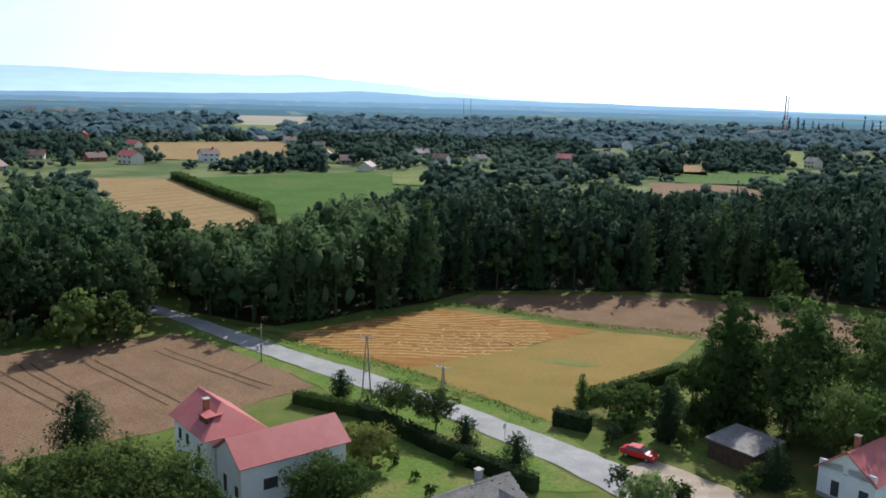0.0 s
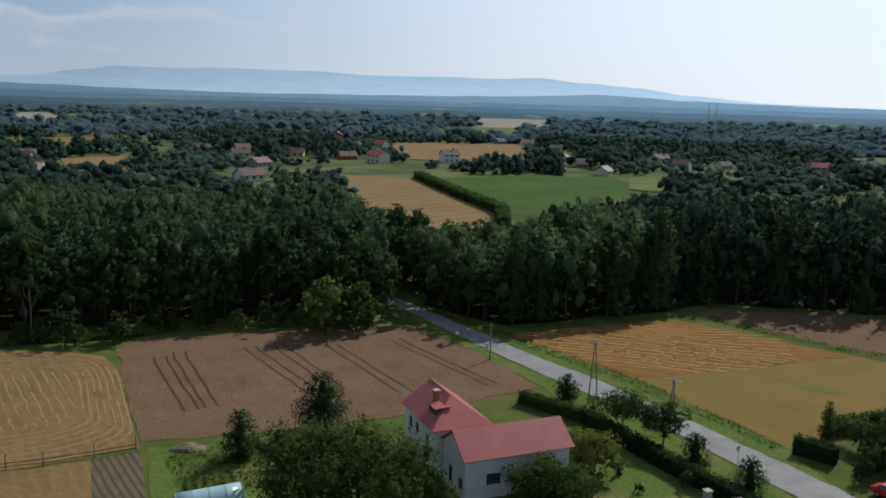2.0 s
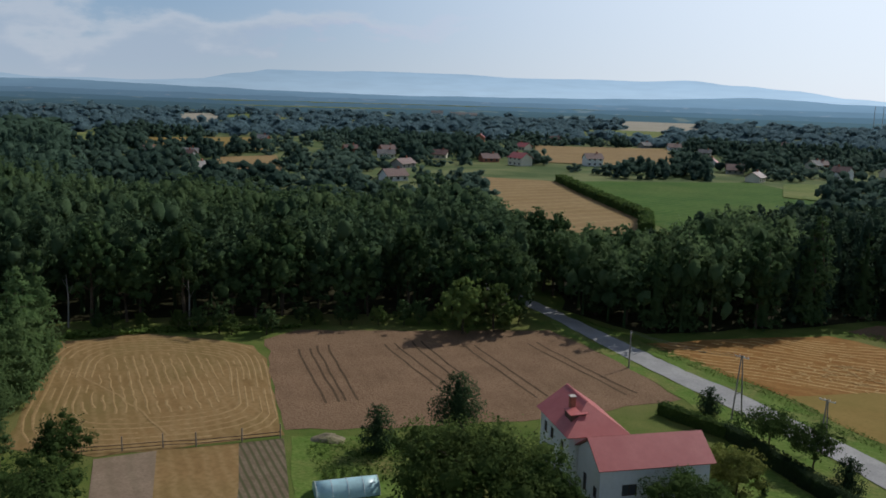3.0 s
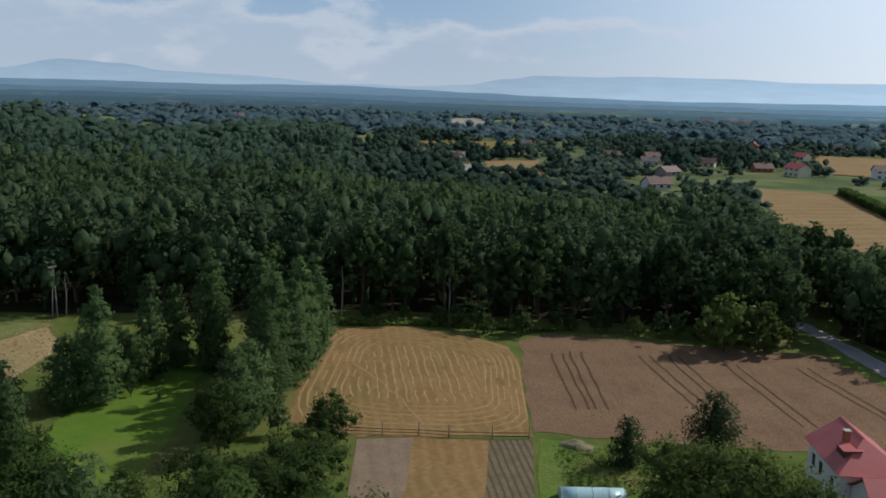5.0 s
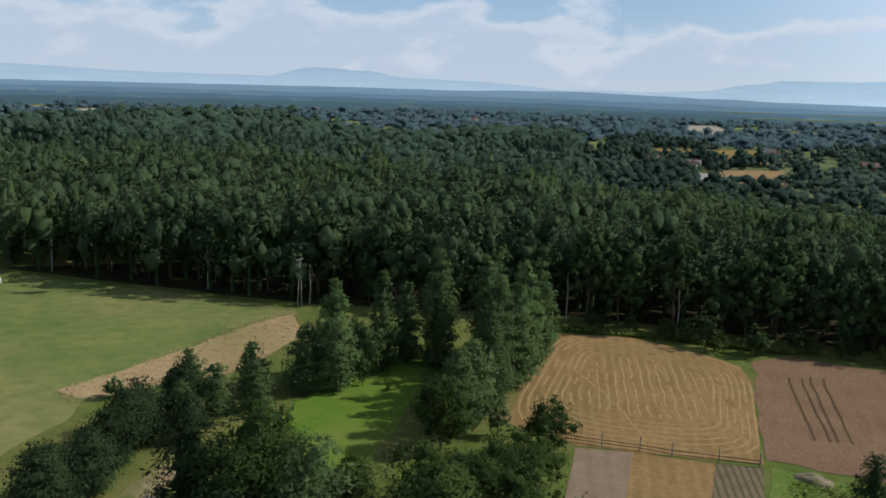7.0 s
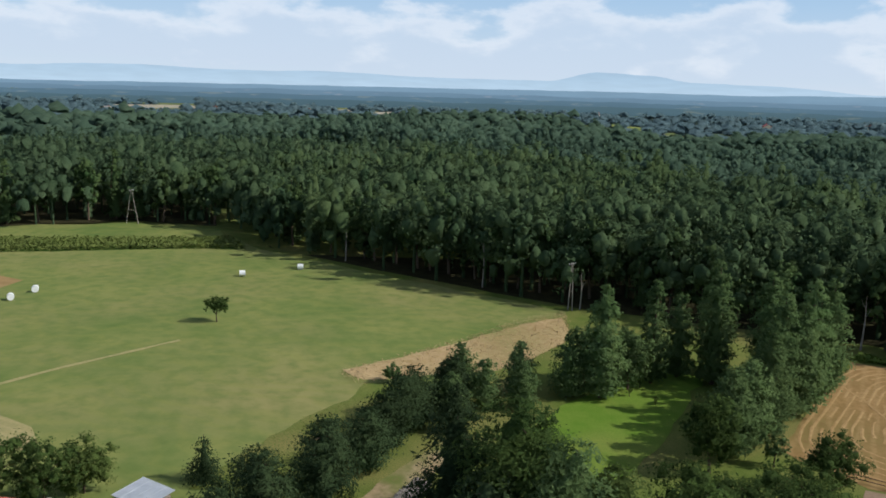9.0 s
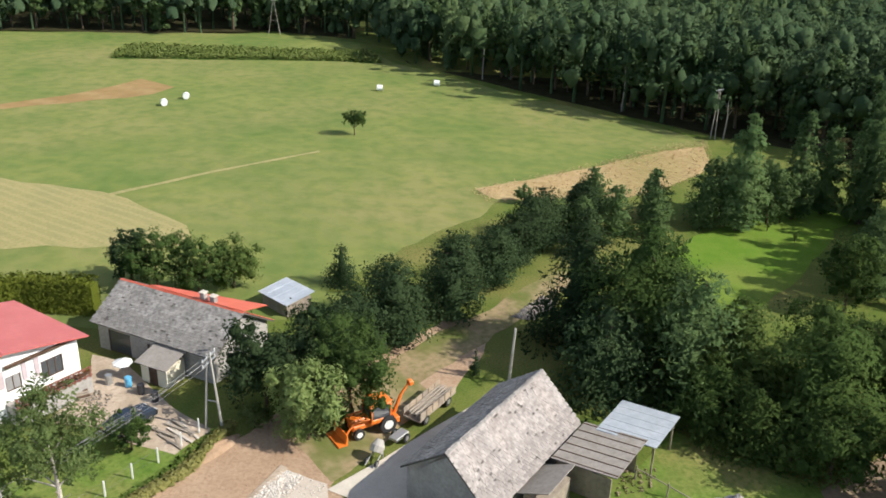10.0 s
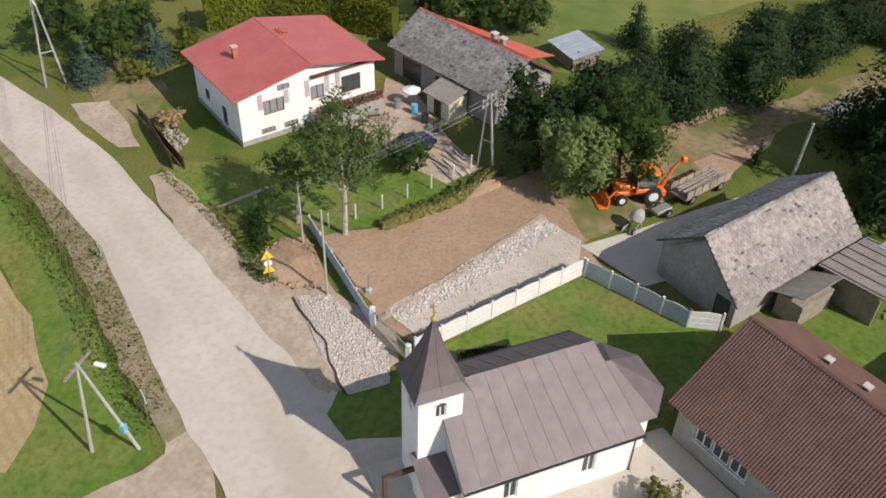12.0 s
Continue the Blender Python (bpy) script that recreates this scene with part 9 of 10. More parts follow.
# ---- vehicles and machines ----
def wheel(parent, x, y, r, w, rim_mat):
    bm = bmesh.new()
    tube(bm, (x, y - w / 2, r), (x, y + w / 2, r), r, n=18)
    bmesh.ops.bevel(bm, geom=[ed for ed in bm.edges if ed.calc_face_angle(0) > 1.0], offset=min(0.06, r * 0.15), segments=2, affect="EDGES")
    t = part("wheel", bm, M["rubber"], parent)
    bm = bmesh.new()
    tube(bm, (x, y - w / 2 - 0.015, r), (x, y + w / 2 + 0.015, r), r * 0.55, n=14)
    part("rim", bm, rim_mat, t)


def car(x, y, turn, paint, label):
    e = thing("car", pose(x, y, 0.1, 0, 0, turn), label, "car")
    prof = [(-2.05, 0.35), (-2.1, 0.75), (-1.95, 0.98), (-1.55, 1.03), (-1.15, 1.4), (0.25, 1.42), (1.0, 1.0), (1.85, 0.88), (2.08, 0.7), (2.08, 0.35)]
    bm = bmesh.new()
    rows = []
    for y0, s in ((-0.82, 0.93), (-0.76, 1.0), (0.76, 1.0), (0.82, 0.93)):
        rows.append([bm.verts.new((px * (0.985 if abs(y0) > 0.8 else 1), y0 * (0.8 if pz > 1.1 else 1.0), 0.3 + (pz - 0.3) * s)) for px, pz in prof])
    for p, q in zip(rows, rows[1:]):
        for i in range(len(prof)):
            bm.faces.new((p[i], p[(i + 1) % len(prof)], q[(i + 1) % len(prof)], q[i]))
    bm.faces.new(rows[0])
    bm.faces.new(list(reversed(rows[-1])))
    bmesh.ops.recalc_face_normals(bm, faces=bm.faces)
    part("body", bm, paint, e)
    bm = bmesh.new()
    slab(bm, [(0.30, -0.56, 1.40), (0.30, 0.56, 1.40), (0.96, 0.66, 1.06), (0.96, -0.66, 1.06)], -0.012)
    part("windscreen", bm, M["glass"], e)
    bm = bmesh.new()
    slab(bm, [(-1.18, -0.56, 1.38), (-1.18, 0.56, 1.38), (-1.5, 0.64, 1.08), (-1.5, -0.64, 1.08)], -0.012)
    part("rear_window", bm, M["glass"], e)
    for s in (-1, 1):
        bm = bmesh.new()
        ring = [(-1.3, 1.05), (-1.02, 1.34), (0.2, 1.34), (0.75, 1.05)]
        a = [bm.verts.new((px, s * (0.79 if pz < 1.1 else 0.675), pz)) for px, pz in ring]
        b = [bm.verts.new((px, s * (0.83 if pz < 1.1 else 0.71), pz)) for px, pz in ring]
        bm.faces.new(a)
        bm.faces.new(list(reversed(b)))
        for i in range(4):
            bm.faces.new((a[i], b[i], b[(i + 1) % 4], a[(i + 1) % 4]))
        bmesh.ops.recalc_face_normals(bm, faces=bm.faces)
        part("side_window", bm, M["glass"], e)
        bm = bmesh.new()
        box(bm, 2.02, s * 0.6 - 0.17, 0.62, 2.1, s * 0.6 + 0.17, 0.78, 0.02)
        part("headlight", bm, M["white"], e)
        bm = bmesh.new()
        box(bm, -2.12, s * 0.6 - 0.15, 0.7, -2.05, s * 0.6 + 0.15, 0.88, 0.02)
        part("tail_light", bm, M["bright_red"], e)
        for x0 in (-1.28, 1.28):
            wheel(e, x0, s * 0.74, 0.31, 0.2, M["metal"])
    return e


car(23.1, 93.3, -39, M["car_red"], "red hatchback parked at the roadside")
car(-59.6, -18.3, 145, M["car_dark"], "dark blue car parked in the yard")

loader = thing("backhoe_loader", pose(-58.5, 0.5, 0.09, 0, 0, -63), "orange backhoe loader with a raised rear boom", "loader")
OM = M["orange"]
bm = bmesh.new()
box(bm, -1.6, -0.45, 0.6, 2.0, 0.45, 1.0, 0.05)
part("chassis", bm, OM, loader)
bm = bmesh.new()
box(bm, 0.5, -0.42, 1.0, 2.1, 0.42, 1.55, 0.1)
part("bonnet", bm, OM, loader)
for x, y in ((-1.2, -0.75), (-1.2, 0.75), (0.45, -0.75), (0.45, 0.75)):
    bm = bmesh.new()
    box(bm, x - 0.05, y - 0.05, 1.0, x + 0.05, y + 0.05, 2.5)
    part("cab_post", bm, OM, loader)
bm = bmesh.new()
box(bm, -1.4, -0.9, 2.5, 0.65, 0.9, 2.65, 0.05)
part("cab_roof", bm, OM, loader)
for x0, y0, x1, y1 in ((-1.15, -0.76, 0.4, -0.74), (-1.15, 0.74, 0.4, 0.76), (0.44, -0.7, 0.46, 0.7)):
    bm = bmesh.new()
    box(bm, x0, y0, 1.35, x1, y1, 2.5)
    part("cab_window", bm, M["glass"], loader)
for y in (-0.62, 0.62):
    bm = bmesh.new()
    box(bm, -1.2, y - 0.2, 1.0, 0.4, y + 0.2, 1.35, 0.04)
    part("mudguard", bm, OM, loader)
    wheel(loader, -0.9, y * 1.35, 0.72, 0.42, M["white"])
    wheel(loader, 1.55, y * 1.15, 0.45, 0.3, M["white"])
    bm = bmesh.new()
    tube(bm, (0.55, y * 1.0, 1.5), (1.9, y * 1.0, 1.5), 0.1, n=6)
    tube(bm, (1.9, y * 1.0, 1.5), (2.8, y * 1.0, 0.5), 0.1, n=6)
    part("lift_arm", bm, OM, loader)
bm = bmesh.new()
pf = [(2.7, 0.05), (3.5, 0.05), (3.45, 0.12), (2.85, 0.2), (2.75, 0.9), (2.65, 0.9)]
a = [bm.verts.new((x, -1.1, z)) for x, z in pf]
b = [bm.verts.new((x, 1.1, z)) for x, z in pf]
bm.faces.new(a)
bm.faces.new(list(reversed(b)))
for i in range(6):
    bm.faces.new((a[i], b[i], b[(i + 1) % 6], a[(i + 1) % 6]))
bmesh.ops.recalc_face_normals(bm, faces=bm.faces)
part("bucket", bm, OM, loader)
bm = bmesh.new()
box(bm, -2.0, -0.8, 0.5, -1.6, 0.8, 1.0, 0.03)
part("rear_frame", bm, OM, loader)
bm = bmesh.new()
tube(bm, (-1.9, 0, 0.9), (-2.5, 0, 2.4), 0.16, 0.13, 6)
part("boom", bm, OM, loader)
bm = bmesh.new()
tube(bm, (-2.5, 0, 2.4), (-3.3, 0, 3.4), 0.12, 0.09, 6)
part("dipper", bm, OM, loader)
bm = bmesh.new()
box(bm, -3.55, -0.25, 3.1, -3.15, 0.25, 3.5, 0.05)
part("rear_bucket", bm, OM, loader)

trailer = thing("trailer", pose(-60.8, 5.2, 0.1, 0, 0, 142.6), "long old farm trailer with weathered side boards", "trailer")
bm = bmesh.new()
box(bm, -2.7, -0.8, 0.65, 2.7, 0.8, 0.78)
part("bed", bm, M["old_wood"], trailer)
for s in (-1, 1):
    for i in range(6):
        bm = bmesh.new()
        box(bm, -2.65 + i * 0.9, s * 0.8 - 0.03, 0.8, -1.85 + i * 0.9, s * 0.8 + 0.03, 1.45)
        part("side_board", bm, M["pale_board"] if i % 3 else M["old_wood"], trailer)
    for x in (-1.7, 1.6):
        wheel(trailer, x, s * 0.7, 0.4, 0.22, M["metal"])
for i in range(7):
    bm = bmesh.new()
    tube(bm, (-2.5, -0.6 + i * 0.2, 0.95 + 0.1 * (i % 3)), (2.5, -0.6 + i * 0.2, 0.95 + 0.12 * ((i + 1) % 3)), 0.09, n=6)
    part("log", bm, M["old_wood"], trailer)
rake = thing("farm_machine", pose(-56.9, 2.5, 0.1, 0, 0, 140), "small grey farm implement beside the trailer", "machine")
bm = bmesh.new()
box(bm, -0.8, -0.4, 0.35, 0.8, 0.4, 0.6, 0.04)
part("frame", bm, M["metal"], rake)
for s in (-1, 1):
    wheel(rake, 0.2, s * 0.6, 0.35, 0.14, M["metal"])
mixer = thing("concrete_mixer", pose(-54.3, 0.6, 0.1, 0, 0, 150), "grey concrete mixer standing on the slab", "mixer")
bm = bmesh.new()
for a, b in (((-0.8, -0.35, 0.1), (0.8, -0.35, 0.7)), ((-0.8, 0.35, 0.1), (0.8, 0.35, 0.7)), ((0.6, -0.4, 0.0), (0.5, -0.4, 1.0)), ((0.6, 0.4, 0.0), (0.5, 0.4, 1.0))):
    tube(bm, a, b, 0.05, n=6)
part("frame", bm, M["metal"], mixer)
bm = bmesh.new()
tube(bm, (0.2, 0, 0.7), (0.5, 0, 1.05), 0.5, 0.55, 12)
tube(bm, (0.5, 0, 1.05), (0.85, 0, 1.45), 0.55, 0.28, 12)
part("drum", bm, M["conc_pole"], mixer)
for s in (-1, 1):
    wheel(mixer, -0.5, s * 0.42, 0.25, 0.12, M["metal"])


# ---- the plot: walls, fences, stones, earth ----
def panel_fence(name, line, counts, h, materials, label, crest, posts=None):
    x0, y0 = line[0]
    e = thing(name, pose(x0, y0, 0.02), label, "fence")
    for (a, b), k, m in zip(zip(line, line[1:]), counts, materials):
        a, b = Vector(a) - Vector((x0, y0)), Vector(b) - Vector((x0, y0))
        d = (b - a) / k
        u = d.normalized()
        nv = Vector((-u.y, u.x))
        for i in range(k + 1):
            p = a + d * i
            bm = bmesh.new()
            prism(bm, [tuple(p + u * sx * 0.07 + nv * sy * 0.08) for sx, sy in ((-1, -1), (1, -1), (1, 1), (-1, 1))], -0.05, h + 0.05)
            part("post", bm, posts or M["fence_panel"], e)
        for i in range(k):
            p, q = a + d * i + u * 0.075, a + d * (i + 1) - u * 0.075
            n = 8
            bm = bmesh.new()
            rows = []
            for sgn in (-1, 1):
                low = [bm.verts.new((*(p.lerp(q, j / n) + nv * 0.035 * sgn), 0.0)) for j in range(n + 1)]
                top = [bm.verts.new((*(p.lerp(q, j / n) + nv * 0.035 * sgn), h - 0.12 + crest * math.sin(math.pi * j / n))) for j in range(n + 1)]
                rows.append((low, top))
                for j in range(n):
                    bm.faces.new((low[j], low[j + 1], top[j + 1], top[j]))
            for j in range(n):
                bm.faces.new((rows[0][1][j], rows[0][1][j + 1], rows[1][1][j + 1], rows[1][1][j]))
            bmesh.ops.recalc_face_normals(bm, faces=bm.faces)
            pan = part("panel", bm, m, e)
            for z in (0.45, 0.9):
                bm = bmesh.new()
                prism(bm, [tuple(p + nv * 0.05), tuple(q + nv * 0.05), tuple(q - nv * 0.05), tuple(p - nv * 0.05)], z, z + 0.05)
                part("rib", bm, m, pan)
    return e


panel_fence("concrete_fence", [(-48.1, -2.2), (-37.3, -11.1)], [7], 1.5, [M["fence_panel"]], "white concrete panel fence round the chapel lawn", 0.1)
panel_fence("concrete_fence", [(-48.0, -2.0), (-44.9, 5.2), (-45.2, 7.3)], [4, 1], 1.5, [M["blue_panel"], M["fence_panel"]], "grey-blue concrete panel fence beside the barn", 0.1)
panel_fence("retaining_wall", [(-47.3, -22.3), (-39.2, -14.8)], [5], 1.2, [M["blue_panel"]], "grey-blue concrete wall along the building plot", 0.0, M["blue_panel"])
gate = thing("gate", pose(-39.0, -14.5, 0.05), "sliding gate of grey steel bars", "gate")
gd = Vector((2.5, 3.2))
bm = bmesh.new()
tube(bm, (0, 0, 0.2), (gd.x, gd.y, 0.2), 0.05, n=6)
tube(bm, (0, 0, 1.3), (gd.x, gd.y, 1.3), 0.05, n=6)
part("frame", bm, M["metal"], gate)
for i in range(19):
    bm = bmesh.new()
    p = gd * (i / 18)
    tube(bm, (p.x, p.y, 0.2), (p.x, p.y, 1.3), 0.025, n=5)
    part("bar", bm, M["metal"], gate)
for p in (Vector((0, 0)), gd):
    bm = bmesh.new()
    box(bm, p.x - 0.15, p.y - 0.15, -0.05, p.x + 0.15, p.y + 0.15, 1.55)
    part("gatepost", bm, M["fence_panel"], gate)
G1 = [(-40.3, -14.2), (-44.4, -11.6), (-53.7, -6.1), (-51.8, -2.8), (-49.5, -2.6), (-38.9, -11.6)]
G2 = [(-40.1, -20.3), (-40.8, -18.2), (-37.4, -13.0), (-34.5, -11.8), (-32.9, -13.9), (-35.9, -17)]
sheet("gravel", G1, 0.12, M["gravel_road"], "strip of pale crushed stone along the fence", "gravel", 1)
strip("berm", [(-39.5, -14.35), (-43.4, -12.05), (-47.7, -9.55), (-52.2, -7.25), (-54.0, -6.1)], [(-39.2, -13.9), (-43.1, -11.6), (-47.4, -9.1), (-51.9, -6.8), (-53.6, -5.6)], 0.16, M["dust"], "pale ridge of sand between earth and crushed stone", "berm", 1.2)
sheet("gravel", G2, 0.12, M["gravel_road"], "pale crushed stone before the gate", "gravel", 1)
stones("stones", [(-40.3, -14.2), (-44.4, -11.6), (-53.7, -6.1), (-52.6, -4.5), (-43.5, -9.9), (-39.7, -12.8)], 4000, 0.035, 0.13, M["stone"], "loose pale broken stones along the plot", 51, 0.12)
stones("stones", G1, 1900, 0.03, 0.09, M["stone"], "small loose pale stones along the fence", 52, 0.12)
stones("stones", G2, 4400, 0.03, 0.11, M["stone"], "loose pale broken stones before the gate", 53, 0.12)
mound("earth_mound", -43.0, -22.0, 3.0, 2.2, 0.6, 45, M["dirt"], "heap of dug brown earth beside the road", 3)
mound("earth_mound", -56.0, -11.6, 3.0, 0.8, 0.5, -40, M["dirt"], "low ridge of bulldozed earth", 9)
mound("earth_mound", -51.5, -15.2, 3.2, 0.7, 0.45, -40, M["dirt"], "low ridge of bulldozed earth", 15)
stones("clods", [(-43.1, -24.8), (-45.7, -23.8), (-45.3, -21.0), (-40.9, -18.8), (-40.2, -21.7)], 420, 0.03, 0.16, M["dirt"], "clods of dug earth on the heap", 58, 0.25)
stones("clods", [(-46.6, -21.2), (-39.6, -14.6), (-50, -6), (-57, -5), (-57.3, -10.2), (-49.4, -16.6)], 260, 0.02, 0.09, M["dirt"], "clods of earth on the levelled plot", 54, 0.08)
CRACK = [(-39.8, -20.4), (-38.9, -19.6), (-38.0, -18.5), (-37.3, -17.8), (-36.7, -16.9), (-36.3, -16.6), (-35.8, -16.4), (-35.0, -15.9), (-34.4, -15.3), (-33.6, -14.8), (-32.9, -14.1)]
for a, b in zip(CRACK, CRACK[1:]):
    e = thing("edging_board", pose(a[0], a[1], 0.08), "thin dark edging board sunk beside the gravel", "edging", "gravel edging")
    d = Vector(b) - Vector(a)
    nv = Vector((-d.y, d.x)).normalized() * 0.045
    bm = bmesh.new()
    prism(bm, [tuple(-nv), tuple(d - nv), tuple(d + nv), tuple(nv)], 0, 0.16)
    part("board", bm, M["dark_wood"], e)
sign = thing("warning_sign", pose(-41.0, -22.6, 0.1, 0, 0, 40), "two yellow triangular roadworks signs on a post", "road sign")
bm = bmesh.new()
tube(bm, (0, 0, 0), (0, 0, 2.3), 0.04, n=6)
part("post", bm, M["metal"], sign)
for z in (2.15, 0.95):
    bm = bmesh.new()
    a = [bm.verts.new((-0.06, 0.5 * math.sin(k), z + 0.5 * math.cos(k))) for k in (0, 2.094, 4.189)]
    b = [bm.verts.new((-0.03, 0.5 * math.sin(k), z + 0.5 * math.cos(k))) for k in (0, 2.094, 4.189)]
    bm.faces.new(a)
    bm.faces.new(list(reversed(b)))
    for i in range(3):
        bm.faces.new((a[i], b[i], b[(i + 1) % 3], a[(i + 1) % 3]))
    bmesh.ops.recalc_face_normals(bm, faces=bm.faces)
    part("plate", bm, M["yellow_paint"], sign, "yellow triangular sign plate")
bm = bmesh.new()
tube(bm, (-0.06, 0, 1.5), (-0.03, 0, 1.5), 0.28, n=14)
part("plate", bm, M["white"], sign, "round pale sign plate")
for x, y, h in ((-28.1, -24.4, 1.9), (-39.6, -34.8, 1.2), (7.9, 96.5, 2.6)):
    s2 = thing("road_sign", pose(x, y, 0.05, 0, 0, 140), "white sign plates on a slim post", "road sign")
    bm = bmesh.new()
    tube(bm, (0, 0, 0), (0, 0, h), 0.04, n=6)
    part("post", bm, M["metal"], s2)
    bm = bmesh.new()
    box(bm, 0.04, -0.32, h - 0.65, 0.07, 0.32, h)
    part("plate", bm, M["white"], s2)
well = thing("stake", pose(-41.9, -15.8, 0.07), "slim stake with a grey cap in the bare earth", "stake")
bm = bmesh.new()
tube(bm, (0, 0, 0), (0, 0, 1.6), 0.05, n=6)
part("rod", bm, M["metal"], well)
bm = bmesh.new()
box(bm, -0.2, -0.2, 0, 0.2, 0.2, 0.35, 0.05)
part("box", bm, M["blue_panel"], well)
# garden fences
gf = thing("garden_fence", pose(-52, -16, 0), "garden fence of slim posts and wire", "fence")
GP = [(-58.6, -12.9), (-56.8, -13.9), (-54.9, -15.2), (-53.1, -16.6), (-51.2, -18.0), (-49.4, -19.5), (-47.8, -21.0)]
for x, y in GP:
    bm = bmesh.new()
    box(bm, x + 52 - 0.05, y + 16 - 0.05, 0, x + 52 + 0.05, y + 16 + 0.05, 1.35)
    part("post", bm, M["fence_panel"], gf)
for (x0, y0), (x1, y1) in zip(GP, GP[1:]):
    for z in (0.5, 1.2):
        bm = bmesh.new()
        tube(bm, (x0 + 52, y0 + 16, z), (x1 + 52, y1 + 16, z), 0.006, n=4)
        part("wire", bm, M["wire"], gf)
wf = thing("board_fence", pose(-55.0, -40.0, 0), "dark brown board fence beside the front lawn", "fence")
A, B = Vector((-55.9, -40.6)), Vector((-51.0, -35.6))
for i in range(24):
    p, q = A.lerp(B, i / 24) - Vector((-55.0, -40.0)), A.lerp(B, (i + 0.88) / 24) - Vector((-55.0, -40.0))
    bm = bmesh.new()
    prism(bm, [(p.x, p.y), (q.x, q.y), (q.x - 0.03, q.y + 0.03), (p.x - 0.03, p.y + 0.03)], 0, 1.35 + 0.05 * (i % 2))
    part("board", bm, M["orchid"], wf)
bf = thing("garden_fence", pose(-50, 24, 0), "old garden fence of leaning posts and rails", "fence")
BP = [(-51.4, 19.6), (-49.3, 21.3), (-47.5, 22.7), (-44.5, 26.3), (-42.0, 29.5)]
for x, y in BP:
    bm = bmesh.new()
    tube(bm, (x + 50, y - 24, 0), (x + 50.05, y - 24, 1.3), 0.07, 0.06, 6)
    part("post", bm, M["old_wood"], bf)
for (x0, y0), (x1, y1) in zip(BP, BP[1:]):
    bm = bmesh.new()
    tube(bm, (x0 + 50, y0 - 24, 1.05), (x1 + 50, y1 - 24, 1.05), 0.05, n=5)
    part("rail", bm, M["old_wood"], bf)
stones("rubble", [(-52.5, 18.6), (-49.5, 17.6), (-50.0, 20.5), (-52.5, 21.8)], 150, 0.05, 0.16, M["ditch"], "heap of rubble and bricks beside the shed", 55, 0.1)
stones("rubble", [(-67.0, -24.5), (-65.0, -25.5), (-62.0, -21.5), (-63.5, -20.0)], 140, 0.08, 0.22, M["old_wood"], "broken boards and rubble in the yard", 56, 0.1)
stones("rubble", [(-57.8, -40.2), (-55.2, -39.0), (-53.0, -36.5), (-55.5, -36.5)], 260, 0.05, 0.16, M["stone"], "pale rubble beside the front lawn", 57, 0.1)
bed = thing("flower_bed", pose(-38.2, -6.9, 0.06, 0, 0, 116), "low dark timber bed of green plants on the chapel lawn", "flower bed")
for x0, y0, x1, y1 in ((-1.6, -0.55, 1.6, -0.45), (-1.6, 0.45, 1.6, 0.55), (-1.6, -0.45, -1.5, 0.45), (1.5, -0.45, 1.6, 0.45)):
    bm = bmesh.new()
    box(bm, x0, y0, 0, x1, y1, 0.45)
    part("board", bm, M["dark_wood"], bed)
bm = bmesh.new()
box(bm, -1.5, -0.45, 0, 1.5, 0.45, 0.36)
part("soil", bm, M["forest_floor"], bed)
g5 = np.random.default_rng(91)
pp = np.stack([g5.uniform(-1.5, 1.5, 260), g5.uniform(-0.48, 0.48, 260), g5.uniform(0.36, 0.62, 260)], 1)
dd = g5.normal(size=(260, 3)) * 0.4 + UP
pl = new("planting", mesh_from("planting", cards(g5, pp, dd, 0.16), M["leaf"], normals=soft_normals(g5, dd)))
pl.parent = bed

# ---- by the white house and the track ----
stones("stones", [(-77.4, 14.6), (-82.2, 18.6), (-80.4, 19.9), (-76.6, 16.8)], 900, 0.06, 0.18, M["felt"], "heap of grey crushed stone beside the earth track", 61)
gate_fence = thing("board_fence", pose(-57.7, -42.7, 0.05, 0, 0, math.degrees(math.atan2(7.9, 6.3))), "brown timber board fence along the front garden", "fence")
for i in range(42):
    bm = bmesh.new()
    box(bm, i * 0.24, -0.015, 0.08, i * 0.24 + 0.2, 0.015, 1.1 + 0.02 * math.sin(i * 2.1))
    part("board", bm, M["dark_wood"], gate_fence)
for i in range(6):
    bm = bmesh.new()
    box(bm, i * 2.0 - 0.05, 0.02, 0, i * 2.0 + 0.05, 0.12, 1.15)
    part("post", bm, M["dark_wood"], gate_fence)
tree("shrub", "round", -57.2, -39.3, 1.6, 2.6, M["straw_tuft"], "dry straw-coloured ornamental grass in the front garden", "shrub", n=500, size=0.2)
pr = random.Random(3)
for i in range(9):
    plank = thing("plank", pose(-58.2 + pr.uniform(-1.2, 1.2), -14.8 + pr.uniform(-1.1, 1.1), 0.09 + 0.05 * i * 0.3, 0, 0, 40 + pr.uniform(-25, 25)), "pale weathered plank lying in the yard", "plank", "loose planks")
    bm = bmesh.new()
    box(bm, -1.5, -0.11, 0, 1.5, 0.11, 0.05, 0.006)
    part("board", bm, M["concrete"] if i % 3 == 0 else M["old_wood"], plank)
PARASOL = thing("parasol", pose(-67.0, -20.6, 0.08), "white garden parasol standing in the yard", "parasol")
bm = bmesh.new()
tube(bm, (0, 0, 0), (0, 0, 1.75), 0.025, n=6)
part("pole", bm, M["metal"], PARASOL)
bm = bmesh.new()
tip = bm.verts.new((0, 0, 1.85))
rim = [bm.verts.new((0.85 * math.cos(math.pi * k / 4), 0.85 * math.sin(math.pi * k / 4), 1.5)) for k in range(8)]
rim2 = [bm.verts.new((v.co.x, v.co.y, 1.4)) for v in rim]
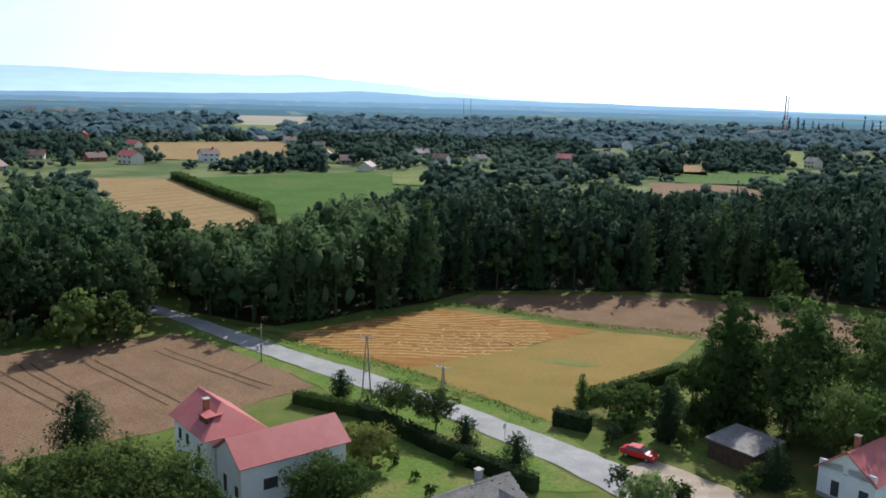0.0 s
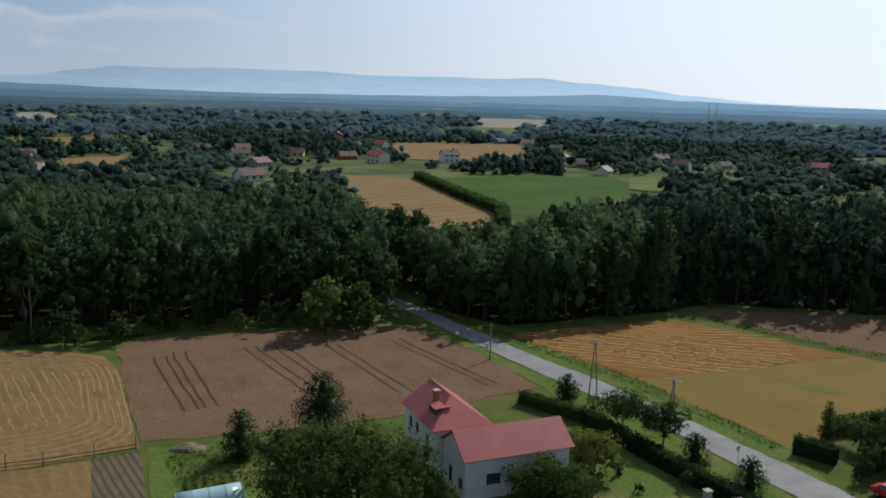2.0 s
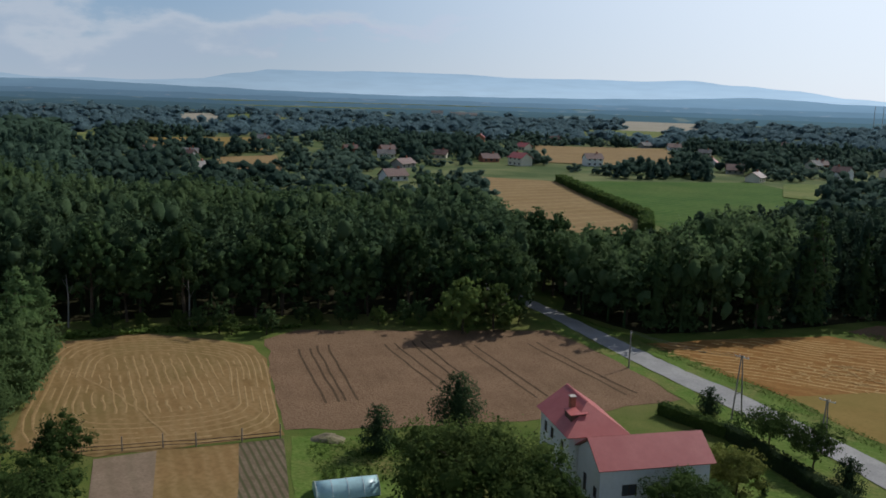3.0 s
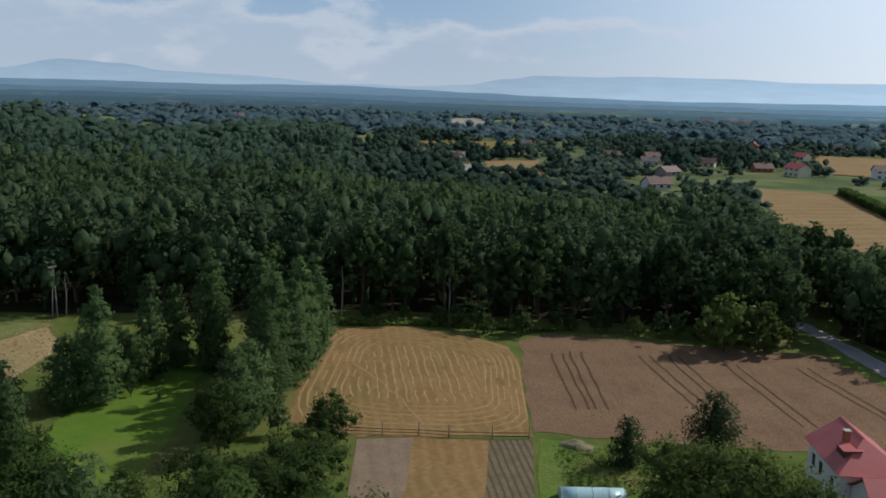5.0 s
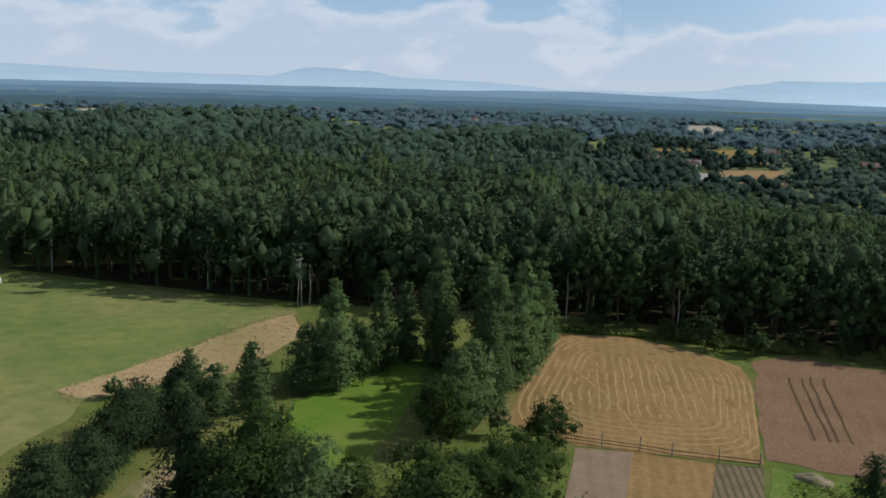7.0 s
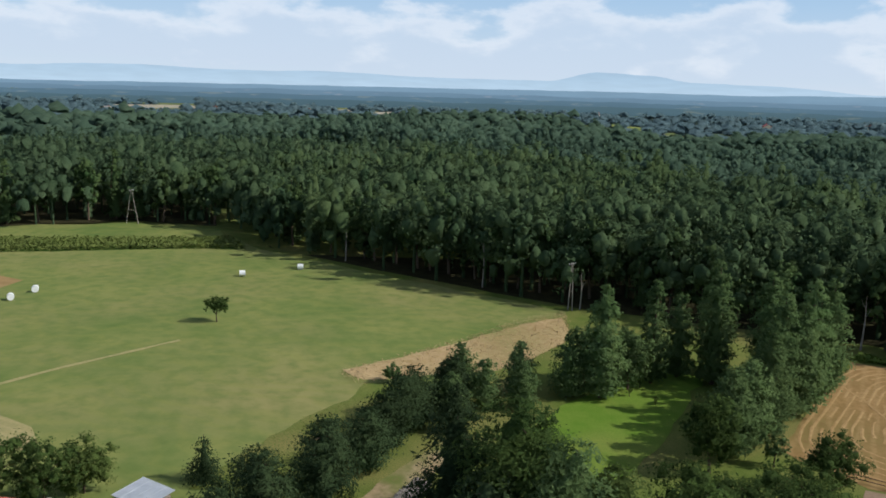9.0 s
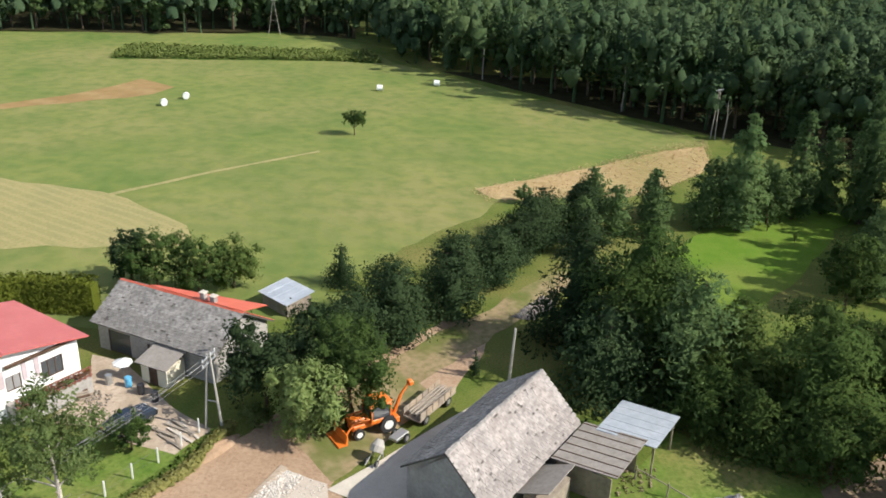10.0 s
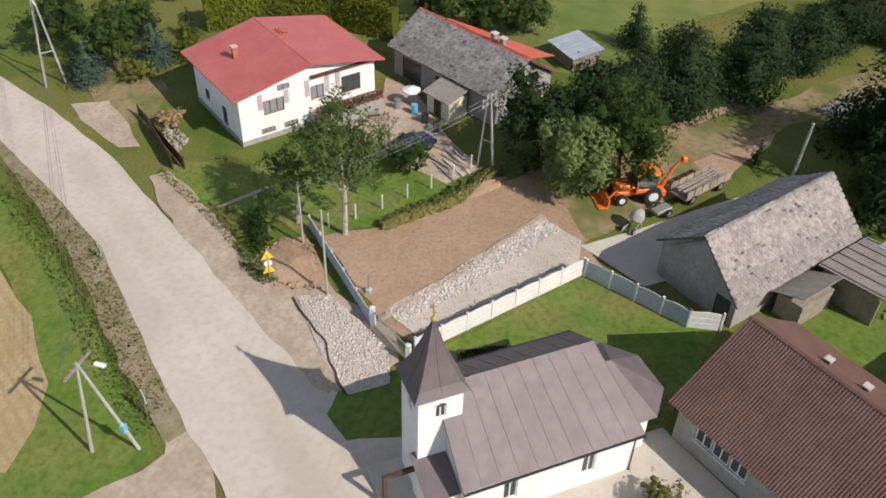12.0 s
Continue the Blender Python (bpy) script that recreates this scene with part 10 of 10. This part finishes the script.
for k in range(8):
    bm.faces.new((rim[k], rim[(k + 1) % 8], tip))
    bm.faces.new((rim2[k], rim2[(k + 1) % 8], rim[(k + 1) % 8], rim[k]))
part("canopy", bm, M["white"], PARASOL)
for x, y, mat, words in ((-65.6, -19.9, "blue_paint", "blue"), (-64.4, -18.6, "dark", "black"), (-66.0, -21.6, "metal", "grey"), (-63.2, -17.2, "dark", "black")):
    drum = thing("barrel", pose(x, y, 0.08), words + " steel barrel standing in the yard", "barrel", "yard barrels")
    bm = bmesh.new()
    tube(bm, (0, 0, 0), (0, 0, 0.88), 0.29, n=14)
    part("drum", bm, M[mat], drum)
    for z in (0.28, 0.58):
        bm = bmesh.new()
        tube(bm, (0, 0, z), (0, 0, z + 0.03), 0.305, n=14)
        part("hoop", bm, M[mat], drum)
for k in range(14):                                  # a stack of split logs and boards by the terrace
    log = thing("log", pose(-64.6 + 0.25 * (k % 5), -23.6 + 0.16 * (k % 5), 0.2 + 0.2 * (k // 5), 0, 90, 118), "split firewood log stacked in the yard", "log", "firewood stack")
    bm = bmesh.new()
    tube(bm, (0, 0, -0.5), (0, 0, 0.5), 0.1, n=7)
    part("wood", bm, M["old_wood"] if k % 3 else M["dark_wood"], log)
# the dark hedge between the far stubble and the maize
hedge("hedge", [(-127.5, 408), (-95, 351), (-61, 295), (-54, 265)], 3.4, 4.5, M["leaf"], "dark hedge between stubble field and maize field", 14, 1.3)

# short grass that can be told apart near the chapel, uncountable
tufts("grass", [(-36.9, -10.8), (-47.6, -2.2), (-44.9, 5.0), (-41, 6), (-37, 0), (-34, -8)], 4000, 0.05, 0.075, M["grass_blade"], "short green grass of the chapel lawn", 71, "grass")
tufts("grass", [(-47, -49.5), (-42, -43), (-38.8, -38), (-31.2, -29), (-27.6, -23.3), (-24.6, -23.2), (-20, -25.5), (-28, -31.2), (-37, -41), (-46, -54)], 6000, 0.05, 0.08, M["grass_blade"], "short green grass of the road verge", 72, "grass")
tufts("grass", [(-52.6, -35.3), (-53, -29.7), (-58, -12.8), (-50, -16.8), (-46, -21.8), (-47.8, -27.5), (-50.5, -35.0)], 5000, 0.05, 0.08, M["grass_blade"], "short garden grass round the white house", 73, "grass")
tufts("weeds", [(-58.5, -10.6), (-53, -13.6), (-49.2, -16.8), (-49.8, -17.6), (-54, -14.4), (-59, -11.6)], 900, 0.5, 0.25, M["grass_blade"], "tall green grass along the plot's bank", 74)

# ---- slates: single pieces on the roofs that show them ----
PIECE = {}


def slate_mesh(material):
    if material.name not in PIECE:
        bm = bmesh.new()
        box(bm, -0.148, -0.02, 0, 0.148, 0.32, 0.025)
        me = bpy.data.meshes.new("slate")
        bm.to_mesh(me)
        bm.free()
        me.materials.append(material)
        PIECE[material.name] = me
    return PIECE[material.name]


sr = random.Random(12)
for roof, material, q, nrm, missing in SLOPES:
    q, nrm = [Vector(p) for p in q], Vector(nrm)
    width, up = (q[1] - q[0]).length, (q[3] - q[0]).length
    eu, ev = (q[1] - q[0]).normalized(), (q[3] - q[0]).normalized()
    if eu.cross(ev).dot(nrm) < 0:
        q = [q[1], q[0], q[3], q[2]]
        eu = -eu
    cols, courses = int(width / 0.31), int(up / 0.235)
    made, rest_v, rest_f = 0, [], []
    for j in range(courses):
        for i in range(cols):
            if sr.random() < (0.045 if roof.parent is not ruin or material is not M["slate"] else 0.08 + (0.5 if noise.noise((i * 0.22, j * 0.3, 2.0)) > 0.12 else 0.0)):
                continue
            o = q[0] + eu * ((i + 0.5 + (0.25 if j % 2 else -0.25) * 0.8) * width / cols) + ev * (j * up / courses + sr.uniform(-0.03, 0.03)) + nrm * (-0.02 + sr.uniform(0, 0.015))
            tilt = 0.085 + sr.uniform(-0.03, 0.06)
            w2 = (ev - nrm * tilt).normalized()
            n2 = eu.cross(w2).normalized()
            m = Matrix(((eu.x, w2.x, n2.x, o.x), (eu.y, w2.y, n2.y, o.y), (eu.z, w2.z, n2.z, o.z), (0, 0, 0, 1))) @ Matrix.Rotation(sr.uniform(-0.09, 0.09), 4, "Z") @ Matrix.Translation((0, 0, 0.035))
            if made < 300 and roof.parent.name.startswith("barn"):
                s = new("slate", slate_mesh(material))
                s.parent = roof
                s.matrix_basis = m
                made += 1
            else:
                base = len(rest_v)
                rest_v += [m @ Vector(c) for c in ((-0.148, -0.02, 0), (0.148, -0.02, 0), (0.148, 0.32, 0), (-0.148, 0.32, 0), (-0.148, -0.02, 0.025), (0.148, -0.02, 0.025), (0.148, 0.32, 0.025), (-0.148, 0.32, 0.025))]
                rest_f += [[base + k for k in f] for f in ((4, 5, 6, 7), (0, 1, 5, 4), (1, 2, 6, 5), (3, 0, 4, 7))]
    if rest_v:
        me = bpy.data.meshes.new("slates")
        me.from_pydata(rest_v, [], rest_f)
        me.materials.append(material)
        s = new("slate_rest", me)
        s.parent = roof
        s["kind"] = "stuff"
